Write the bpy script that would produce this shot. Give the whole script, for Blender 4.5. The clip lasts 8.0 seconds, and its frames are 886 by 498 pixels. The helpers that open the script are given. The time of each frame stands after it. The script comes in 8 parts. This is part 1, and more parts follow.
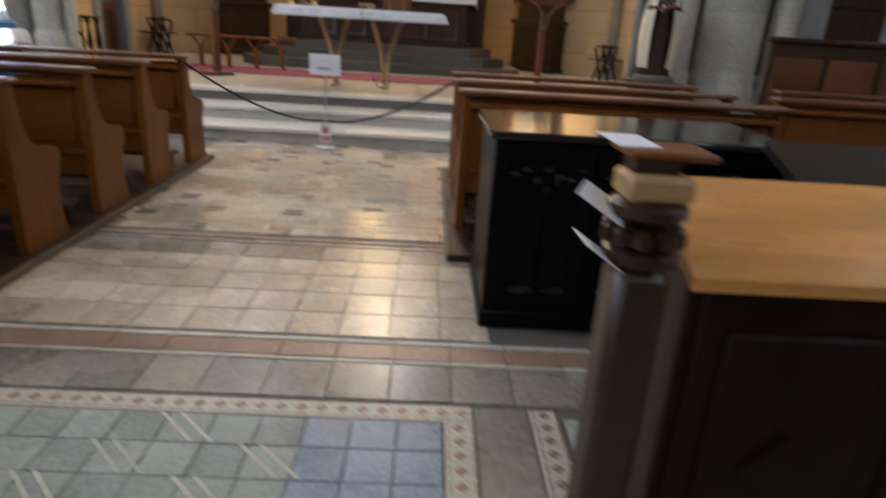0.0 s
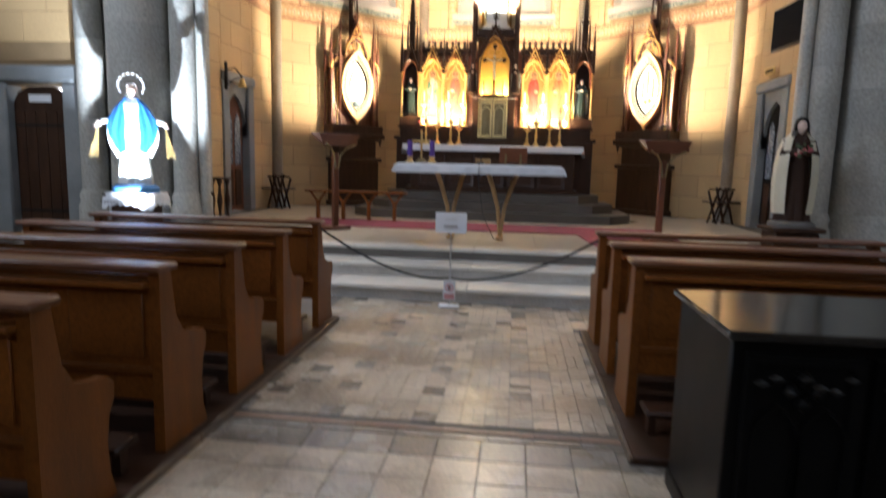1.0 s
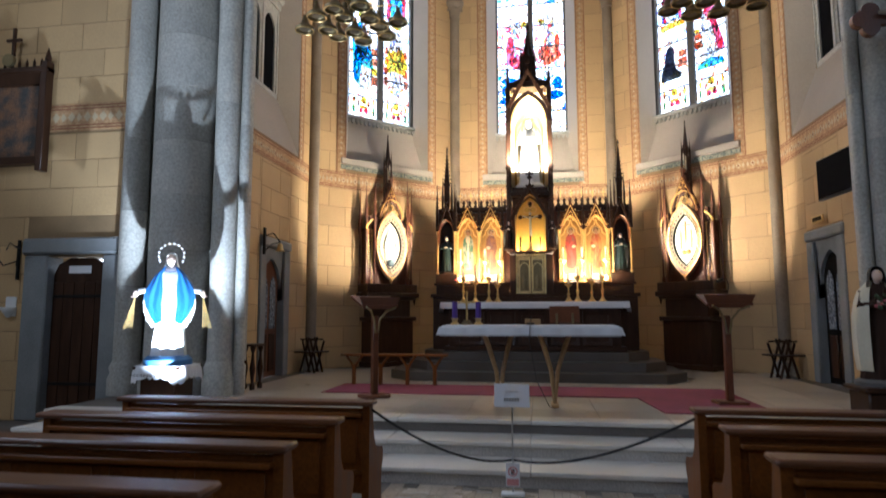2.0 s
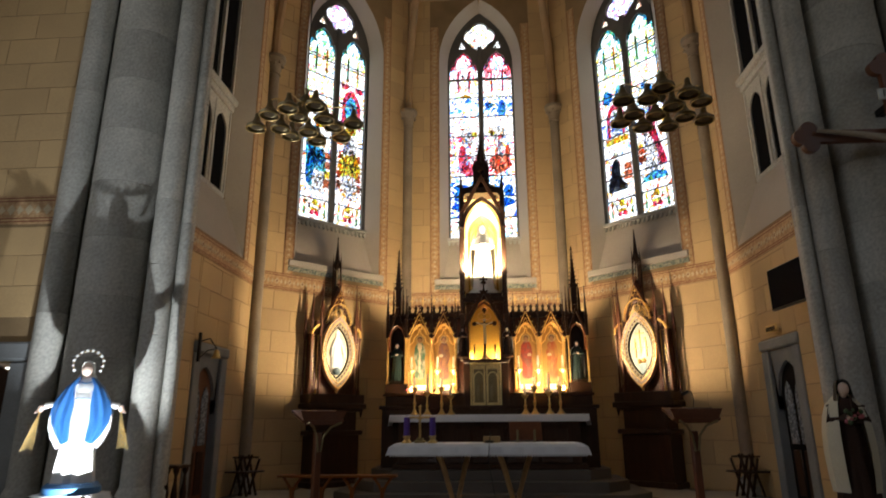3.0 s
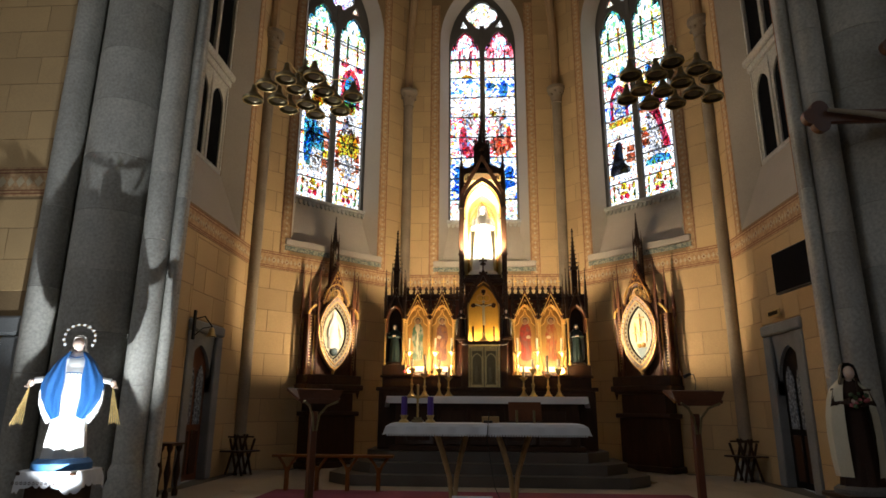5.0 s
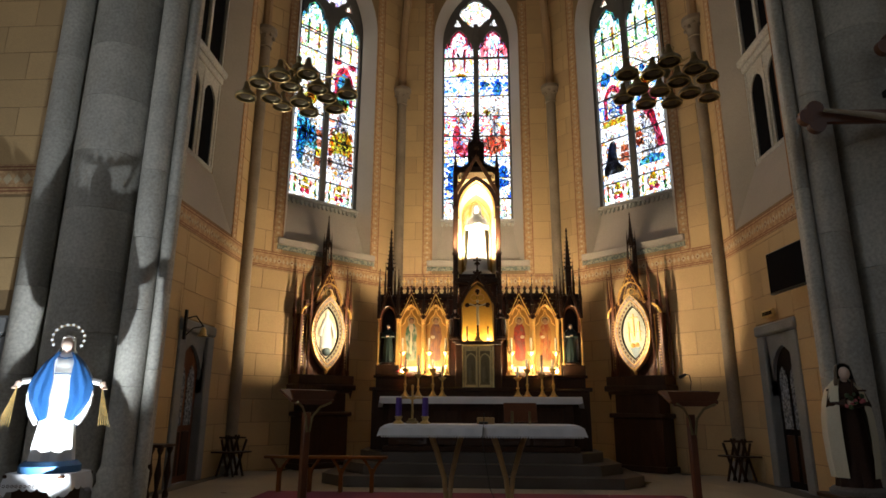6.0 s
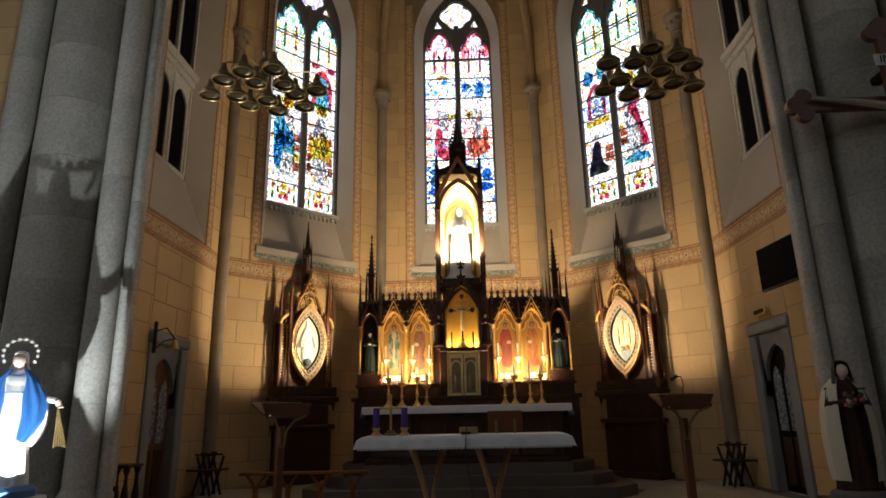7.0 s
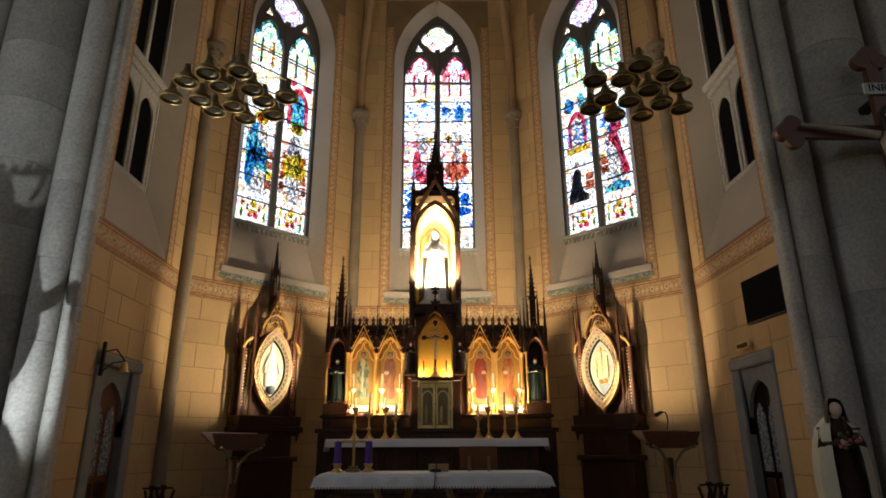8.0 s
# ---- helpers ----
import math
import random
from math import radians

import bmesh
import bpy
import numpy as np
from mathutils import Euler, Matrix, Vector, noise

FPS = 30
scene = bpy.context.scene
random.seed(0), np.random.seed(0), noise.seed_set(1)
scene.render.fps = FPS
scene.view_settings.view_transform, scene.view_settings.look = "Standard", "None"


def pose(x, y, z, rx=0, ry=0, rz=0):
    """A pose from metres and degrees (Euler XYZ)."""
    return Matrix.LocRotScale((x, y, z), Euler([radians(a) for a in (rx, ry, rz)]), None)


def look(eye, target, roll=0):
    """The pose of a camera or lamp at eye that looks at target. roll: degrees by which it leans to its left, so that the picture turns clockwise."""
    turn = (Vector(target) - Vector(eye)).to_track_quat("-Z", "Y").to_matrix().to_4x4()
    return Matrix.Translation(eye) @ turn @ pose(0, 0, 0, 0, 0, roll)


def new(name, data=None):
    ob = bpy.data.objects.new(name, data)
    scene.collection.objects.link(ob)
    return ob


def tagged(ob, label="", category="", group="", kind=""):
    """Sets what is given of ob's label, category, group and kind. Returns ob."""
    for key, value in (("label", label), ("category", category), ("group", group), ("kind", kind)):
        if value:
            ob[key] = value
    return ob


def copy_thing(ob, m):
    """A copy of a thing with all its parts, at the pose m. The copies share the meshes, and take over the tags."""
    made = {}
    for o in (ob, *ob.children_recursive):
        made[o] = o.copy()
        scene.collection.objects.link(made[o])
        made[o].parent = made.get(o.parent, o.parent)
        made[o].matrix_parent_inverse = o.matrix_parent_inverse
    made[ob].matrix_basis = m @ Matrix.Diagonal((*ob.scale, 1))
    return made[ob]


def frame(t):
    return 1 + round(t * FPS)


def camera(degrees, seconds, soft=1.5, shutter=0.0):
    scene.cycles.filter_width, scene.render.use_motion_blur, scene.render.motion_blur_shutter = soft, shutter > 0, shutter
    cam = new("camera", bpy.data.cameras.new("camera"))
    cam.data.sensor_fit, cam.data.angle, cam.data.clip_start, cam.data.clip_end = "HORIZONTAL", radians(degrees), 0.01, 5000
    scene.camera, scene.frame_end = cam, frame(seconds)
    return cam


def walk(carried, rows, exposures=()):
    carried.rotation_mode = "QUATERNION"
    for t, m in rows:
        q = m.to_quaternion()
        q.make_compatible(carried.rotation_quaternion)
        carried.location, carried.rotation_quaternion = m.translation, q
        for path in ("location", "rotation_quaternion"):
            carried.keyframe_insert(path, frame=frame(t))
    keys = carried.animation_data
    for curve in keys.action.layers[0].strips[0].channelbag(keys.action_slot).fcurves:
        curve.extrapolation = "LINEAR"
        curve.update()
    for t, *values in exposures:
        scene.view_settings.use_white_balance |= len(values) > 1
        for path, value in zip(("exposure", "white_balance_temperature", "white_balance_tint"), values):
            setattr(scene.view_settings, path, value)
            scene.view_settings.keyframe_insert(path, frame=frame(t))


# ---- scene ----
cam = camera(71.8, 8.0, soft=1.6, shutter=0.5)
PATH = [
    (0, (0.977, -0.614, 1.385), (1.046, 1.263, 0.698), 3.6),
    (0.5, (0.737, -0.378, 1.42), (0.572, 1.554, 0.93), 2.8),
    (1, (0.483, -0.128, 1.517), (0.26, 1.841, 1.242), 1.5),
    (1.5, (0.251, 0.157, 1.601), (-0.001, 2.141, 1.643), -1.0),
    (2, (0.101, 0.334, 1.664), (-0.203, 2.299, 1.878), -0.1),
    (3.3, (-0.082, 0.878, 1.776), (-0.171, 2.786, 2.367), -0.1),
    (3.5, (-0.112, 0.916, 1.767), (-0.194, 2.824, 2.362), 0.1),
    (4, (-0.078, 0.937, 1.708), (-0.225, 2.847, 2.281), 0.7),
    (4.5, (-0.057, 0.96, 1.693), (-0.194, 2.889, 2.205), 0.4),
    (6, (-0.116, 1.037, 1.723), (-0.213, 2.971, 2.224), 0.3),
    (6.5, (-0.079, 1.237, 1.731), (-0.155, 3.167, 2.25), -0.3),
    (7, (0.014, 1.429, 1.729), (-0.049, 3.357, 2.257), -1.2),
    (7.5, (0.105, 1.691, 1.79), (0.058, 3.604, 2.373), -0.3),
    (8, (0.026, 1.919, 1.762), (0.042, 3.82, 2.381), -0.3),
]
walk(cam, [(t, look(eye, target, roll)) for t, eye, target, roll in PATH],
     exposures=[(0.0, 2.25, 5950, 10), (1.0, 1.85, 5600, 10), (1.5, 1.4, 5450, 10), (2.0, 1.05, 5300, 10), (2.3, 0.8, 5800, 10), (3.4, 0.05, 6500, 10), (8.0, -0.08, 6500, 10)])

# ---- world, lamps ----
world = bpy.data.worlds.new("sky")
scene.world = world
world.use_nodes = True
sky = world.node_tree.nodes.new("ShaderNodeTexSky")
sky.sky_type, sky.sun_disc = "NISHITA", False
sky.sun_elevation, sky.sun_rotation = radians(50), radians(200)
back = world.node_tree.nodes["Background"]
back.inputs["Strength"].default_value = 0.15
world.node_tree.links.new(sky.outputs["Color"], back.inputs["Color"])
sun = new("sun", bpy.data.lights.new("sun", "SUN"))
sun.data.energy, sun.data.angle, sun.data.color = 2.0, radians(0.5), (1, 0.95, 0.88)
sun.matrix_world = look((6, -12, 22), (0, 0, 0))


def lamp(name, kind, place, target, watts, colour, size=0.03, cone=60, blend=0.2, high=None):
    data = bpy.data.lights.new(name, kind)
    data.energy, data.color = watts, colour
    if kind == "AREA":
        data.shape, data.size, data.size_y = "RECTANGLE", size, high or size
    else:
        data.shadow_soft_size = size
    if kind == "SPOT":
        data.spot_size, data.spot_blend = radians(cone), blend
    ob = new(name, data)
    ob.matrix_world = look(place, target)
    return ob


WARM, GOLD, COOL, DAY = (1, 0.80, 0.52), (1, 0.66, 0.26), (0.88, 0.95, 1), (0.93, 0.97, 1)
CHANCEL = 0.45
SKYGLOW = 2.45
# daylight in the nave's windows, high in the side walls
for side in (-1, 1):
    for y in (-7.5, -2.5, 3.0):
        lamp("nave_daylight", "AREA", (side * 9.85, y, 8.0), (0, y + 1.5, 2.0), {3.0: (120, 14), -2.5: (26, 16), -7.5: (10, 8)}[y][side > 0], DAY, 1.6, high=4.5)
# unseen fill lamp added before the solid west wall, for the pier fronts
lamp("west_daylight", "AREA", (0, -12.85, 9.0), (0, 10, 5.0), 70, DAY, 3.5, high=4.5)
# the lamp at the feet of the white statue, and the lamps of the shrines and the reredos
lamp("statue_spot", "SPOT", (-4.47, 7.30, 0.505), (-5.15, 8.75, 5.0), 570, COOL, 0.012, 88, 0.7)
for side in (-1, 1):
    lamp("shrine_spot", "SPOT", (side * 1.83, 13.98, 3.25), (side * 3.75, 14.52, 3.75), 330, WARM, 0.02, 80, 0.5)
    lamp("turret_lamp", "SPOT", (-0.03 + side * 0.36, 13.0, 4.80), (-0.03, 13.45, 5.35), 330, WARM, 0.012, 125, 0.5)
lamp("turret_lamp", "POINT", (-0.03, 13.22, 6.20), (0, 0, 0), 70, WARM, 0.012)
for side in (-1, 1):
    for x in (0.83, 1.33):
        lamp("panel_lamp", "AREA", (side * x, 12.84, 2.36), (side * x, 13.12, 3.3), 24, (1, 0.74, 0.42), 0.40, high=0.05)
    # unseen spot added behind the reredos to brighten the centre wall
    lamp("wall_washer", "SPOT", (side * 1.1, 13.75, 4.05), (side * 1.35, 16.6, 6.6), 390, WARM, 0.05, 100, 0.6)
lamp("niche_lamp", "POINT", (-0.03, 12.97, 4.0), (0, 0, 0), 12, GOLD, 0.008)
lamp("niche_lamp", "POINT", (-0.28, 12.98, 3.06), (0, 0, 0), 12, GOLD, 0.008)
lamp("niche_lamp", "POINT", (0.22, 12.98, 3.06), (0, 0, 0), 14.0, GOLD, 0.008)


# ---- materials ----
def mat(name, col, rough=0.7, metal=0.0, var=0.25, scale=6.0, fine=60.0, bump=0.15, col2=None, stretch=(1, 1, 1), spec=0.5, rand=0.0, stain=0.35):
    m = bpy.data.materials.new(name)
    m.use_nodes = True
    n, l = m.node_tree.nodes, m.node_tree.links
    p = n["Principled BSDF"]
    p.inputs["Metallic"].default_value = metal
    p.inputs["Specular IOR Level"].default_value = spec
    tc = n.new("ShaderNodeTexCoord")
    mp = n.new("ShaderNodeMapping")
    mp.inputs["Scale"].default_value = stretch
    l.new(tc.outputs["Object"], mp.inputs["Vector"])
    if rand:
        oi = n.new("ShaderNodeObjectInfo")
        mul = n.new("ShaderNodeMath")
        mul.operation, mul.inputs[1].default_value = "MULTIPLY", 37.0
        l.new(oi.outputs["Random"], mul.inputs[0])
        l.new(mul.outputs[0], mp.inputs["Location"])
    big, small = n.new("ShaderNodeTexNoise"), n.new("ShaderNodeTexNoise")
    big.inputs["Scale"].default_value, big.inputs["Detail"].default_value = scale * 0.3, 5
    small.inputs["Scale"].default_value, small.inputs["Detail"].default_value = fine, 4
    for t in (big, small):
        l.new(mp.outputs["Vector"], t.inputs["Vector"])
    c2 = col2 or tuple(c * (1 - var) for c in col)
    ramp = n.new("ShaderNodeValToRGB")
    ramp.color_ramp.elements[0].position, ramp.color_ramp.elements[1].position = 0.5 - stain / 2, 0.5 + stain / 2
    ramp.color_ramp.elements[0].color, ramp.color_ramp.elements[1].color = (*c2, 1), (*col, 1)
    l.new(big.outputs["Fac"], ramp.inputs["Fac"])
    mix = n.new("ShaderNodeMix")
    mix.data_type, mix.blend_type = "RGBA", "OVERLAY"
    mix.inputs[0].default_value = min(1.0, var * 1.6)
    l.new(ramp.outputs["Color"], mix.inputs[6])
    l.new(small.outputs["Fac"], mix.inputs[7])
    out = mix.outputs[2]
    if rand:
        hsv = n.new("ShaderNodeHueSaturation")
        rm = n.new("ShaderNodeMapRange")
        rm.inputs[3].default_value, rm.inputs[4].default_value = 1 - rand, 1 + rand
        l.new(oi.outputs["Random"], rm.inputs[0])
        l.new(rm.outputs[0], hsv.inputs["Value"])
        l.new(out, hsv.inputs["Color"])
        out = hsv.outputs["Color"]
    l.new(out, p.inputs["Base Color"])
    rr = n.new("ShaderNodeMapRange")
    rr.inputs[3].default_value, rr.inputs[4].default_value = max(0.03, rough - 0.12), min(1, rough + 0.12)
    l.new(big.outputs["Fac"], rr.inputs[0])
    l.new(rr.outputs[0], p.inputs["Roughness"])
    if bump:
        bp = n.new("ShaderNodeBump")
        bp.inputs["Strength"].default_value, bp.inputs["Distance"].default_value = bump, 0.004
        l.new(small.outputs["Fac"], bp.inputs["Height"])
        l.new(bp.outputs["Normal"], p.inputs["Normal"])
    return m


def glow(name, col, strength):
    m = bpy.data.materials.new(name)
    m.use_nodes = True
    p = m.node_tree.nodes["Principled BSDF"]
    p.inputs["Base Color"].default_value = (*col, 1)
    p.inputs["Emission Color"].default_value = (*col, 1)
    p.inputs["Emission Strength"].default_value = strength
    return m


def stained(name, colours, scale, white=0.45, squeeze=(1, 1, 1)):
    """Coloured leaded glass: small irregular cells, each its own tint, with dark leads between; daylight passes."""
    m = bpy.data.materials.new(name)
    m.use_nodes = True
    n, l = m.node_tree.nodes, m.node_tree.links
    n.remove(n["Principled BSDF"])
    tc, mp = n.new("ShaderNodeTexCoord"), n.new("ShaderNodeMapping")
    mp.inputs["Scale"].default_value = squeeze
    l.new(tc.outputs["Object"], mp.inputs["Vector"])
    warp = n.new("ShaderNodeTexNoise")
    warp.inputs["Scale"].default_value = 2.2
    add = n.new("ShaderNodeVectorMath")
    add.operation = "MULTIPLY_ADD"
    add.inputs[1].default_value = (0.35, 0.35, 0.35)
    l.new(mp.outputs["Vector"], warp.inputs["Vector"])
    l.new(warp.outputs["Color"], add.inputs[0])
    l.new(mp.outputs["Vector"], add.inputs[2])
    cell, edge = n.new("ShaderNodeTexVoronoi"), n.new("ShaderNodeTexVoronoi")
    edge.feature = "DISTANCE_TO_EDGE"
    for t in (cell, edge):
        t.inputs["Scale"].default_value = scale
        l.new(add.outputs[0], t.inputs["Vector"])
    sep = n.new("ShaderNodeSeparateColor")
    l.new(cell.outputs["Color"], sep.inputs[0])
    ramp = n.new("ShaderNodeValToRGB")
    ramp.color_ramp.interpolation = "CONSTANT"
    while len(ramp.color_ramp.elements) < len(colours) + 1:
        ramp.color_ramp.elements.new(0.5)
    ramp.color_ramp.elements[0].position, ramp.color_ramp.elements[0].color = 0, (0.95, 0.97, 1, 1)
    for i, c in enumerate(colours):
        e = ramp.color_ramp.elements[i + 1]
        e.position, e.color = white + (1 - white) * i / len(colours), (*c, 1)
    l.new(sep.outputs[0], ramp.inputs["Fac"])
    grime = n.new("ShaderNodeTexNoise")
    grime.inputs["Scale"].default_value = 14.0
    gm = n.new("ShaderNodeMix")
    gm.data_type, gm.blend_type = "RGBA", "MULTIPLY"
    gm.inputs[0].default_value = 0.25
    l.new(ramp.outputs["Color"], gm.inputs[6])
    l.new(grime.outputs["Fac"], gm.inputs[7])
    lead = n.new("ShaderNodeMath")
    lead.operation, lead.inputs[1].default_value = "GREATER_THAN", 0.045
    l.new(edge.outputs["Distance"], lead.inputs[0])
    tr, gl, dark = n.new("ShaderNodeBsdfTransparent"), n.new("ShaderNodeBsdfGlossy"), n.new("ShaderNodeBsdfDiffuse")
    gl.inputs["Roughness"].default_value = 0.15
    dark.inputs["Color"].default_value = (0.02, 0.02, 0.02, 1)
    l.new(gm.outputs[2], tr.inputs["Color"])
    m1, m2 = n.new("ShaderNodeMixShader"), n.new("ShaderNodeMixShader")
    m1.inputs[0].default_value = 0.03
    l.new(tr.outputs[0], m1.inputs[1])
    l.new(gl.outputs[0], m1.inputs[2])
    l.new(lead.outputs[0], m2.inputs[0])
    l.new(dark.outputs[0], m2.inputs[1])
    l.new(m1.outputs[0], m2.inputs[2])
    l.new(m2.outputs[0], n["Material Output"].inputs["Surface"])
    return m


def tint(name, col):
    """One plain sheet of coloured glass with uneven depth of colour."""
    return stained(name, [col, tuple(c * 0.7 for c in col), tuple(min(1, c * 1.3 + 0.15) for c in col), tuple(min(1, c * 1.1 + 0.3) for c in col)], 16.0, 0.0, (1.3, 1, 0.6))


OCHRE = mat("ochre_wall_blocks", (0.57, 0.385, 0.185), 0.75, var=0.14, scale=2.5, rand=0.06, bump=0.2)
MORTAR = mat("wall_joint", (0.30, 0.20, 0.10), 0.9)
PLASTER = mat("grey_plaster", (0.44, 0.385, 0.325), 0.85, var=0.15, scale=2)
STONE = mat("grey_stone", (0.47, 0.455, 0.41), 0.8, var=0.3, scale=5, fine=26, bump=0.35, rand=0.14, stain=0.5)
# blue-grey door stone, darkened in colour because the surrounds get little light
DOORSTONE_SHADED = mat("blue_grey_door_stone", (0.25, 0.26, 0.265), 0.75, var=0.25, scale=6)
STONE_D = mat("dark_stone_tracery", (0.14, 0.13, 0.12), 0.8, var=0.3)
VAULT = mat("brown_vault_plaster", (0.36, 0.25, 0.13), 0.85, var=0.2, scale=1.5)
RIB = mat("ochre_rib", (0.42, 0.27, 0.14), 0.8)
ORN = mat("painted_ornament", (0.52, 0.33, 0.16), 0.75, col2=(0.40, 0.23, 0.11), scale=45, fine=120, var=0.3, stain=0.12)
ORN_L = mat("pale_painted_scroll", (0.60, 0.48, 0.30), 0.75)
TEAL = mat("grey_green_paint", (0.13, 0.16, 0.14), 0.8, col2=(0.30, 0.30, 0.24), scale=60, fine=90, var=0.3, stain=0.1)
ORN_R = mat("red_brown_line", (0.28, 0.11, 0.05), 0.75)
MARBLE = mat("worn_grey_marble", (0.58, 0.54, 0.48), 0.35, var=0.35, scale=5, bump=0.1)
MARBLE_D = mat("dark_altar_step_stone", (0.11, 0.095, 0.08), 0.45, var=0.3, scale=5)
MARBLE_L = mat("pale_step_edge", (0.74, 0.70, 0.63), 0.4, var=0.2, scale=5)
CHFLOOR = mat("chancel_floor", (0.46, 0.41, 0.33), 0.32, var=0.3, scale=3, rand=0.1)
TILE_A = mat("beige_floor_tile", (0.60, 0.505, 0.39), 0.27, col2=(0.43, 0.355, 0.27), var=0.30, scale=6, bump=0.05, fine=40, rand=0.08)
TILE_B = mat("dark_floor_tile", (0.33, 0.285, 0.235), 0.27, var=0.35, bump=0.05, fine=40, scale=5, rand=0.2)
TILE_R = mat("red_floor_tile", (0.38, 0.24, 0.165), 0.38, var=0.3, scale=5, rand=0.15)
TILE_G = mat("green_grey_tile", (0.38, 0.41, 0.36), 0.28, var=0.3, scale=5, rand=0.15)
TILE_U = mat("blue_grey_tile", (0.30, 0.35, 0.43), 0.28, var=0.3, scale=5, rand=0.12)
TILE_W = mat("cream_tile", (0.62, 0.58, 0.48), 0.4, var=0.25, scale=5, rand=0.1)
GROUT = mat("floor_grout", (0.16, 0.14, 0.12), 0.8)
WOOD = mat("honey_oak", (0.205, 0.066, 0.009), 0.42, spec=0.25, var=0.35, scale=4, fine=50, stretch=(1, 8, 1), rand=0.12, bump=0.12)
WOOD_T = mat("polished_oak_rail", (0.14, 0.05, 0.015), 0.42, var=0.3, stretch=(1, 8, 8), rand=0.1)
EDGE = mat("scuffed_pale_wood", (0.17, 0.12, 0.075), 0.5, col2=(0.07, 0.045, 0.03), var=0.4, scale=14, stretch=(6, 1, 6))
WOOD_D = mat("dark_walnut", (0.05, 0.022, 0.011), 0.42, spec=0.3, var=0.4, fine=50, stretch=(6, 6, 1), rand=0.15)
WOOD_M = mat("red_brown_carved_oak", (0.15, 0.048, 0.018), 0.42, var=0.4, fine=60, rand=0.1)
WOOD_L = mat("light_beech", (0.42, 0.26, 0.11), 0.4, var=0.25, stretch=(1, 1, 8))
# black wood with paler specks painted in as highlights on the carving
HIGHLIT_B = mat("worn_black_wood", (0.012, 0.011, 0.010), 0.38, col2=(0.03, 0.027, 0.024), var=0.4, scale=60, stain=0.1)
BLACK = mat("black_stained_wood", (0.006, 0.005, 0.0045), 0.42, var=0.3, spec=0.12)
IRON = mat("black_iron", (0.02, 0.02, 0.02), 0.5, metal=0.6)
BRASS = mat("aged_brass", (0.70, 0.50, 0.20), 0.38, metal=0.75, var=0.3, bump=0.05)
# tabernacle brass, its reflected light put into a pale, barely metallic colour
BRASS_LIT = mat("bright_tabernacle_gilding", (0.88, 0.72, 0.34), 0.35, metal=0.2, var=0.35, fine=30, bump=0.3)
SHAFT = mat("brown_grey_shaft_stone", (0.30, 0.235, 0.165), 0.75, var=0.3, scale=7, bump=0.2)
BRASS_D = mat("dull_bronze", (0.30, 0.24, 0.13), 0.42, metal=0.9, var=0.3)
GILT = mat("gilding", (0.92, 0.58, 0.18), 0.38, metal=0.45, var=0.25, bump=0.1)
OVAL_G = mat("old_gold_oval", (0.50, 0.30, 0.09), 0.45, metal=0.4, var=0.25)
OVAL_W = mat("cream_oval_ground", (0.72, 0.64, 0.46), 0.5, var=0.15)
OVAL_P = mat("rose_stone_frame", (0.50, 0.34, 0.25), 0.5, var=0.3, scale=30)
OVAL_C = mat("old_ivory_paint", (0.42, 0.36, 0.25), 0.5, var=0.15)
GOLDP = mat("gold_ground", (0.44, 0.25, 0.065), 0.5, metal=0.3, var=0.25, fine=90)
CLOTH = mat("white_linen", (0.78, 0.79, 0.82), 0.85, var=0.08, fine=250, bump=0.3)
LACE = mat("white_lace", (0.72, 0.73, 0.76), 0.9, var=0.2, fine=250)
WAX = mat("ivory_wax", (0.75, 0.68, 0.52), 0.45, var=0.1)
PURPLE = mat("purple_wax", (0.10, 0.045, 0.30), 0.45, var=0.15)
CARPET = mat("wine_red_carpet", (0.24, 0.045, 0.085), 0.95, var=0.25, fine=220, bump=0.6)
PAPER = mat("white_paper", (0.82, 0.83, 0.86), 0.8, var=0.04, bump=0)
STEEL = mat("brushed_steel", (0.6, 0.6, 0.6), 0.35, metal=1, var=0.1)
PLASTIC = mat("black_plastic", (0.014, 0.014, 0.016), 0.32, var=0.2)
SCREEN = mat("dark_screen", (0.006, 0.006, 0.007), 0.7, var=0.1, bump=0, spec=0.02)
WHITE_S = mat("white_statue_paint", (0.82, 0.82, 0.80), 0.45, var=0.06)


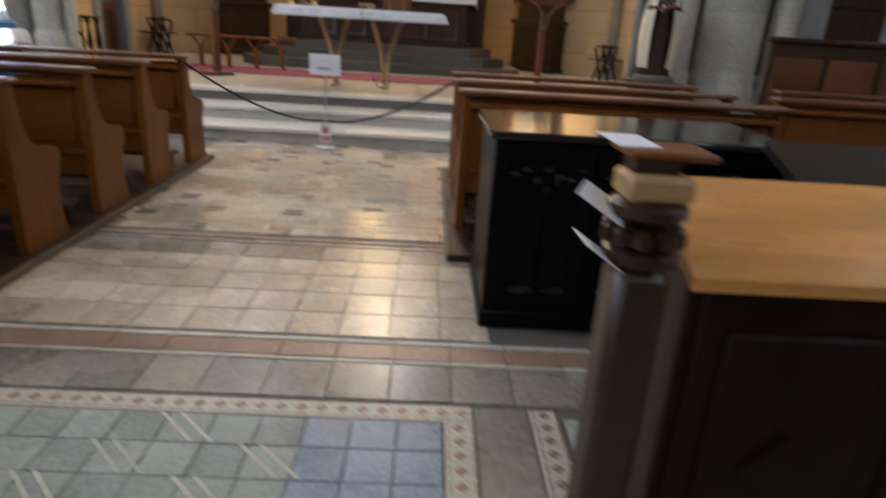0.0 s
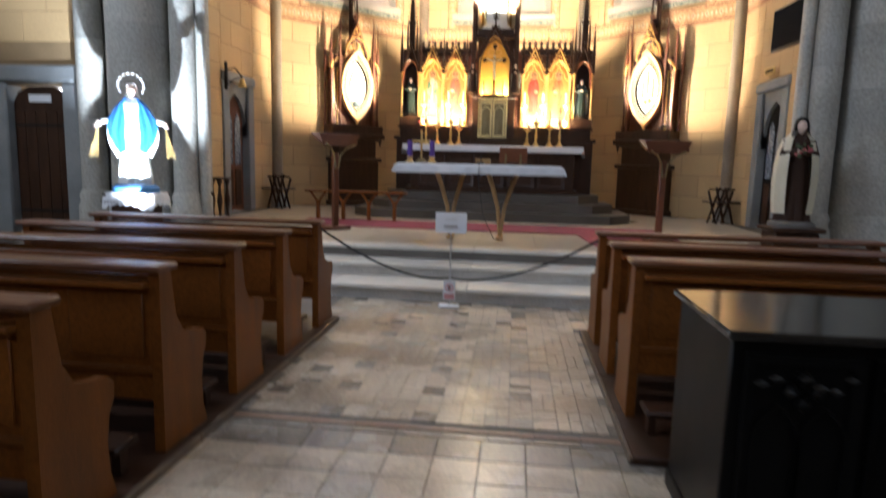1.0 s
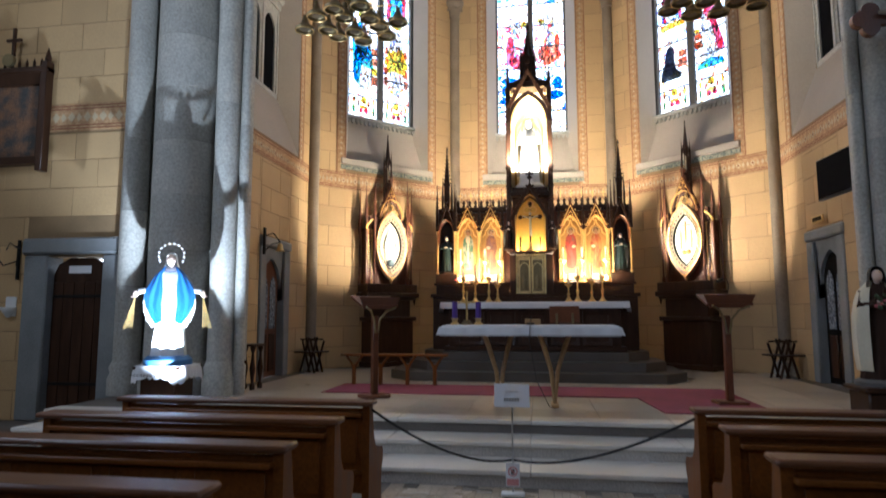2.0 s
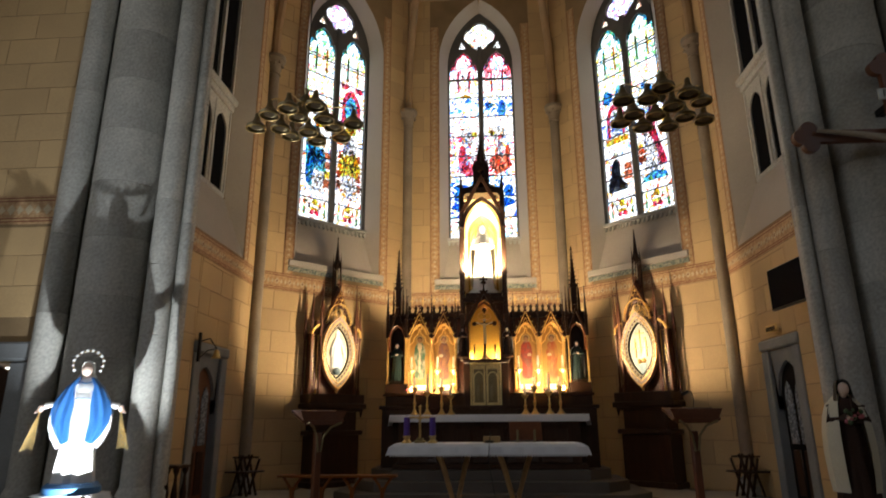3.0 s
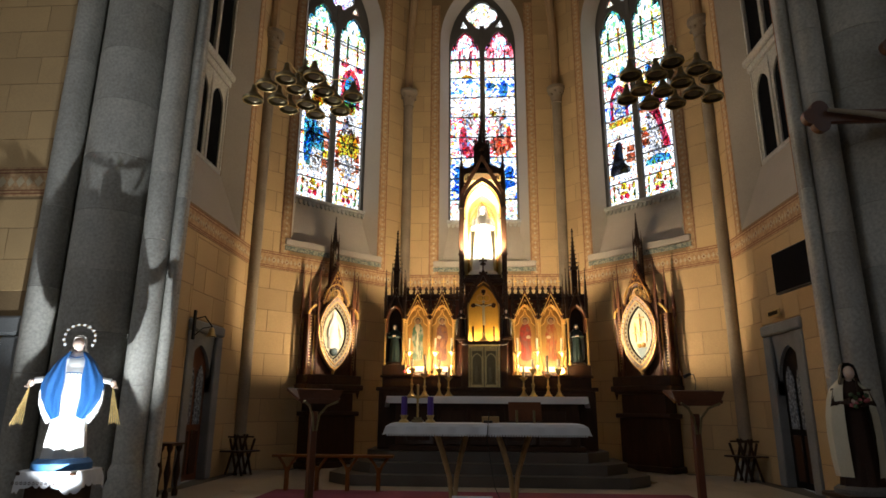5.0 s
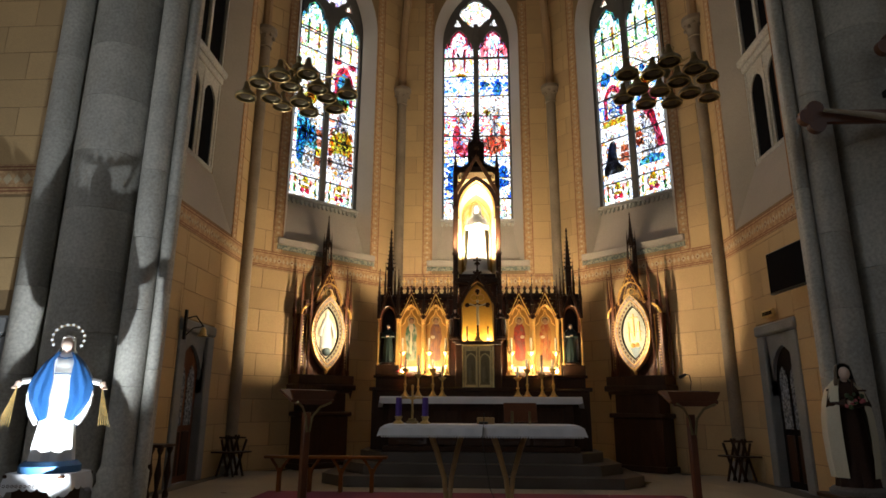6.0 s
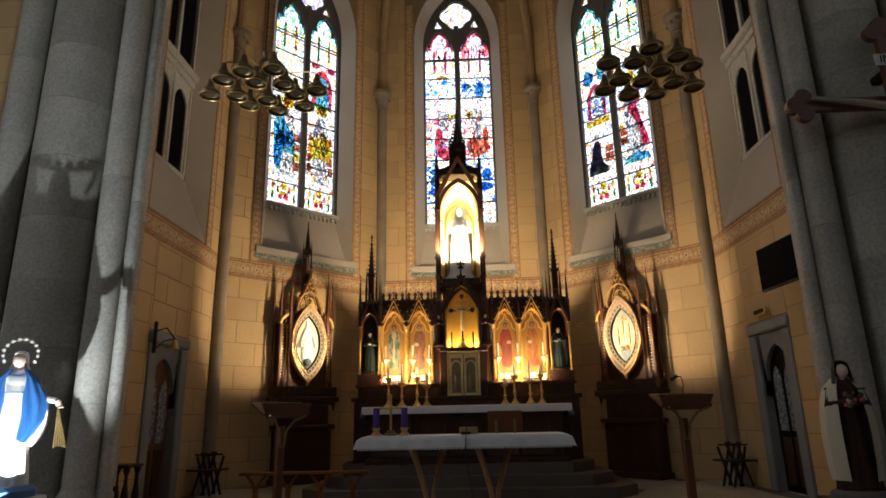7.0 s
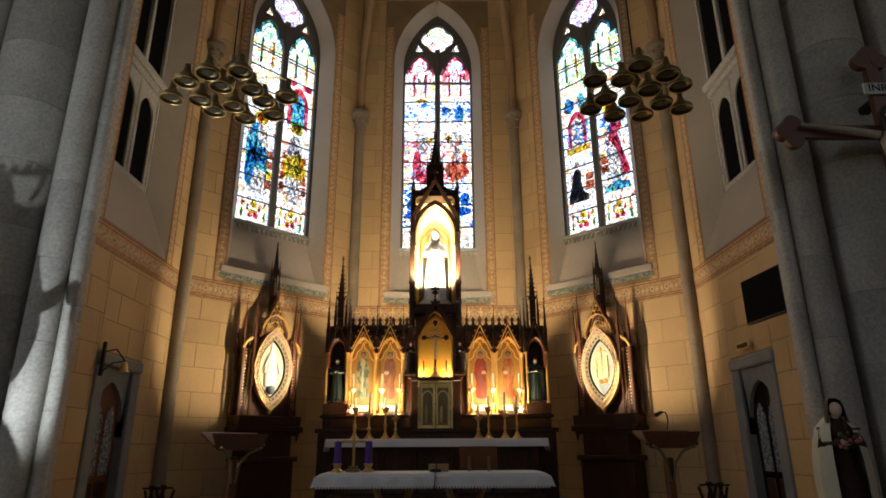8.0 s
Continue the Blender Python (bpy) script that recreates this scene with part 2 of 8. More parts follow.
# ---- mesh building ----
class Shape:
    """Collects simple solids into one mesh; the current material slot goes with each face."""

    def __init__(self):
        self.v, self.f, self.s, self.m, self.slot = [], [], [], [], 0

    def add(self, verts, faces, smooth=False):
        k = len(self.v)
        self.v += [tuple(p) for p in verts]
        for f in faces:
            self.f.append([k + i for i in f])
            self.s.append(smooth)
            self.m.append(self.slot)
        return self

    def box(self, x0, y0, z0, x1, y1, z1, c=0.0):
        if c <= 0:
            self.add([(x, y, z) for z in (z0, z1) for x, y in ((x0, y0), (x1, y0), (x1, y1), (x0, y1))],
                     [(3, 2, 1, 0), (4, 5, 6, 7), (0, 1, 5, 4), (1, 2, 6, 5), (2, 3, 7, 6), (3, 0, 4, 7)])
            return self
        a, b = [], ((x0, x0 + c, x1 - c, x1), (y0, y0 + c, y1 - c, y1), (z0, z0 + c, z1 - c, z1))
        ring = [(1, 0), (2, 0), (3, 1), (3, 2), (2, 3), (1, 3), (0, 2), (0, 1)]
        inner = [(1, 1), (2, 1), (2, 1), (2, 2), (2, 2), (1, 2), (1, 2), (1, 1)]
        for z, idx in ((0, inner), (1, ring), (2, ring), (3, inner)):
            a += [(b[0][i], b[1][j], b[2][z]) for i, j in idx]
        f = [tuple(range(7, -1, -1)), tuple(range(24, 32))]
        for r in range(3):
            f += [(r * 8 + i, r * 8 + (i + 1) % 8, r * 8 + 8 + (i + 1) % 8, r * 8 + 8 + i) for i in range(8)]
        return self.add(a, f)

    def tube(self, p, q, r, r2=None, n=8, caps=True):
        p, q = Vector(p), Vector(q)
        r2 = r if r2 is None else r2
        d = (q - p).normalized()
        u = d.orthogonal().normalized()
        w = d.cross(u)
        a = [c + (u * math.cos(t) + w * math.sin(t)) * k for c, k in ((p, r), (q, r2)) for t in [2 * math.pi * (i + 0.5) / n for i in range(n)]]
        f = [(i, (i + 1) % n, n + (i + 1) % n, n + i) for i in range(n)]
        self.add(a, f, n > 5)
        if caps:
            k = len(self.v) - 2 * n
            self.f += [[k + i for i in range(n - 1, -1, -1)], [k + n + i for i in range(n)]]
            self.s += [False, False]
            self.m += [self.slot, self.slot]
        return self

    def sweep(self, pts, r, n=6):
        pts = [Vector(p) for p in pts]
        a, f = [], []
        for i, p in enumerate(pts):
            d = (pts[min(i + 1, len(pts) - 1)] - pts[max(i - 1, 0)]).normalized()
            ref = Vector((0, 1, 0)) if abs(d.y) < 0.9 else Vector((1, 0, 0))
            u = d.cross(ref).normalized()
            w = d.cross(u)
            k = r(i / (len(pts) - 1)) if callable(r) else r
            a += [p + (u * math.cos(t) + w * math.sin(t)) * k for t in [2 * math.pi * j / n for j in range(n)]]
        for i in range(len(pts) - 1):
            f += [(i * n + j, i * n + (j + 1) % n, i * n + n + (j + 1) % n, i * n + n + j) for j in range(n)]
        f += [tuple(range(n)), tuple((len(pts) - 1) * n + j for j in range(n))]
        return self.add(a, f, True)

    def lathe(self, prof, at=(0, 0, 0), n=12, sx=1, sy=1, a0=0.0, smooth=True):
        a, f = [], []
        for r, z in prof:
            a += [(at[0] + r * sx * math.cos(t), at[1] + r * sy * math.sin(t), at[2] + z) for t in [a0 + 2 * math.pi * j / n for j in range(n)]]
        for i in range(len(prof) - 1):
            f += [(i * n + j, i * n + (j + 1) % n, i * n + n + (j + 1) % n, i * n + n + j) for j in range(n)]
        f += [tuple(range(n - 1, -1, -1)), tuple((len(prof) - 1) * n + j for j in range(n))]
        return self.add(a, f, smooth)

    def plate(self, pts, y0, y1):
        """A flat outline in x and z, from y0 (front) to y1."""
        n = len(pts)
        a = [(x, y0, z) for x, z in pts] + [(x, y1, z) for x, z in pts]
        f = [tuple(range(n)), tuple(range(2 * n - 1, n - 1, -1))]
        f += [(i, n + i, n + (i + 1) % n, (i + 1) % n) for i in range(n)]
        return self.add(a, f)

    def band(self, outer, inner, y0, y1, y2=None, closed=True):
        """A frame between two outlines with as many points each; y2: where the inner edge's front lies."""
        n = len(outer)
        y2 = y0 if y2 is None else y2
        a = [(x, y0, z) for x, z in outer] + [(x, y2, z) for x, z in inner] + [(x, y1, z) for x, z in outer] + [(x, y1, z) for x, z in inner]
        f = []
        for i in range(n if closed else n - 1):
            j = (i + 1) % n
            f += [(i, n + i, n + j, j), (n + i, 3 * n + i, 3 * n + j, n + j), (2 * n + i, i, j, 2 * n + j), (2 * n + j, 3 * n + j, 3 * n + i, 2 * n + i)]
        return self.add(a, f)

    def ball(self, c, r, n=8, sz=1.0):
        m = max(3, n // 2)
        return self.lathe([(max(0.02 * r, r * math.sin(math.pi * i / m)), -r * sz * math.cos(math.pi * i / m)) for i in range(m + 1)], c, n)

    def mesh(self, name, mats):
        me = bpy.data.meshes.new(name)
        me.from_pydata(self.v, [], self.f)
        for m in mats if isinstance(mats, (list, tuple)) else [mats]:
            me.materials.append(m)
        me.polygons.foreach_set("use_smooth", self.s)
        me.polygons.foreach_set("material_index", self.m)
        bm = bmesh.new()
        bm.from_mesh(me)
        bmesh.ops.recalc_face_normals(bm, faces=bm.faces)
        bm.to_mesh(me)
        bm.free()
        me.set_sharp_from_angle(angle=radians(38))
        return me


def part(name, shape, mats, parent=None, label="", at=None):
    ob = new(name, shape if isinstance(shape, bpy.types.Mesh) else shape.mesh(name, mats))
    ob.parent = parent
    if at is not None:
        ob.matrix_basis = at
    return tagged(ob, label)


def thing(name, at, label, category, group="", kind=""):
    ob = new(name)
    ob.empty_display_size = 0.1
    ob.matrix_basis = at
    return tagged(ob, label, category, group, kind)


def solid(name, shape, mats, label, category, group="", kind="", at=None):
    ob = part(name, shape, mats, None, "", at)
    return tagged(ob, label, category, group, kind)


def arch(w, z0, zs, za, n=8, x=0.0):
    """Outline of a pointed opening: half width w, foot z0, springing zs, apex za; from the left foot over the apex to the right foot."""
    h = za - zs
    c = (w * w - h * h) / (2 * w)
    r, top = w - c, math.atan2(h, -c)
    side = [(c + r * math.cos(top * i / n), zs + r * math.sin(top * i / n)) for i in range(n + 1)]
    return [(x - w, z0)] + [(x - a, z) for a, z in side] + [(x + a, z) for a, z in reversed(side[:-1])] + [(x + w, z0)]


def grown(pts, d, x=0.0, foot=True):
    """The outline of arch() set outward by d."""
    out = []
    for i, (a, z) in enumerate(pts):
        p, q = pts[max(0, i - 1)], pts[min(len(pts) - 1, i + 1)]
        t = Vector((q[0] - p[0], q[1] - p[1])).normalized()
        out.append((a - t.y * d, z + t.x * d * (0 if i in (0, len(pts) - 1) else 1)))
    return out


# ---- structure: walls of the apse ----
TOP = 15.0
BAND0, BAND1 = 4.68, 5.08
ROW, LONG, JOINT = 0.47, 0.86, 0.009
block_meshes = {}


def block(w, h):
    key = (round(w, 2), round(h, 2))
    if key not in block_meshes:
        block_meshes[key] = Shape().box(0, -0.008, 0, key[0], 0.006, key[1], 0.003).mesh("wall_block", OCHRE)
    return block_meshes[key]


def blocks(wall, areas, z0):
    """Courses of blocks over the given areas (x0, x1, z0, z1) of a wall's face."""
    for x0, x1, a0, a1 in areas:
        z, row = a0, int(round((a0 - z0) / ROW))
        while z < a1 - 0.06:
            h = min(ROW, a1 - z)
            x = x0 - (LONG / 2 if row % 2 else 0)
            while x < x1 - 0.02:
                p, q = max(x, x0), min(x + LONG, x1)
                if q - p > 0.05:
                    part("wall_block", block(q - p - JOINT, h - JOINT), None, wall, at=pose(p, 0, z))
                x += LONG
            z, row = z + ROW, row + 1


def frieze(wall, x0, x1, z0, z1):
    """A painted band: red lines, a dark ground and a row of pale scrolls and lozenges."""
    s = Shape().box(x0, -0.012, z0, x1, 0.01, z1)
    s.slot = 1
    for z in (z0 + 0.02, z0 + 0.06, z1 - 0.07, z1 - 0.02):
        s.box(x0, -0.016, z, x1, -0.011, z + 0.016)
    s.slot = 2
    zc, n = (z0 + z1) / 2, max(2, int((x1 - x0) / 0.3))
    step = (x1 - x0) / n
    for i in range(n):
        x = x0 + (i + 0.5) * step
        s.plate([(x - 0.06, zc), (x, zc - 0.07), (x + 0.06, zc), (x, zc + 0.07)], -0.016, -0.011)
        for k in (-1, 1):
            s.plate([(x + k * 0.075, zc - 0.01), (x + k * 0.11, zc - 0.06), (x + k * 0.14, zc - 0.01), (x + k * 0.11, zc + 0.06)], -0.016, -0.011)
        s.slot = 1
        s.plate([(x - 0.025, zc), (x, zc - 0.03), (x + 0.025, zc), (x, zc + 0.03)], -0.019, -0.015)
        s.slot = 2
    part("painted_frieze", s, [ORN, ORN_R, ORN_L], wall, "ochre band painted with red lines and pale scrolls")


def border(wall, pts, wide):
    """The painted upright border beside a window: ground, two lines and small studs."""
    x0, x1, z0, z1 = pts
    s = Shape().box(x0, -0.012, z0, x1, 0.006, z1)
    s.slot = 1
    for x in (x0 + 0.012, x1 - 0.028):
        s.box(x, -0.016, z0, x + 0.014, -0.011, z1)
    s.slot = 2
    z, i = z0 + 0.06, 0
    xc = (x0 + x1) / 2
    while z < z1 - 0.06:
        s.plate([(xc - 0.04, z), (xc, z - 0.035), (xc + 0.04, z), (xc, z + 0.035)], -0.016, -0.011)
        z += 0.13
    part("painted_border", s, [ORN, ORN_R, ORN_L], wall)


def wall_with_window(name, at, width, half, foot, spring, apex, depth, glass_half, label, block_top, win_x=0.0):
    """A wall of the apse whose window recess is splayed; local x runs along it and y outwards."""
    hw = width / 2
    o = arch(half, foot, spring, apex, 10, win_x)
    i = arch(glass_half + 0.05, foot + 0.18, spring, apex - (half - glass_half) * 0.9, 10, win_x)
    s = Shape()
    s.box(-hw - 0.25, 0, 0, hw + 0.25, 0.6, foot)
    s.box(-hw - 0.25, 0, foot, win_x - half, 0.6, TOP)
    s.box(win_x + half, 0, foot, hw + 0.25, 0.6, TOP)
    for (xa, za), (xb, zb) in zip(o[1:-2], o[2:-1]):
        s.add([(xa, 0, za), (xb, 0, zb), (xb, 0, TOP), (xa, 0, TOP), (xa, 0.6, za), (xb, 0.6, zb), (xb, 0.6, TOP), (xa, 0.6, TOP)],
              [(0, 1, 2, 3), (7, 6, 5, 4), (0, 4, 5, 1), (3, 2, 6, 7)])
    wall = solid(name, s, MORTAR, label, "wall", kind="structure", at=at)
    r = Shape()
    n = len(o)
    r.add([(x, -0.004, z) for x, z in o] + [(x, depth, z) for x, z in i], [(k, k + 1, n + k + 1, n + k) for k in range(n - 1)])
    part("window_reveal", r, PLASTER, wall, "smooth grey plaster reveal")
    return wall


OCT = [(-5.05, 13.65), (-2.1, 16.6), (2.1, 16.6), (5.05, 13.65)]
D45 = 4.17
SILL = 6.67
AT_C, AT_L, AT_R = pose(0.02, 16.6, 0), pose(-3.575, 15.125, 0, 0, 0, 45), pose(3.575, 15.125, 0, 0, 0, -45)
PALE = [(1.0, 0.85, 0.45), (0.7, 0.86, 1.0), (1.0, 0.62, 0.6), (0.75, 0.95, 0.7), (1.0, 0.75, 0.4)]
G_PALE = stained("pale_leaded_glass", PALE, 20.0, 0.66, (1, 1, 0.75))
G_TOP = stained("green_gold_canopy_glass", [(0.45, 0.8, 0.5), (1.0, 0.9, 0.4), (0.5, 0.85, 1.0), (0.6, 0.8, 0.6)], 22.0, 0.68, (1, 1, 0.5))
G_ROSE = stained("rose_canopy_glass", [(0.95, 0.35, 0.42), (1.0, 0.6, 0.65), (0.6, 0.8, 1.0)], 17.0, 0.55, (1, 1, 0.5))
G_LILAC = stained("lilac_rose_glass", [(0.75, 0.55, 0.95), (0.95, 0.45, 0.60), (0.5, 0.65, 1.0)], 20.0, 0.6)
G_SKY = stained("blue_cloud_glass", [(0.25, 0.55, 0.95), (0.6, 0.82, 1.0), (1.0, 0.85, 0.5), (0.12, 0.3, 0.85)], 18.0, 0.6)
G_FIG = stained("figure_field_glass", [(0.8, 0.4, 0.3), (1.0, 0.75, 0.3), (0.5, 0.65, 0.95), (0.8, 0.82, 0.9), (0.6, 0.5, 0.4)], 22.0, 0.72)
G_RED = stained("red_robe_field_glass", [(0.9, 0.15, 0.25), (0.9, 0.45, 0.5), (1.0, 0.75, 0.35), (0.45, 0.65, 0.95)], 19.0, 0.6)
T_BLUE, T_RED, T_GOLD = tint("blue_robe_glass", (0.06, 0.36, 0.90)), tint("crimson_robe_glass", (0.92, 0.12, 0.26)), tint("amber_robe_glass", (0.98, 0.62, 0.08))
T_DARK, T_WHITE, T_FLESH = tint("ink_blue_robe_glass", (0.03, 0.06, 0.11)), tint("white_robe_glass", (0.97, 0.98, 1.0)), tint("pale_rose_glass", (0.9, 0.65, 0.55))
T_ROSE, T_RUST = tint("rose_robe_glass", (0.86, 0.24, 0.36)), tint("rust_robe_glass", (0.78, 0.30, 0.18))
T_SKY, T_LILAC, T_SLATE = tint("sky_blue_glass", (0.16, 0.55, 1.0)), tint("pale_lilac_glass", (0.72, 0.72, 0.90)), tint("slate_blue_glass", (0.10, 0.16, 0.28))
T_TEALG = tint("turquoise_glass", (0.25, 0.62, 0.78))
T_BROWN, T_GREEN = tint("brown_glass", (0.55, 0.22, 0.10)), tint("green_glass", (0.15, 0.45, 0.2))


def blob(cx, cz, rx, rz, seed, n=14, top=1.0):
    """An uneven rounded outline for a piece of painted glass; top narrows its upper end."""
    rnd = random.Random(seed)
    out = []
    for i in range(n):
        a = 2 * math.pi * i / n
        k = 1 + rnd.uniform(-0.16, 0.16)
        w = 1 - (1 - top) * max(0.0, math.sin(a))
        out.append((cx + rx * k * w * math.cos(a), cz + rz * k * math.sin(a)))
    return out


def window(name, at, gw, spring, apex, rows, pieces, label, depth=0.42):
    """Two lights under a quatrefoil: stone tracery, leaded panes in rows, saddle bars, and larger pieces of coloured glass."""
    w = thing(name, at @ pose(0, depth, 0), label, "window", kind="structure")
    mull, lw = 0.075, (gw - 0.075) / 2
    apex_in = apex
    total = arch(gw + 0.02, SILL, spring, apex_in, 10)
    out = arch(gw + 0.30, SILL - 0.03, spring, apex_in + 0.3, 10)
    s = Shape().band(out, total, 0.0, 0.12, 0.03, closed=False)
    lights = []
    la = spring + (apex_in - spring) * 0.30
    for k in (-1, 1):
        cx = k * (mull + lw)
        lo = arch(lw, SILL, spring - 0.25, la, 8, cx)
        lights.append((cx, lo))
    s.box(-mull, 0, SILL, mull, 0.12, la + 0.2, 0.02)
    # tracery plate above the lights, pierced by the quatrefoil and two small spandrels
    zq = la + (apex_in - la) * 0.43
    rq = (apex_in - la) * 0.37
    quat = []
    for i in range(40):
        a = 2 * math.pi * (i + 0.5) / 40
        k = rq * (0.74 + 0.26 * abs(math.cos(2 * a)) ** 0.6)
        quat.append((k * math.cos(a), zq + k * math.sin(a)))
    ring = [(1.12 * x, zq + 1.12 * (z - zq)) for x, z in quat]
    s.band(ring, quat, 0.005, 0.1)
    for cx, lo in lights:
        s.band(grown(lo, 0.09), lo, 0.005, 0.1, closed=False)
    s.box(-0.03, 0.01, la - 0.1, 0.03, 0.1, zq - rq, 0.0)
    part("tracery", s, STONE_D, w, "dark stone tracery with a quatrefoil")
    # the web: one stone plate pierced by the quatrefoil, the two lights and small spandrel eyes
    low = la - 0.95
    side_l = [q for q in total if q[1] > low]
    outer = [(-gw - 0.02, low)] + side_l + [(gw + 0.02, low)]
    eyes = []
    for k in (-1, 1):
        ex, ez = k * 0.52, la + 0.22
        eyes.append([(ex - k * 0.12, ez - 0.10), (ex + k * 0.12, ez - 0.10), (ex + k * 0.03, ez + 0.16)])
    eyes.append([(-0.05, la - 0.02), (0.05, la - 0.02), (0, la - 0.13)])
    heads = []
    for k, (cx, lo) in zip((-1, 1), lights):
        zs = la - 0.58
        c = [(-lw, low + 0.004), (-lw, zs)]
        c += [(-lw + 0.10 - 0.10 * math.cos(a), zs + 0.17 * math.sin(a)) for a in (0.6, 1.2, 1.9, 2.4)]
        c += [(-lw * 0.62, zs + 0.24), (-lw * 0.52, zs + 0.40), (-lw * 0.2, zs + 0.52)]
        c += [(0, la)] + [(-x, z) for x, z in reversed(c)]
        heads.append([(cx + x, z) for x, z in c])
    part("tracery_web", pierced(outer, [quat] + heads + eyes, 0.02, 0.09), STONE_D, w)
    # panes: one to each row of each light
    for li, (cx, lo) in enumerate(lights):
        hgt = (la - 0.28 - SILL) / len(rows)
        for r, m in enumerate(rows):
            z0, z1 = SILL + r * hgt, SILL + (r + 1) * hgt
            if r < len(rows) - 1:
                pn = Shape().box(cx - lw, 0.055, z0, cx + lw, 0.062, z1)
            else:
                head = [p for p in lo if p[1] > z0] or lo
                pn = Shape().plate([(cx - lw, z0)] + head[(1 if head[0][1] <= z0 else 0):] + [(cx + lw, z0)], 0.055, 0.062)
            part("pane", pn, m, w).visible_shadow = False
            bar = Shape().box(cx - lw, 0.04, z1 - 0.018, cx + lw, 0.056, z1 + 0.018)
            if r < len(rows) - 1:
                part("saddle_bar", bar, IRON, w)
    part("pane", Shape().plate(quat, 0.055, 0.062), G_LILAC if name != "window_centre" else G_PALE, w, "quatrefoil of pale glass").visible_shadow = False
    for cx, hd in zip((lights[0][0], lights[1][0]), heads):
        inner = [(cx + (x - cx) * 0.80, z - (0.08 if z > la - 0.7 else 0)) for x, z in hd[1:-1]]
        rim = part("head_rim", Shape().band(hd[1:-1], inner, 0.050, 0.0525, closed=False), T_ROSE if name == "window_centre" else T_TEALG, w, "coloured rim of the light's head")
        rim.visible_shadow = False
        for dx in (-0.16, 0.16):
            part("canopy_slip", Shape().box(cx + dx - 0.035, 0.050, la - 1.35, cx + dx + 0.035, 0.0525, la - 0.62), T_ROSE if name == "window_centre" else T_GOLD if dx > 0 else T_GREEN, w).visible_shadow = False
    for k, e in zip((-1, 1, 0), eyes):
        part("pane", Shape().plate(e, 0.055, 0.062), T_FLESH if name != "window_centre" else T_WHITE, w).visible_shadow = False
    for i, (m, pts) in enumerate(pieces):
        ob = part("glass_piece", Shape().plate(pts, 0.050 - 0.0004 * i, 0.0503 - 0.0004 * i), m, w)
        ob.visible_shadow = False
    # sill with small round-headed dentils under it
    sl = Shape().box(-gw - 0.16, -0.12, SILL - 0.09, gw + 0.16, 0.1, SILL, 0.01)
    n = int((2 * gw + 0.2) / 0.115)
    for i in range(n):
        x = -gw - 0.1 + (i + 0.5) * (2 * gw + 0.2) / n
        sl.plate([(x - 0.042, SILL - 0.10), (x - 0.042, SILL - 0.16), (x, SILL - 0.21), (x + 0.042, SILL - 0.16), (x + 0.042, SILL - 0.10)], -0.10, -0.03)
    part("sill", sl, STONE, w, "grey stone sill with a row of dentils")
    pl = Shape()
    pl.add([(-gw - 0.26, 0.02, SILL - 0.06), (gw + 0.26, 0.02, SILL - 0.06), (gw + 0.26, -0.30, 5.42), (-gw - 0.26, -0.30, 5.42)], [(0, 1, 2, 3)])
    part("apron", pl, PLASTER, w, "sloping plaster apron")
    part("ledge", Shape().box(-gw - 0.42, -depth - 0.06, 5.28, gw + 0.42, -0.28, 5.44, 0.02), PLASTER, w)
    part("ledge_band", Shape().box(-gw - 0.42, -depth - 0.03, 5.16, gw + 0.42, -0.30, 5.27, 0.01), TEAL, w, "grey-green painted band")
    return w


def pierced(outer, holes, y0, y1):
    """A flat plate in x and z with openings through it, from y0 to y1."""
    bm = bmesh.new()
    for loop in [outer] + holes:
        vs = [bm.verts.new((x, y0, z)) for x, z in loop]
        for a, b in zip(vs, vs[1:] + vs[:1]):
            bm.edges.new((a, b))
    bmesh.ops.triangle_fill(bm, edges=bm.edges[:], use_beauty=True)
    ext = bmesh.ops.extrude_face_region(bm, geom=bm.faces[:])
    bmesh.ops.translate(bm, verts=[g for g in ext["geom"] if isinstance(g, bmesh.types.BMVert)], vec=(0, y1 - y0, 0))
    bm.verts.index_update()
    s = Shape().add([v.co[:] for v in bm.verts], [[v.index for v in f.verts] for f in bm.faces])
    bm.free()
    return s


GOWN = ((-0.10, 0), (0.11, 0), (0.125, 0.12), (0.09, 0.38), (0.105, 0.55), (0.075, 0.74), (0.03, 0.80), (-0.03, 0.80), (-0.075, 0.74), (-0.105, 0.55), (-0.08, 0.38), (-0.115, 0.14))
CAPE = ((-0.02, 0.82), (-0.10, 0.77), (-0.155, 0.58), (-0.145, 0.30), (-0.13, 0.09), (-0.05, 0.04), (-0.045, 0.20), (-0.01, 0.38), (0.06, 0.45), (0.03, 0.55), (-0.03, 0.66))
APRON = ((-0.13, 0.26), (-0.02, 0.30), (0.14, 0.27), (0.13, 0.48), (0.08, 0.60), (0.0, 0.55), (-0.09, 0.58), (-0.13, 0.46))
STOLE = ((0.02, 0.80), (0.10, 0.76), (0.12, 0.62), (0.06, 0.55), (0.09, 0.38), (0.15, 0.16), (0.17, 0.05), (0.09, 0.03), (0.06, 0.22), (0.01, 0.40), (-0.06, 0.52), (-0.02, 0.62))
KNEEL = ((-0.20, 0.0), (0.18, 0.0), (0.19, 0.10), (0.10, 0.16), (0.06, 0.34), (0.07, 0.50), (0.02, 0.60), (-0.06, 0.58), (-0.10, 0.44), (-0.14, 0.22), (-0.20, 0.10))


def cut(cx, z, h, outline, flip=1):
    return [(cx + flip * x * h, z + y * h) for x, y in outline]


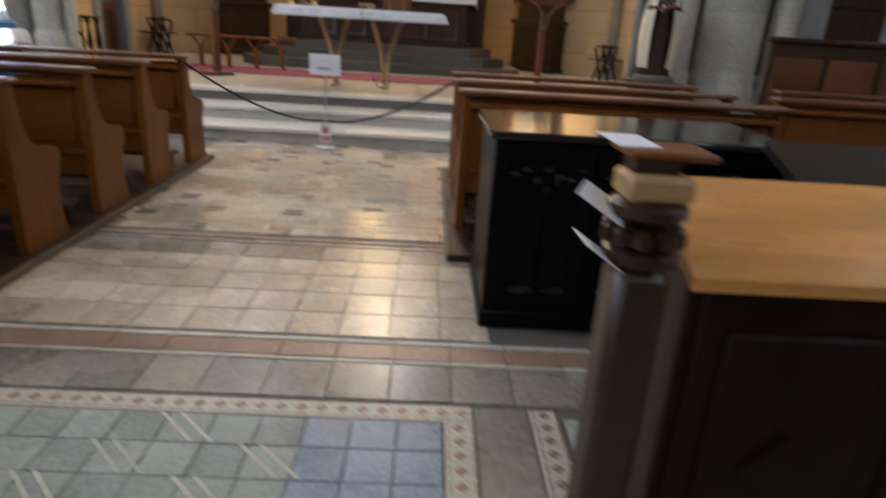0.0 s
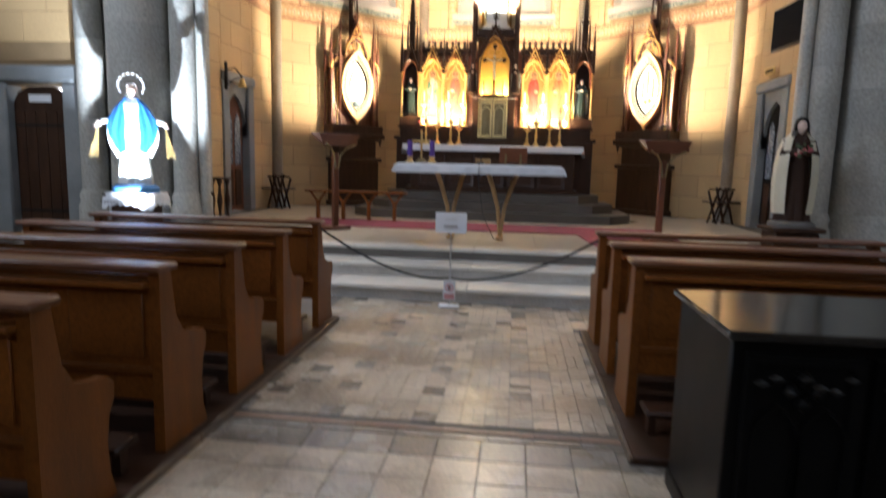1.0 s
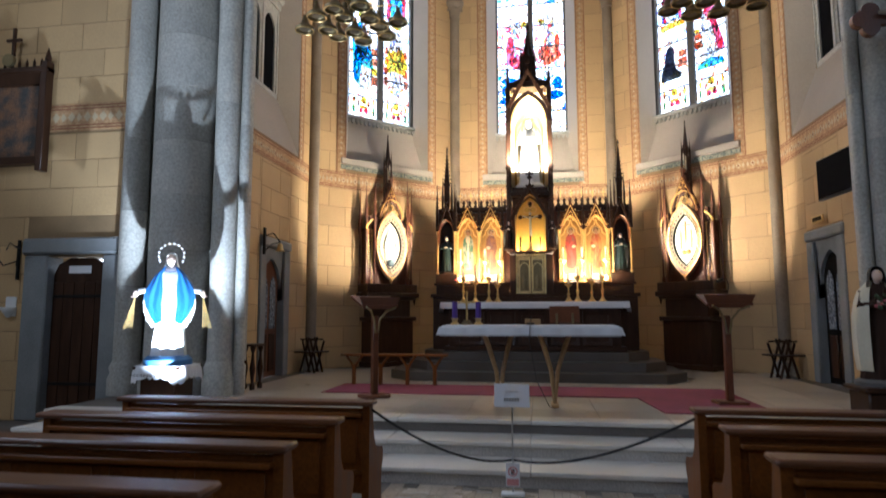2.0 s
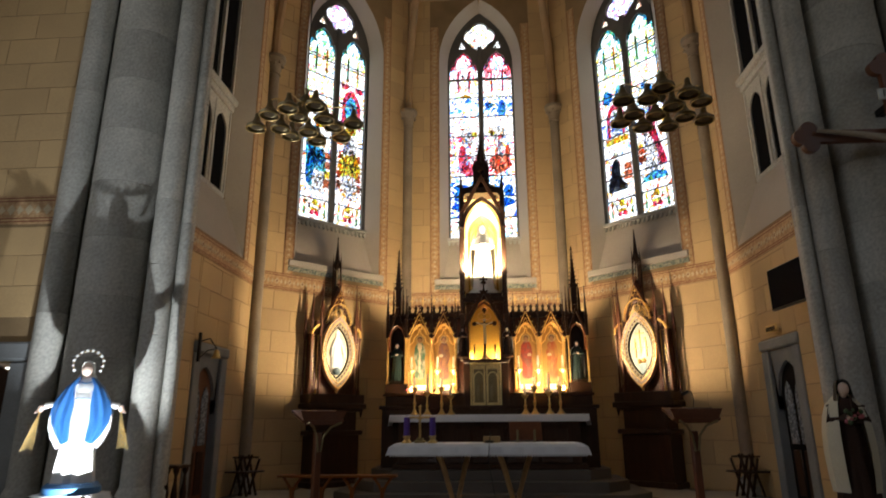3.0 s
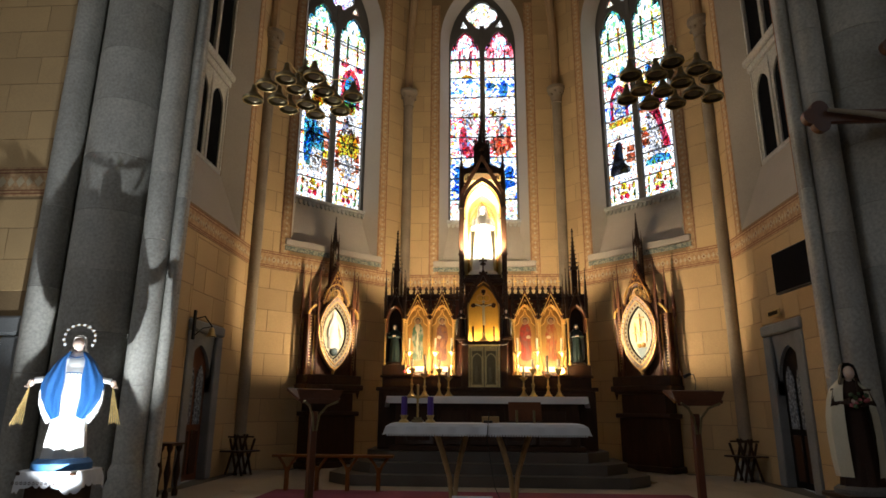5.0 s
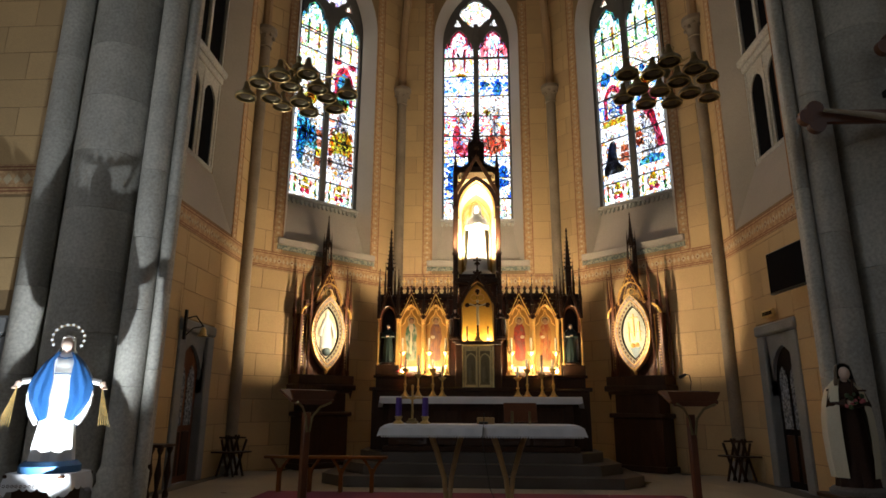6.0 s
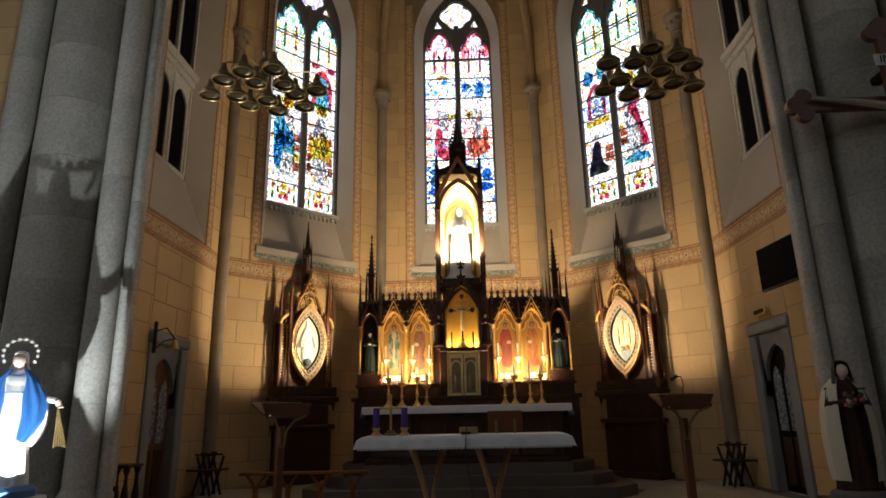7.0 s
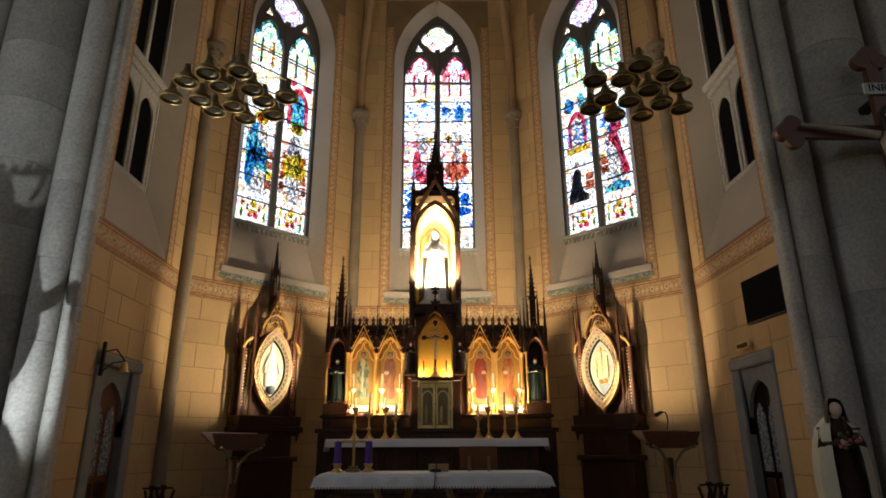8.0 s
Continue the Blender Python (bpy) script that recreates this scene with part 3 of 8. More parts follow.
def head(cx, z, h, seed, hair):
    """Halo, hair and face of a figure in glass."""
    return [(T_GOLD, blob(cx, z + 0.89 * h, 0.085 * h, 0.085 * h, seed, 14)), (hair, blob(cx, z + 0.90 * h, 0.055 * h, 0.06 * h, seed + 1, 10)), (T_FLESH, blob(cx, z + 0.885 * h, 0.036 * h, 0.045 * h, seed + 2, 10))]


def folds_of(cx, z, h, m, seed, n=4):
    """Narrow darker slips of glass that draw the folds of a robe."""
    rnd = random.Random(seed)
    out = []
    for i in range(n):
        x, y = rnd.uniform(-0.09, 0.09), rnd.uniform(0.05, 0.35)
        out.append((m, cut(cx, z, h, ((x, y), (x + 0.012, y + 0.01), (x + 0.02, y + 0.2), (x + 0.006, y + 0.26)))))
    return out


def niche(cx, z, wide, high, m, inside):
    """A small round-arched canopy: a coloured arch band with a differently coloured field in it."""
    o, i = arch(wide, z, z + high * 0.55, z + high, 5, cx), arch(wide * 0.64, z, z + high * 0.52, z + high * 0.82, 5, cx)
    return [(m, o + i[::-1]), (inside, i)]


def flower_row(cx):
    """The foot panel of a light: a gold canopy, paired red flowers and green sprigs."""
    out = [(T_GOLD, blob(cx, 7.16, 0.09, 0.10, 50)), (T_GOLD, blob(cx, 6.98, 0.13, 0.05, 51)), (T_RED, blob(cx - 0.07, 6.88, 0.065, 0.075, 52)), (T_RED, blob(cx + 0.07, 6.88, 0.065, 0.075, 53))]
    for k in (-1, 1):
        out += [(T_GREEN, blob(cx + k * 0.29, 6.90, 0.035, 0.11, 56 + k)), (T_GOLD, blob(cx + k * 0.28, 7.14, 0.04, 0.10, 60 + k)), (T_BROWN, blob(cx + k * 0.15, 7.06, 0.03, 0.09, 64 + k))]
    return out


wall_c = wall_with_window("wall_apse_centre", AT_C, 4.2, 1.2, 5.16, 12.05, 14.15, 0.36, 0.92, "ochre ashlar wall behind the high altar", 15)
blocks(wall_c, [(-2.08, 2.08, 0.0, BAND0), (-2.08, -1.46, BAND1, 14.9), (1.46, 2.08, BAND1, 14.9)], 0)
frieze(wall_c, -2.08, 2.08, BAND0, BAND1)
for x in (-1.46, 1.21):
    border(wall_c, (x, x + 0.25, BAND1, 13.2), 0.25)
walls_d = []
for nm, at in (("wall_apse_north", AT_L), ("wall_apse_south", AT_R)):
    wd = wall_with_window(nm, at, D45, 1.2, 5.16, 11.75, 13.8, 0.36, 0.92, "ochre ashlar apse wall with a tall window", 15)
    blocks(wd, [(-2.06, 2.06, 0.0, BAND0), (-2.06, -1.46, BAND1, 14.9), (1.46, 2.06, BAND1, 14.9)], 0)
    frieze(wd, -2.06, 2.06, BAND0, BAND1)
    for x in (-1.46, 1.21):
        border(wd, (x, x + 0.25, BAND1, 13.2), 0.25)
    walls_d.append(wd)

ROWS_L = [G_PALE, G_FIG, G_FIG, G_FIG, G_FIG, G_PALE, G_PALE, G_PALE, G_TOP]
ROWS_R = [G_PALE, G_FIG, G_FIG, G_FIG, G_SKY, G_PALE, G_PALE, G_TOP, G_TOP]
ROWS_C = [G_PALE, G_SKY, G_SKY, G_RED, G_RED, G_FIG, G_SKY, G_PALE, G_ROSE]
E1, E2 = -0.49, 0.49
pieces_l = niche(E2, 9.55, 0.30, 1.15, T_RED, T_SKY) + [(T_RED, blob(E2 - 0.24, 10.75, 0.13, 0.10, 23)), (T_RED, blob(E2 + 0.24, 10.75, 0.13, 0.10, 24))]
for k in (-1, 1):
    for i in range(4):
        pieces_l.append(((T_BROWN, T_RUST, T_GOLD, T_BROWN)[i], [(E2 + k * 0.26, 7.72 + i * 0.28), (E2 + k * 0.38, 7.72 + i * 0.28), (E2 + k * (0.38 - 0.02 * i), 7.96 + i * 0.28), (E2 + k * 0.25, 7.96 + i * 0.28)]))
pieces_l += [(T_WHITE, cut(E2, 7.45, 2.3, GOWN)), (T_GOLD, cut(E2, 7.45, 2.3, APRON)), (T_LILAC, blob(E2 - 0.05, 8.95, 0.17, 0.22, 28, top=0.7)), (T_LILAC, blob(E2 + 0.1, 8.8, 0.1, 0.16, 29))] + folds_of(E2, 7.45, 2.3, T_LILAC, 5) + head(E2, 7.45, 2.3, 9, T_WHITE)
for i in range(4):
    pieces_l.append(((T_BROWN, T_GOLD, T_RUST, T_BROWN)[i], [(E1 + 0.22, 7.62 + i * 0.26), (E1 + 0.38, 7.62 + i * 0.26), (E1 + 0.38, 7.84 + i * 0.26), (E1 + 0.20, 7.84 + i * 0.26)]))
pieces_l += [(T_WHITE, cut(E1, 7.45, 2.25, GOWN)), (T_SKY, cut(E1, 7.45, 2.25, CAPE)), (T_SKY, cut(E1 - 0.02, 7.45, 2.1, APRON)), (T_FLESH, blob(E1 + 0.16, 8.62, 0.05, 0.08, 30))] + folds_of(E1 - 0.08, 7.6, 2.2, T_LILAC, 6, 5) + head(E1, 7.45, 2.25, 3, T_BROWN)
pieces_r = niche(E1 + 0.02, 9.05, 0.27, 0.95, T_RED, T_WHITE) + [(T_GOLD, [(E1 - 0.32, 8.82), (E1 + 0.36, 8.82), (E1 + 0.36, 9.0), (E1 - 0.32, 9.0)]), (T_BLUE, blob(E1 - 0.16, 10.2, 0.16, 0.22, 40)), (T_SKY, blob(E1 + 0.2, 10.25, 0.12, 0.2, 41))]
pieces_r += [(T_RUST, [(E1 + 0.12, 7.75), (E1 + 0.38, 7.75), (E1 + 0.38, 8.0), (E1 + 0.14, 8.0)]), (T_BROWN, [(E1 + 0.14, 8.02), (E1 + 0.38, 8.02), (E1 + 0.38, 8.2), (E1 + 0.16, 8.2)]), (T_DARK, cut(E1 - 0.06, 7.5, 1.5, KNEEL)), (T_SLATE, cut(E1 - 0.10, 7.62, 1.2, KNEEL)), (T_GOLD, blob(E1 + 0.06, 7.62, 0.12, 0.05, 32)), (T_FLESH, blob(E1 - 0.06, 8.52, 0.06, 0.08, 33))]
pieces_r += [(T_BROWN, [(E2 - 0.38, 8.05), (E2 - 0.16, 8.05), (E2 - 0.20, 8.24), (E2 - 0.38, 8.24)]), (T_RUST, [(E2 - 0.38, 8.26), (E2 - 0.20, 8.26), (E2 - 0.22, 8.42), (E2 - 0.38, 8.42)]), (T_GOLD, [(E2 - 0.38, 8.44), (E2 - 0.22, 8.44), (E2 - 0.24, 8.56), (E2 - 0.38, 8.56)]), (T_SKY, [(E2 - 0.36, 7.5), (E2 + 0.37, 7.5), (E2 + 0.30, 7.68), (E2, 7.76), (E2 - 0.3, 7.66)])]
pieces_r += [(T_WHITE, cut(E2, 7.75, 2.2, GOWN)), (T_RED, cut(E2, 7.75, 2.2, STOLE)), (T_FLESH, blob(E2 - 0.16, 9.05, 0.05, 0.06, 36))] + folds_of(E2 - 0.05, 7.75, 2.2, T_LILAC, 8) + head(E2, 7.75, 2.2, 37, T_BROWN) + [(T_BLUE, blob(E2 - 0.06, 10.1, 0.09, 0.1, 42)), (T_SKY, blob(E2 + 0.1, 10.0, 0.08, 0.1, 43))]
for a in (E1, E2):
    pieces_l += flower_row(a)
    pieces_r += flower_row(a)
pieces_c = [(T_ROSE, blob(E1 - 0.08, 9.05, 0.12, 0.45, 61)), (T_ROSE, blob(E1 + 0.14, 8.75, 0.2, 0.22, 76)), (T_WHITE, blob(E1 + 0.12, 9.1, 0.12, 0.16, 77)), (T_RUST, blob(E2 + 0.02, 8.92, 0.32, 0.3, 62)), (T_WHITE, blob(E2 + 0.02, 9.42, 0.12, 0.3, 78)), (T_RUST, blob(E2 + 0.25, 9.3, 0.09, 0.2, 79)), (T_BLUE, blob(E1 - 0.14, 7.95, 0.2, 0.18, 80)), (T_BLUE, blob(E2 + 0.24, 8.1, 0.14, 0.18, 81)), (T_WHITE, blob(E1 + 0.05, 9.75, 0.2, 0.35, 63)), (T_WHITE, blob(E2 - 0.02, 9.85, 0.2, 0.25, 64)),
            (T_BLUE, blob(E2 + 0.12, 10.65, 0.13, 0.25, 65)), (T_BLUE, blob(E2 - 0.25, 10.8, 0.15, 0.1, 66)), (T_BLUE, blob(E1 - 0.1, 7.6, 0.28, 0.13, 67)), (T_BLUE, blob(E2 + 0.1, 7.75, 0.28, 0.13, 68)),
            (T_BLUE, blob(E1 - 0.1, 8.2, 0.25, 0.1, 69)), (T_GOLD, blob(E1 + 0.05, 11.1, 0.16, 0.06, 70)), (T_GOLD, blob(E2 - 0.2, 9.9, 0.12, 0.08, 71)), (T_GOLD, blob(E1 + 0.3, 9.85, 0.08, 0.1, 72))]
window("window_centre", AT_C, 0.92, 12.05, 13.85, ROWS_C, pieces_c, "tall stained-glass window with figures in rose robes")
window("window_north", AT_L, 0.92, 11.75, 13.5, ROWS_L, pieces_l, "tall stained-glass window with blue and amber robed figures")
window("window_south", AT_R, 0.92, 11.75, 13.5, ROWS_R, pieces_r, "tall stained-glass window with a dark kneeling figure")

# ---- side walls of the chancel ----
SIDE_Y0, SIDE_Y1 = 9.3, 13.65
for nm, side in (("wall_chancel_north", -1), ("wall_chancel_south", 1)):
    mid = (SIDE_Y0 + SIDE_Y1) / 2
    at = pose(side * 5.05, mid, 0, 0, 0, -90 * side)
    hw = (SIDE_Y1 - SIDE_Y0) / 2
    # along the wall, u is positive towards the apse on the north side and towards the nave on the south side
    def u(y):
        return -side * (y - mid)
    wc, half = u(11.75), 1.1
    dy0, dy1 = 11.15, 12.42
    du0, du1 = sorted((u(dy0), u(dy1)))
    s = Shape()
    s.box(-hw, 0, 0, du0, 0.6, 5.12)
    s.box(du1, 0, 0, hw, 0.6, 5.12)
    s.box(du0, 0, 2.98, du1, 0.6, 5.12)
    s.box(-hw, 0, 5.12, wc - half, 0.6, TOP)
    s.box(wc + half, 0, 5.12, hw, 0.6, TOP)
    s.box(wc - half, 0, 12.9, wc + half, 0.6, TOP)
    s.box(wc - half, 0.55, 5.12, wc + half, 0.6, 12.9)
    w = solid(nm, s, MORTAR, "ochre ashlar chancel wall with a doorway and a deep window recess", "wall", kind="structure", at=at)
    b0, b1 = wc - half - 0.26, wc + half + 0.26
    blocks(w, [(-hw, du0 - 0.06, CHANCEL, BAND0), (du1 + 0.06, hw, CHANCEL, BAND0), (du0 - 0.06, du1 + 0.06, 3.20, BAND0)] +
           ([(-hw, b0, BAND1, 13.4)] if b0 > -hw + 0.1 else []) + ([(b1, hw, BAND1, 13.4)] if b1 < hw - 0.1 else []), CHANCEL)
    frieze(w, -hw, hw, BAND0, BAND1)
    for x in (b0, wc + half + 0.01):
        border(w, (x, x + 0.25, BAND1, 13.4), 0.25)
    # splayed plaster reveal and the two tiers of dark lights
    r = Shape()
    o = [(wc - half, 5.12), (wc - half, 12.9), (wc + half, 12.9), (wc + half, 5.12)]
    n_ = [(wc - 0.74, 6.3), (wc - 0.74, 12.6), (wc + 0.74, 12.6), (wc + 0.74, 6.3)]
    r.add([(x, -0.004, z) for x, z in o] + [(x, 0.36, z) for x, z in n_], [(0, 1, 5, 4), (1, 2, 6, 5), (2, 3, 7, 6), (3, 0, 4, 7)])
    part("window_reveal", r, PLASTER, w, "smooth grey plaster reveal")
    win = thing("window_side", at @ pose(wc, 0.36, 0), "two tiers of dark lancet lights in grey stone", "window", kind="structure")
    fr = Shape().box(-0.74, 0, 6.3, 0.74, 0.1, 6.42, 0.02)
    fr.box(-0.8, -0.1, 8.45, 0.8, 0.1, 8.62, 0.04)
    fr.box(-0.74, -0.04, 8.3, 0.74, 0.08, 8.45, 0.02)
    fr.box(-0.05, 0.0, 6.4, 0.05, 0.1, 12.6, 0.015)
    for k in (-1, 1):
        fr.box(k * 0.74 - (0.07 if k > 0 else 0), 0, 6.4, k * 0.74 + (0.07 if k < 0 else 0), 0.1, 12.6, 0.01)
        lo = arch(0.26, 6.42, 7.75, 8.1, 6, k * 0.36)
        sq = [(k * 0.36 - 0.34, 6.42)] + [(k * 0.36 + (x - k * 0.36) * 1.3, 8.32 if i > 0 else z) for i, (x, z) in enumerate(lo[1:-1])] + [(k * 0.36 + 0.34, 6.42)]
        fr.band(sq, lo, 0.01, 0.09, 0.04, closed=False)
    part("stone_frame", fr, STONE, win)
    for k in (-1, 1):
        part("dark_pane", Shape().box(k * 0.36 - 0.3, 0.07, 6.42, k * 0.36 + 0.3, 0.08, 8.3), SCREEN, win)
        part("dark_pane", Shape().box(k * 0.36 - 0.32, 0.07, 8.62, k * 0.36 + 0.32, 0.08, 12.6), SCREEN, win)
    # doorway: stone surround, pointed leaf set back
    d = thing("door_chancel", at @ pose((du0 + du1) / 2, 0, CHANCEL), "brown panelled door in a grey stone surround" if side < 0 else "dark carved door in a blue-grey stone surround", "door", kind="structure")
    hw2 = (du1 - du0) / 2
    st = Shape()
    st.box(-hw2 - 0.05, -0.04, 0, -hw2 + 0.2, 0.45, 2.52, 0.02)
    st.box(hw2 - 0.2, -0.04, 0, hw2 + 0.05, 0.45, 2.52, 0.02)
    st.box(-hw2 - 0.08, -0.06, 2.53, hw2 + 0.08, 0.45, 2.72, 0.03)
    lo = arch(hw2 - 0.2, 1.5, 1.75, 2.33, 6)
    st.band([(-hw2 + 0.2, 1.5)] + [(x, 2.53) for x, z in lo[1:-1]] + [(hw2 - 0.2, 1.5)], lo, 0.02, 0.42, 0.06, closed=False)
    part("surround", st, DOORSTONE_SHADED, d)
    lf = Shape().plate(arch(hw2 - 0.205, 0.01, 1.75, 2.32, 6), 0.12, 0.18)
    # the south leaf is black to give the darkness of an open recess
    leaf = part("leaf", lf, WOOD_M if side < 0 else BLACK, d, "red-brown wooden leaf" if side < 0 else "carved leaf coloured nearly black for the dark recess")
    pn = Shape()
    for k in (-1, 1):
        pn.box(k * 0.18 - 0.13, 0.10, 0.12, k * 0.18 + 0.13, 0.125, 0.85, 0.01)
    part("lower_panel", pn, WOOD_D, leaf)
    gl = Shape()
    for k in (-1, 1):
        gl.plate(arch(0.13, 0.95, 1.7, 1.98, 5, k * 0.18), 0.105, 0.118)
    part("leaded_light", gl, mat("leaded_grey_glass", (0.30, 0.33, 0.38), 0.2, fine=30, var=0.6, scale=60, stain=0.2), leaf, "small leaded lights")
    if side > 0:
        sg = Shape().box(-0.22, -0.11, 2.80, 0.22, -0.09, 2.93, 0.005)
        part("door_plate", sg, BRASS, d, "small brass plate with worn lettering")
        bars = Shape()
        for i in range(7):
            bars.box(-0.17 + i * 0.05, -0.116, 2.835, -0.14 + i * 0.05, -0.111, 2.90)
        part("plate_bars", bars, BLACK, d)
    else:
        # a hand bell on an iron bracket beside the door
        bl = thing("sanctus_bell", at @ pose(du0 - 0.06, -0.10, 2.95), "small brass bell on a black iron wall bracket", "bell")
        part("bracket", Shape().box(-0.03, -0.02, -0.15, 0.03, 0.02, 0.35, 0.005).sweep([(0, 0, 0.2), (0.12, -0.12, 0.26), (0.26, -0.2, 0.1)], 0.012).sweep([(0, 0, -0.1), (0.1, -0.1, 0.05), (0.26, -0.2, 0.1)], 0.01), IRON, bl)
        part("bell_cup", Shape().lathe([(0.02, 0.08), (0.045, 0.05), (0.06, -0.03), (0.09, -0.07), (0.08, -0.07), (0.0, -0.02)], (0.26, -0.2, 0.0), 12), BRASS, bl)

# ---- corner shafts with capitals, ribs and vault ----
for x, y in OCT:
    sh = thing("corner_shaft", pose(x * 0.985, y - 0.06, 0), "slender round wall shaft with a carved capital", "column", "shafts of the apse", "structure")
    part("shaft", Shape().lathe([(0.13, 0.75), (0.13, 9.9)], (0, 0, 0), 14), SHAFT, sh)
    part("base", Shape().lathe([(0.24, CHANCEL), (0.24, 0.6), (0.19, 0.64), (0.2, 0.7), (0.14, 0.76)], (0, 0, 0), 14), STONE, sh)
    cp = Shape().lathe([(0.13, 9.88), (0.16, 9.9), (0.14, 9.95), (0.17, 10.1), (0.24, 10.26), (0.26, 10.28), (0.26, 10.38), (0.2, 10.4)], (0, 0, 0), 14)
    for k in range(10):
        a = 2 * math.pi * k / 10
        cp.ball((0.19 * math.cos(a), 0.19 * math.sin(a), 10.13 + 0.06 * (k % 2)), 0.05, 6)
    part("capital", cp, SHAFT, sh, "capital carved with leaves")
    rb = Shape().sweep([(0, 0, 10.38), (0, 0, 11.2), (-x * 0.03, -0.12, 12.4), (-x * 0.12, (11.5 - y) * 0.12, 13.6), (-x * 0.4, (11.5 - y) * 0.4, 14.9), (-x * 0.98, (11.5 - y) * 0.98, 15.8)], 0.11, 8)
    part("vault_rib", rb, RIB, sh)
ce = Shape()
ring = [(-5.5, 9.0)] + [(-5.4, 13.8), (-2.25, 17.0), (2.25, 17.0), (5.4, 13.8)] + [(5.5, 9.0)]
hi = [(x * 0.35, 11.5 + (y - 11.5) * 0.35) for x, y in ring]
n = len(ring)
ce.add([(x, y, 13.9 if 0 < i < n - 1 else 14.6) for i, (x, y) in enumerate(ring)] + [(x, y, 15.9) for x, y in hi], [(i, i + 1, n + i + 1, n + i) for i in range(n - 1)] + [tuple(range(2 * n - 1, n - 1, -1)), (0, n, 2 * n - 1, n - 1)])
solid("ceiling_chancel", ce, VAULT, "dim brown vault over the chancel", "ceiling", kind="structure")

# ---- piers of the chancel arch ----
# each pier is a bundle of round shafts of different girth with deep hollows between them
SHAFTS = ((0.84, -0.16, 0.20), (0.085, 0.0, 0.485), (-0.66, -0.06, 0.19), (-0.92, 0.04, 0.085))
for side, nm in ((-1, "north"), (1, "south")):
    pr = thing("pier_" + nm, pose(side * 5.42, 9.3, 0), "clustered grey stone pier of the chancel arch", "pier", "piers of the chancel arch", "structure")
    cm = Shape().box(-0.90, 0.10, 0, 0.80, 0.34, 1.174, 0.004)
    cm.box(-0.37, 0.34, 0, 0.92, 1.0, 1.174, 0.004)
    if side < 0:
        cm.v = [(-x, y, z) for x, y, z in cm.v]
    cm = cm.mesh("stone_course", STONE)
    for k in range(12):
        part("stone_course", cm, None, pr, at=pose(0, 0, CHANCEL + 0.5 + k * 1.18))
    for q, (x, y, r) in enumerate(SHAFTS):
        high = (1.18, 0.86, 1.02, 1.25)[q]
        drum = Shape().lathe([(r - 0.004, 0), (r, 0.005), (r, high - 0.008), (r - 0.004, high - 0.003)], (0, 0, 0), 32 if r > 0.3 else 18).mesh("shaft_drum", STONE)
        g = 0.06 if r > 0.1 else 0.02
        es = part("engaged_shaft", Shape().lathe([(r + g, CHANCEL), (r + g, CHANCEL + 0.25), (r + g * 0.4, CHANCEL + 0.33), (r + g * 0.7, CHANCEL + 0.42), (r, CHANCEL + 0.52)], (0, 0, 0), 20), STONE, pr, at=pose(side * x, y, 0))
        z = CHANCEL + 0.5
        while z < 14.6:
            part("shaft_drum", drum, None, es, at=pose(0, 0, z, 0, 0, (q * 67 + z * 90) % 360))
            z += high
    pb = Shape().box(-0.92, -0.02, CHANCEL, 1.05, 0.32, CHANCEL + 0.46, 0.03).box(-0.40, 0.32, CHANCEL, 1.05, 1.05, CHANCEL + 0.46, 0.02)
    if side < 0:
        pb.v = [(-x, y, z) for x, y, z in pb.v]
    part("plinth", pb, STONE, pr)

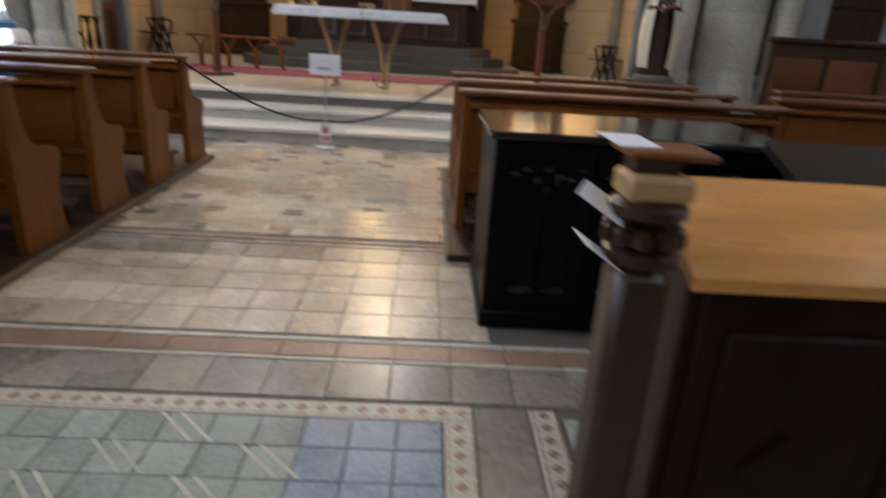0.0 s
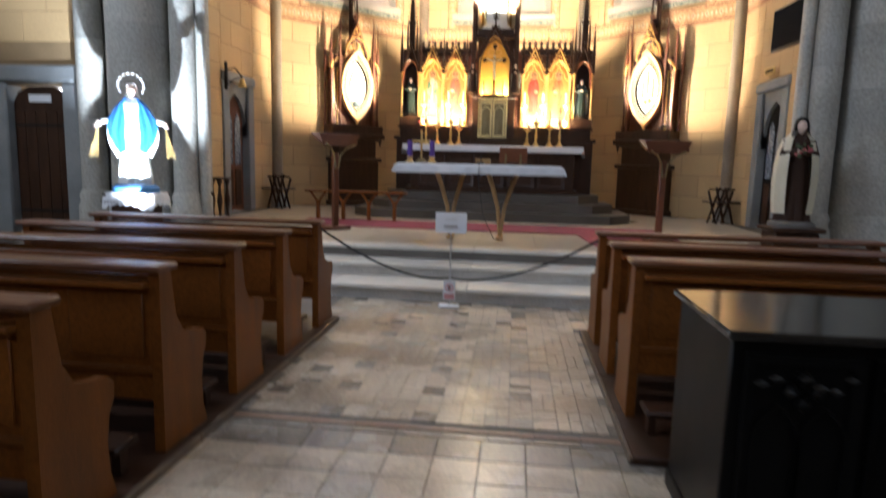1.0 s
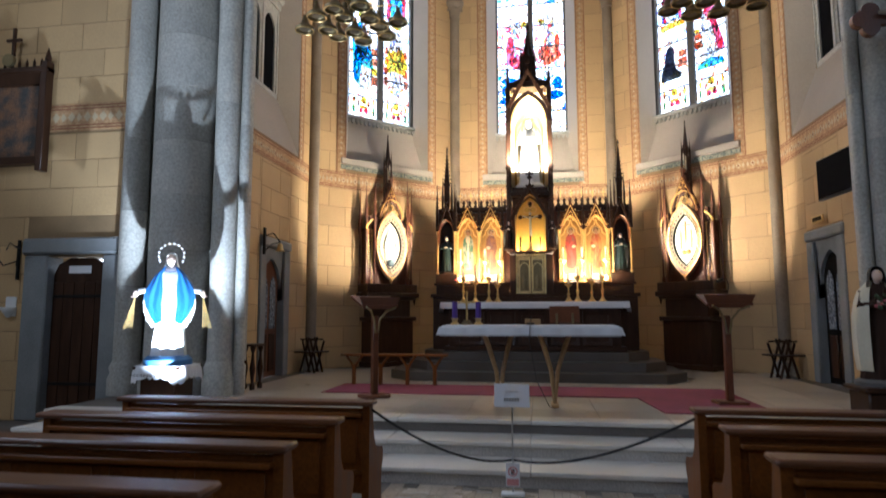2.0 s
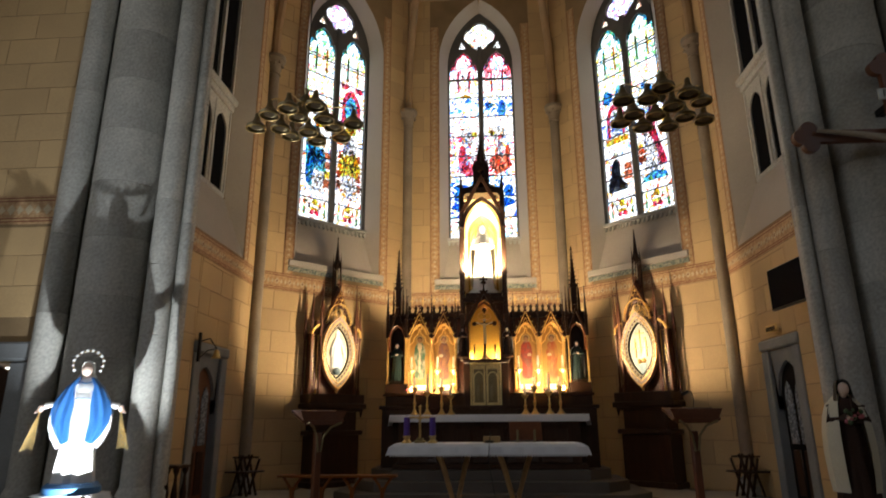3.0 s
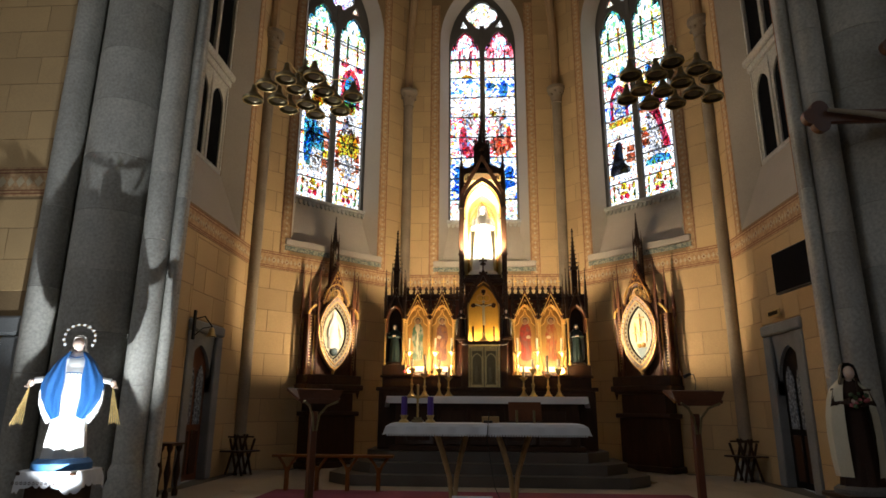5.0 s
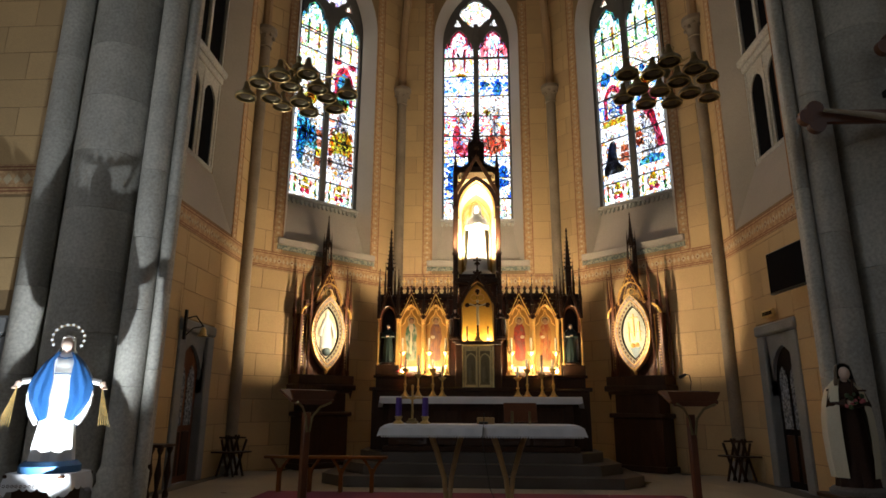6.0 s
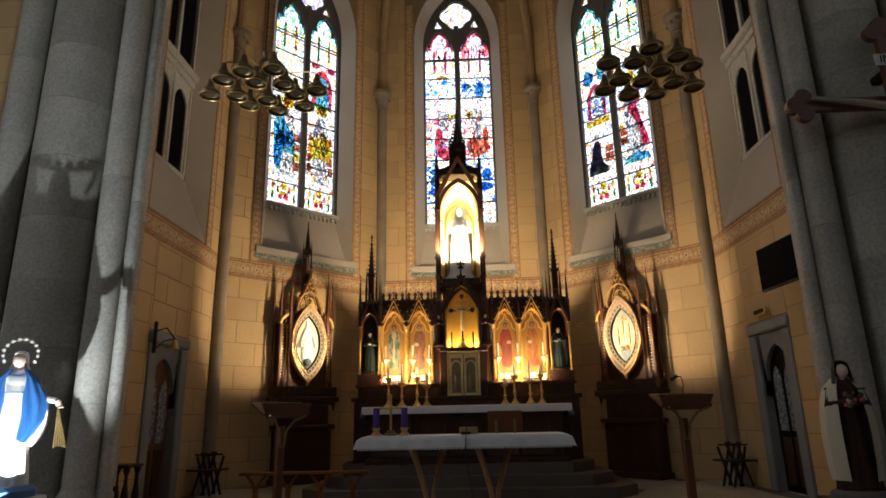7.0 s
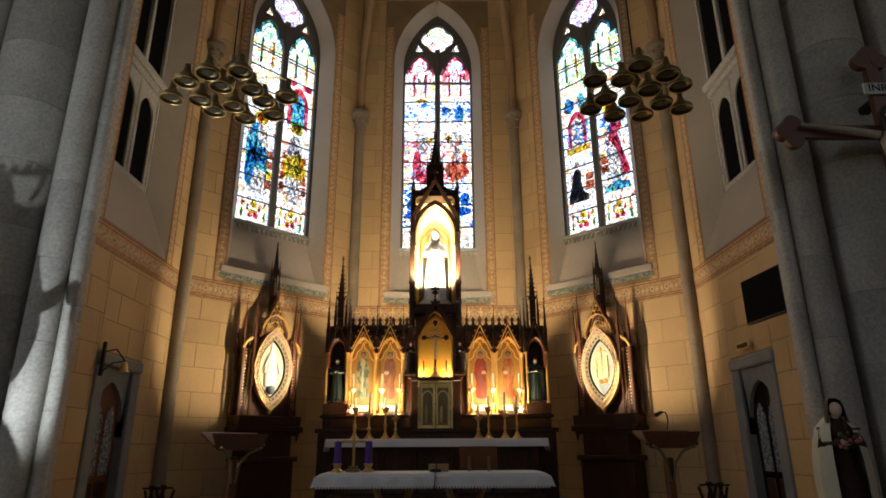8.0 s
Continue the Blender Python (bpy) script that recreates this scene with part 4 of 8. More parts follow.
# ---- nave and aisles: walls that close the place ----
for nm, x0, x1 in (("wall_aisle_north", -10.0, -6.2), ("wall_aisle_south", 6.2, 10.0)):
    s = Shape()
    dx0, dx1 = (-7.78, -6.76) if x0 < 0 else (6.9, 7.9)
    s.box(x0, 9.2, -0.1, dx0, 9.8, TOP).box(dx1, 9.2, -0.1, x1, 9.8, TOP).box(dx0, 9.2, 2.62, dx1, 9.8, TOP)
    w = solid(nm, s, MORTAR, "ochre ashlar wall at the end of the aisle", "wall", kind="structure")
    holder = part("wall_face", Shape().box(x0, 9.196, -0.05, x0 + 0.02, 9.2, 0), MORTAR, w)
    areas = [(x0, dx0 - 0.42, 0.0, BAND0), (dx1 + 0.42 if x0 > 0 else x1 - 0.02, x1, 0.0, BAND0), (x0, x1, 3.29, BAND0), (x0, x1, BAND1 + 0.1, 9.8)]
    for a in areas:
        if a[1] - a[0] > 0.1:
            z, row = a[2], 0
            while z < a[3] - 0.06:
                x = a[0] - (LONG / 2 if row % 2 else 0)
                while x < a[1] - 0.02:
                    p, q = max(x, a[0]), min(x + LONG, a[1])
                    if q - p > 0.05:
                        part("wall_block", block(q - p - JOINT, min(ROW, a[3] - z) - JOINT), None, w, at=pose(p, 9.2, z))
                    x += LONG
                z, row = z + ROW, row + 1
    f = Shape().box(x0, 9.186, 4.72, x1, 9.21, 5.18)
    f.slot = 1
    for z in (4.75, 4.80, 5.08, 5.13):
        f.box(x0, 9.182, z, x1, 9.188, z + 0.018)
    f.slot = 2
    for i in range(13):
        x = x0 + 0.15 + i * 0.29
        f.plate([(x - 0.07, 4.95), (x, 4.86), (x + 0.07, 4.95), (x, 5.04)], 9.182, 9.188)
        f.plate([(x + 0.09, 4.94), (x + 0.13, 4.87), (x + 0.2, 4.94), (x + 0.13, 5.02)], 9.182, 9.188)
    part("painted_frieze", f, [ORN, ORN_R, ORN_L], w)
    d = thing("door_aisle", pose((dx0 + dx1) / 2, 9.2, 0), "dark wooden door with a round-cornered head in stone", "door", kind="structure")
    hw2 = (dx1 - dx0) / 2
    st = Shape().box(-hw2 - 0.42, -0.07, 0, -hw2 + 0.02, 0.3, 2.64, 0.03).box(hw2 - 0.02, -0.07, 0, hw2 + 0.42, 0.3, 2.64, 0.03).box(-hw2 - 0.46, -0.10, 2.65, hw2 + 0.46, 0.3, 2.92, 0.04)
    part("surround", st, DOORSTONE_SHADED, d)
    o = [(-hw2, 0), (-hw2, 2.3), (-hw2 + 0.1, 2.5), (-hw2 + 0.3, 2.6), (hw2 - 0.3, 2.6), (hw2 - 0.1, 2.5), (hw2, 2.3), (hw2, 0)]
    leaf = part("leaf", Shape().plate(o, 0.10, 0.17), WOOD_D, d)
    pl = Shape()
    for k in range(5):
        pl.box(-hw2 + 0.03 + k * 0.192, 0.085, 0.05, -hw2 + 0.21 + k * 0.192, 0.103, 2.2, 0.006)
    part("plank", pl, WOOD_D, leaf)
    part("notice", Shape().box(-0.2, 0.07, 2.35, 0.2, 0.078, 2.47), PAPER, leaf, "small pale notice")
    part("strap_hinge", Shape().box(-hw2 + 0.04, 0.07, 1.95, hw2 - 0.1, 0.084, 2.0, 0.004).box(-hw2 + 0.04, 0.07, 0.55, hw2 - 0.1, 0.084, 0.6, 0.004), IRON, leaf)

s = Shape()
for side in (-1, 1):
    x0, x1 = (side * 10.0, side * 10.6) if side > 0 else (-10.6, -10.0)
    s.box(x0, -13.6, -0.1, x1, 9.8, 5.4).box(x0, -13.6, 10.6, x1, 9.8, TOP)
    last = -13.6
    for y in (-7.5, -2.5, 3.0):
        s.box(x0, last, 5.4, x1, y - 1.0, 10.6)
        last = y + 1.0
    s.box(x0, last, 5.4, x1, 9.8, 10.6)
s.box(-10.0, -13.6, -0.1, 10.0, -13.0, TOP)
solid("wall_nave", s, mat("nave_plaster", (0.5, 0.42, 0.30), 0.85, var=0.15), "plain ochre plaster walls of the nave", "wall", kind="structure")
solid("ceiling_nave", Shape().box(-10.6, -13.6, TOP, 10.6, 9.0, TOP + 0.3), VAULT, "plain high ceiling of the nave", "ceiling", kind="structure")
solid("wall_chancel_arch", Shape().box(-6.2, 9.3, 13.0, 6.2, 10.2, TOP + 0.3).box(-10.6, 9.8, 14.8, 10.6, 10.2, TOP), STONE, "stone wall over the chancel arch", "wall", kind="structure")

# ---- floors ----
solid("ground", Shape().box(-60, -60, -0.4, 60, 60, -0.12), mat("ground_earth", (0.2, 0.18, 0.14), 0.9), "plain ground round the church", "ground", kind="structure")
fl = solid("floor_nave", Shape().box(-10.0, -13.0, -0.12, 10.0, 9.2, -0.006), GROUT, "worn patterned tile floor of the nave", "floor", kind="structure")
tile_meshes = {}


def tile(m, w, h):
    key = (m.name, round(w, 3), round(h, 3))
    if key not in tile_meshes:
        tile_meshes[key] = Shape().box(-w / 2, -h / 2, -0.012, w / 2, h / 2, 0.0, 0.002).mesh("tile", m)
    return tile_meshes[key]


rnd = random.Random(11)
rest = {}


def lay(m, x, y, w, h, near):
    if near:
        part("tile", tile(m, w - 0.004, h - 0.004), None, fl, at=pose(x, y, rnd.uniform(-0.001, 0.001)))
    else:
        rest.setdefault(m.name, (m, Shape()))[1].box(x - w / 2 + 0.002, y - h / 2 + 0.002, -0.012, x + w / 2 - 0.002, y + h / 2 - 0.002, rnd.uniform(-0.001, 0.001))


T = 0.145
# aisle of small tiles in groups, laid in basket fashion
for i in range(-9, 10):
    for j in range(0, 23):
        x, y = i * T, 3.30 + (j + 0.5) * T
        if abs(x) > 1.32 or y > 6.5:
            continue
        k = (i // 2 + j // 2) % 2
        m = TILE_B if (i % 4 == 0 and j % 3 == 0) or (k and rnd.random() < 0.06) else TILE_A
        if k:
            for q in (-1, 1):
                lay(m, x + q * T / 4, y, T / 2, T, False)
        else:
            for q in (-1, 1):
                lay(m if rnd.random() < 0.96 else TILE_B, x, y + q * T / 4, T, T / 2, False)
for y0, h, m in ((3.22, 0.05, TILE_R), (3.14, 0.06, TILE_B)):
    for i in range(-5, 6):
        lay(m, i * 0.26, y0, 0.26, h, True)
S = 0.24
for i in range(-5, 6):
    for j in range(5):
        lay(TILE_B if j == 4 else TILE_A, i * S, 1.93 + (j + 0.5) * S * 0.98, S, S * 0.98, True)
for x in [k * 0.25 for k in range(-9, 16)]:
    lay(TILE_R, x, 1.80, 0.25, 0.13, True)
    lay(TILE_W, x, 1.89, 0.25, 0.035, True)
    lay(TILE_W, x, 1.718, 0.25, 0.03, True)
    lay(TILE_B, x, 1.56, 0.25, 0.27, True)


def ornament(x0, x1, y0, y1, along):
    """A cream border strip with a chain of dark lozenges."""
    lay(TILE_W, (x0 + x1) / 2, (y0 + y1) / 2, x1 - x0, y1 - y0, True)
    s, n = Shape(), int(max(x1 - x0, y1 - y0) / 0.075)
    for k in range(n):
        f = (k + 0.5) / n
        cx, cy = (x0 + (x1 - x0) * f, (y0 + y1) / 2) if along == "x" else ((x0 + x1) / 2, y0 + (y1 - y0) * f)
        s.add([(cx - 0.025, cy, 0.0022), (cx, cy - 0.025, 0.0022), (cx + 0.025, cy, 0.0022), (cx, cy + 0.025, 0.0022)], [(0, 1, 2, 3)])
        for q in (-0.042, 0.042):
            a, b = ((cx - 0.03, cy + q), (cx + 0.03, cy + q + 0.006)) if along == "x" else ((cx + q, cy - 0.03), (cx + q + 0.006, cy + 0.03))
            s.add([(a[0], a[1], 0.0022), (b[0], a[1], 0.0022), (b[0], b[1], 0.0022), (a[0], b[1], 0.0022)], [(0, 1, 2, 3)])
    part("lozenge_chain", s, TILE_R, fl)


ornament(-3.2, 1.20, 1.30, 1.41, "x")
ornament(1.09, 1.20, -1.6, 1.30, "y")
ornament(1.42, 1.53, -1.6, 1.40, "y")
lay(TILE_B, 1.31, -0.1, 0.21, 3.0, True)
F = 0.165
for i in range(-14, 6):
    for j in range(0, 14):
        x, y = 1.085 - (5.5 - i) * F, 1.295 - (j + 0.5) * F
        blue = x > 0.62
        lay(TILE_U if blue else TILE_G, x, y, F, F, j < 5 and x > -1.6)
        if not blue and (i + j) % 3 == 0 and (i * 7 + j * 3) % 4 < 2:
            w = Shape()
            for q in (-0.035, 0.035):
                w.add([(x - 0.09 + q, y + 0.08, 0.0025), (x - 0.07 + q, y + 0.08, 0.0025), (x + 0.09 + q, y - 0.08, 0.0025), (x + 0.07 + q, y - 0.08, 0.0025)], [(0, 1, 2, 3)])
            part("inlay", w, TILE_W, fl)
lay(TILE_G, 3.0, 0.5, 2.9, 1.7, True)
for nm, (m, s) in rest.items():
    tagged(part("tile_field", s, m, fl), kind="stuff")

ch = Shape().box(-6.3, 7.62, -0.1, 6.3, 9.3, CHANCEL - 0.006).box(-5.6, 9.3, -0.1, 5.6, 17.2, CHANCEL - 0.006)
chf = solid("floor_chancel", ch, GROUT, "pale stone paving of the raised chancel", "floor", kind="structure")
for i in range(-7, 7):
    for j in range(12):
        x, y = (i + 0.5) * 0.8, 7.63 + (j + 0.5) * 0.8
        if abs(x) < 5.1 and (abs(x) < 4.3 or y < 14) and y < 16.4:
            part("slab", tile(CHFLOOR, 0.796, 0.796), None, chf, at=pose(x, y, CHANCEL))
for k, (y0, y1, z) in enumerate(((6.5, 7.12, 0.15), (7.1, 7.64, 0.30), (7.6, 7.64, 0.45))):
    st = thing("chancel_step", pose(0, y0, 0), "worn grey marble step with a pale rounded nosing", "step", "steps to the chancel", "structure")
    part("riser", Shape().box(-6.3, 0.03, z - 0.16, 6.3, max(y1 - y0, 0.06), z - 0.045, 0.002), MARBLE, st)
    for i in range(8):
        part("tread_slab", Shape().box(-6.3 + i * 1.575, 0.0, z - 0.045, -6.3 + (i + 1) * 1.575 - 0.004, max(y1 - y0, 0.30 if k == 2 else 0), z + (0.002 if k == 2 else 0), 0.008), MARBLE_L, st)
cp = Shape()
cp.add([(x, y, CHANCEL + 0.012) for x, y in ((-3.3, 9.75), (1.5, 9.75), (1.62, 8.35), (3.0, 8.35), (3.0, 11.0), (-3.3, 11.0))] + [(x, y, CHANCEL) for x, y in ((-3.3, 9.75), (1.5, 9.75), (1.62, 8.35), (3.0, 8.35), (3.0, 11.0), (-3.3, 11.0))],
       [(0, 1, 2, 3, 4, 5)] + [(i, 6 + i, 6 + (i + 1) % 6, (i + 1) % 6) for i in range(6)])
solid("carpet", cp, CARPET, "wine-red carpet lying on the chancel floor", "carpet")
for k, (w, y0, z0, z1) in enumerate(((2.75, 12.4 - 0.75, CHANCEL, 0.62), (2.45, 12.4 - 0.45, 0.62, 0.79), (2.2, 12.4 - 0.15, 0.79, 0.96))):
    st = Shape()
    o = [(-w, 13.6), (-w, y0 + 0.5), (-w + 0.45, y0), (w - 0.45, y0), (w, y0 + 0.5), (w, 13.6)]
    st.add([(x, y, z0) for x, y in o] + [(x, y, z1) for x, y in o], [tuple(range(5, -1, -1)), tuple(range(6, 12))] + [(i, (i + 1) % 6, 6 + (i + 1) % 6, 6 + i) for i in range(6)])
    solid("altar_step", st, MARBLE_D, "grey marble step before the high altar", "step", "steps of the high altar", "structure")


# ---- pews ----
def pew(at, length, label):
    """A pew with its seat towards +y; its aisle end at local x = 0, running to x = length."""
    p = thing("pew", at, label, "pew", "pews of the nave")
    prof = [(0.0, 0.0), (0.0, 0.97), (0.10, 0.97), (0.115, 0.86), (0.14, 0.72), (0.20, 0.63), (0.30, 0.60), (0.40, 0.585), (0.435, 0.55), (0.43, 0.48), (0.395, 0.42), (0.375, 0.30), (0.385, 0.16), (0.42, 0.05), (0.42, 0.0)]
    for x0 in (0.0, length - 0.055):
        n = len(prof)
        s = Shape().add([(x0, y, z) for y, z in prof] + [(x0 + 0.055, y, z) for y, z in prof], [tuple(range(n)), tuple(range(2 * n - 1, n - 1, -1))] + [(i, n + i, n + (i + 1) % n, (i + 1) % n) for i in range(n)])
        part("end_panel", s, WOOD, p, "scrolled end panel of honey-coloured oak")
    b = Shape().box(0.055, 0.03, 0.30, length - 0.055, 0.06, 0.94, 0.004)
    part("backrest", b, WOOD, p)
    k = 4
    step = (length - 0.11) / k
    pm = Shape().box(0.05, 0.018, 0.52, step - 0.05, 0.032, 0.86, 0.006).mesh("back_panel", WOOD)
    for i in range(k):
        part("back_panel", pm, None, p, at=pose(0.055 + i * step, 0, 0))
    part("back_rail", Shape().box(0.055, 0.01, 0.44, length - 0.055, 0.035, 0.475, 0.006), WOOD, p)
    part("top_rail", Shape().box(-0.03, -0.05, 0.965, length + 0.03, 0.13, 1.0, 0.012), WOOD_T, p, "polished top rail worn pale at its edge")
    part("book_rest", Shape().box(0.055, -0.05, 0.885, length - 0.055, 0.03, 0.915, 0.006), WOOD, p)
    part("seat", Shape().box(0.055, 0.06, 0.43, length - 0.055, 0.40, 0.465, 0.01), WOOD, p)
    part("kneeler", Shape().box(0.055, -0.30, 0.16, length - 0.055, -0.12, 0.20, 0.01).box(0.08, -0.24, 0.0, 0.12, -0.18, 0.16).box(length - 0.12, -0.24, 0.0, length - 0.08, -0.18, 0.16), WOOD_D, p)
    return p


PEW = "honey-brown oak pew with scrolled end panels"
first = pew(pose(-3.3, 5.02, 0.0), 2.1, PEW)
for y in (4.2, 3.40, 2.60, 1.80, 1.0):
    copy_thing(first, pose(-3.3, y, 0))
right = pew(pose(1.2, 4.98, 0.0), 2.15, PEW)
for y in (4.25, 3.48):
    copy_thing(right, pose(1.2, y, 0))
copy_thing(right, pose(4.2, 5.1, 0))
copy_thing(right, pose(3.75, 4.3, 0))
for side in (-1, 1):
    x0, x1 = (-3.45, -1.15) if side < 0 else (1.15, 3.45)
    y0 = 0.2 if side < 0 else 2.95
    pf = thing("pew_platform", pose(0, 0, 0), "dark worn wooden platform under the pews", "platform")
    for i in range(4):
        a, b = y0 + (5.45 - y0) * i / 4, y0 + (5.45 - y0) * (i + 1) / 4
        part("platform_board", Shape().box(x0, a, 0.0, x1, b - 0.004, 0.045, 0.004), WOOD_D, pf)
        part("worn_edge", Shape().box(x1 if side < 0 else x0 - 0.02, a, 0.0, x1 + 0.02 if side < 0 else x0, b - 0.004, 0.047, 0.004), EDGE, pf, "pale scuffed edging board")

# ---- brown box added beyond the side pews to darken that corner ----
sc2 = thing("wooden_screen", pose(4.35, 5.75, 0), "low dark brown panelled box added beyond the side pews", "screen")
part("screen_frame", Shape().box(0, 0, 0, 1.75, 0.06, 1.42, 0.008), WOOD_D, sc2)
for k in range(3):
    part("screen_panel", Shape().box(0.06 + k * 0.565, -0.014, 0.12, 0.56 + k * 0.565, 0.004, 1.28, 0.012), WOOD_M, sc2)
part("top_rail", Shape().box(-0.03, -0.04, 1.42, 1.78, 0.10, 1.47, 0.012), WOOD_D, sc2)

# ---- black cabinet, prayer desk with a carved post, leaflets ----
c = thing("cabinet", pose(1.28, 2.08, 0), "black-stained wooden cabinet with carved tracery on its front", "cabinet")
part("body", Shape().box(0, 0.02, 0.0, 1.35, 0.70, 0.93, 0.006), BLACK, c)
part("top", Shape().box(-0.03, -0.02, 0.93, 1.38, 0.73, 0.965, 0.008), mat("polished_black_top", (0.03, 0.026, 0.022), 0.12, var=0.2, bump=0.03), c, "polished black top")
part("plinth", Shape().box(-0.01, 0.0, 0.0, 1.36, 0.71, 0.09, 0.008), BLACK, c)
for i in range(3):
    x = 0.05 + i * 0.43
    fr = Shape().band([(x, 0.13), (x, 0.88), (x + 0.40, 0.88), (x + 0.40, 0.13)], [(x + 0.04, 0.17), (x + 0.04, 0.84), (x + 0.36, 0.84), (x + 0.36, 0.17)], -0.005, 0.03, 0.01)
    door = part("panel", fr, BLACK, c)
    tr = Shape()
    for k in range(2):
        cx = x + 0.12 + k * 0.16
        o = arch(0.072, 0.2, 0.56, 0.68, 5, cx)
        tr.band(grown(o, 0.014), o, 0.0, 0.03, closed=False)
    for k in range(4):
        a = math.pi / 2 * k
        tr.ball((x + 0.2 + 0.045 * math.cos(a), 0.01, 0.75 + 0.045 * math.sin(a)), 0.03, 8)
    part("carved_tracery", tr, BLACK, door, "carved gothic tracery")
    lf2 = Shape()
    for k in range(7):
        lf2.lathe([(0.004, 0), (0.022, 0.012), (0.004, 0.024)], (x + 0.05 + 0.05 * k, -0.012, 0.765 + 0.03 * math.sin(2.4 * k)), 6, 1.3, 0.5)
    part("carved_leaf_band", lf2, HIGHLIT_B, door, "band of carved leaves coloured paler for their highlights")
    part("carved_flower", Shape().plate(blob(x + 0.13, 0.21, 0.06, 0.018, 80 + i), -0.002, 0.012).plate(blob(x + 0.29, 0.21, 0.06, 0.018, 90 + i), -0.002, 0.012), HIGHLIT_B, door)

d = thing("prayer_desk", pose(1.565, 0.56, 0), "dark carved prayer desk with a sloping honey-wood top", "desk")
s = Shape().add([(-0.03, -0.03, 0.90), (1.9, -0.03, 0.90), (1.9, 0.30, 1.04), (-0.03, 0.30, 1.04), (-0.03, -0.03, 0.93), (1.9, -0.03, 0.93), (1.9, 0.30, 1.07), (-0.03, 0.30, 1.07)],
                [(3, 2, 1, 0), (4, 5, 6, 7), (0, 1, 5, 4), (1, 2, 6, 5), (2, 3, 7, 6), (3, 0, 4, 7)])
part("sloping_top", s, mat("golden_oak_board", (0.74, 0.35, 0.09), 0.25, var=0.3, scale=5, stretch=(1, 8, 8)), d, "polished golden-oak top")
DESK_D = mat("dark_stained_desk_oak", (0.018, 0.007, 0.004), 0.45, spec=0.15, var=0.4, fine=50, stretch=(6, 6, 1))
POST_D = mat("dark_carved_post_oak", (0.045, 0.019, 0.009), 0.35, var=0.45, fine=50, stretch=(6, 6, 1))
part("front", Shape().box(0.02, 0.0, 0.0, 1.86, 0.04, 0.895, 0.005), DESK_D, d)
part("side", Shape().box(0.0, 0.04, 0.0, 0.04, 0.28, 0.9, 0.005), WOOD_D, d)
for i in range(4):
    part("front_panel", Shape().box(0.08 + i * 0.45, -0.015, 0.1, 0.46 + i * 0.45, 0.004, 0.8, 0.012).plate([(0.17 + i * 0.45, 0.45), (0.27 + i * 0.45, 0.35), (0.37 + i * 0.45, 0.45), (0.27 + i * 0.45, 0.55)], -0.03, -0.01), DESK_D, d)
ps = Shape().box(-0.20, -0.04, 0.0, -0.045, 0.12, 0.2, 0.015).box(-0.185, -0.02, 0.2, -0.065, 0.10, 0.93, 0.02)
for z, r in ((0.93, 0.08), (0.97, 0.066), (1.03, 0.083)):
    ps.lathe([(r - 0.02, z), (r, z + 0.015), (r, z + 0.035), (r - 0.02, z + 0.05)], (-0.125, 0.04, 0), 12)
for k in range(10):
    a = 2 * math.pi * k / 10
    ps.ball((-0.125 + 0.07 * math.cos(a), 0.04 + 0.07 * math.sin(a), 1.0), 0.024, 6)
part("carved_post", ps, POST_D, d, "carved end post with a leafy capital")
part("post_foot", Shape().box(-0.19, -0.07, 0.2, -0.055, -0.02, 0.26, 0.01), WOOD_L, d)
part("post_block", Shape().box(-0.19, -0.02, 1.075, -0.055, 0.10, 1.13, 0.01), WOOD_L, d, "pale block on the post")
part("post_cap", Shape().box(-0.185, 0.02, 1.155, 0.0, 0.17, 1.172, 0.006), WOOD, d)
part("post_neck", Shape().box(-0.17, 0.02, 1.128, -0.08, 0.10, 1.157), WOOD_D, d)
for i, (x, y, z, r, tw) in enumerate(((1.345, 0.60, 1.06, 30, -20), (1.345, 0.58, 0.96, 35, 15), (1.40, 0.66, 1.18, 4, 25))):
    sh = Shape().box(-0.055, -0.04, 0, 0.055, 0.04, 0.003)
    solid("leaflet", sh, PAPER, "white folded leaflet stuck to the carved post", "leaflet", "leaflets on the post", at=pose(x, y, z, 10, r, tw))
k = thing("kneeling_bench", pose(2.35, 1.5, 0), "black kneeling bench with a sloping glossy top", "bench")
part("bench_top", Shape().add([(0, 0, 0.86), (1.5, 0, 0.86), (1.5, 0.36, 0.98), (0, 0.36, 0.98), (0, 0, 0.90), (1.5, 0, 0.90), (1.5, 0.36, 1.02), (0, 0.36, 1.02)], [(3, 2, 1, 0), (4, 5, 6, 7), (0, 1, 5, 4), (1, 2, 6, 5), (2, 3, 7, 6), (3, 0, 4, 7)]), PLASTIC, k)
part("bench_body", Shape().box(0.04, 0.05, 0, 1.46, 0.33, 0.87, 0.01), BLACK, k)

# ---- sign on a stand, and the rope across the aisle ----
sg = thing("sign_stand", pose(-0.16, 6.25, 0), "white paper notice on a slim steel stand in the aisle", "sign")
part("base", Shape().box(-0.11, -0.06, 0, 0.11, 0.06, 0.025, 0.01), PAPER, sg, "white base plate")
part("pole", Shape().tube((0, 0.02, 0.02), (0, 0.02, 0.86), 0.009), STEEL, sg)
sheet = part("notice", Shape().box(-0.165, -0.008, 0.80, 0.165, 0.008, 1.015, 0.003), PAPER, sg)
br = Shape()
for i in range(6):
    br.box(-0.075 + i * 0.025, -0.0105, 0.855, -0.058 + i * 0.025, -0.0085, 0.885)
br.box(-0.06, -0.0105, 0.94, 0.06, -0.0085, 0.946)
part("lettering_bars", br, STEEL, sheet)
low = part("small_notice", Shape().box(-0.065, -0.012, 0.08, 0.065, 0.0, 0.29, 0.003), PAPER, sg)
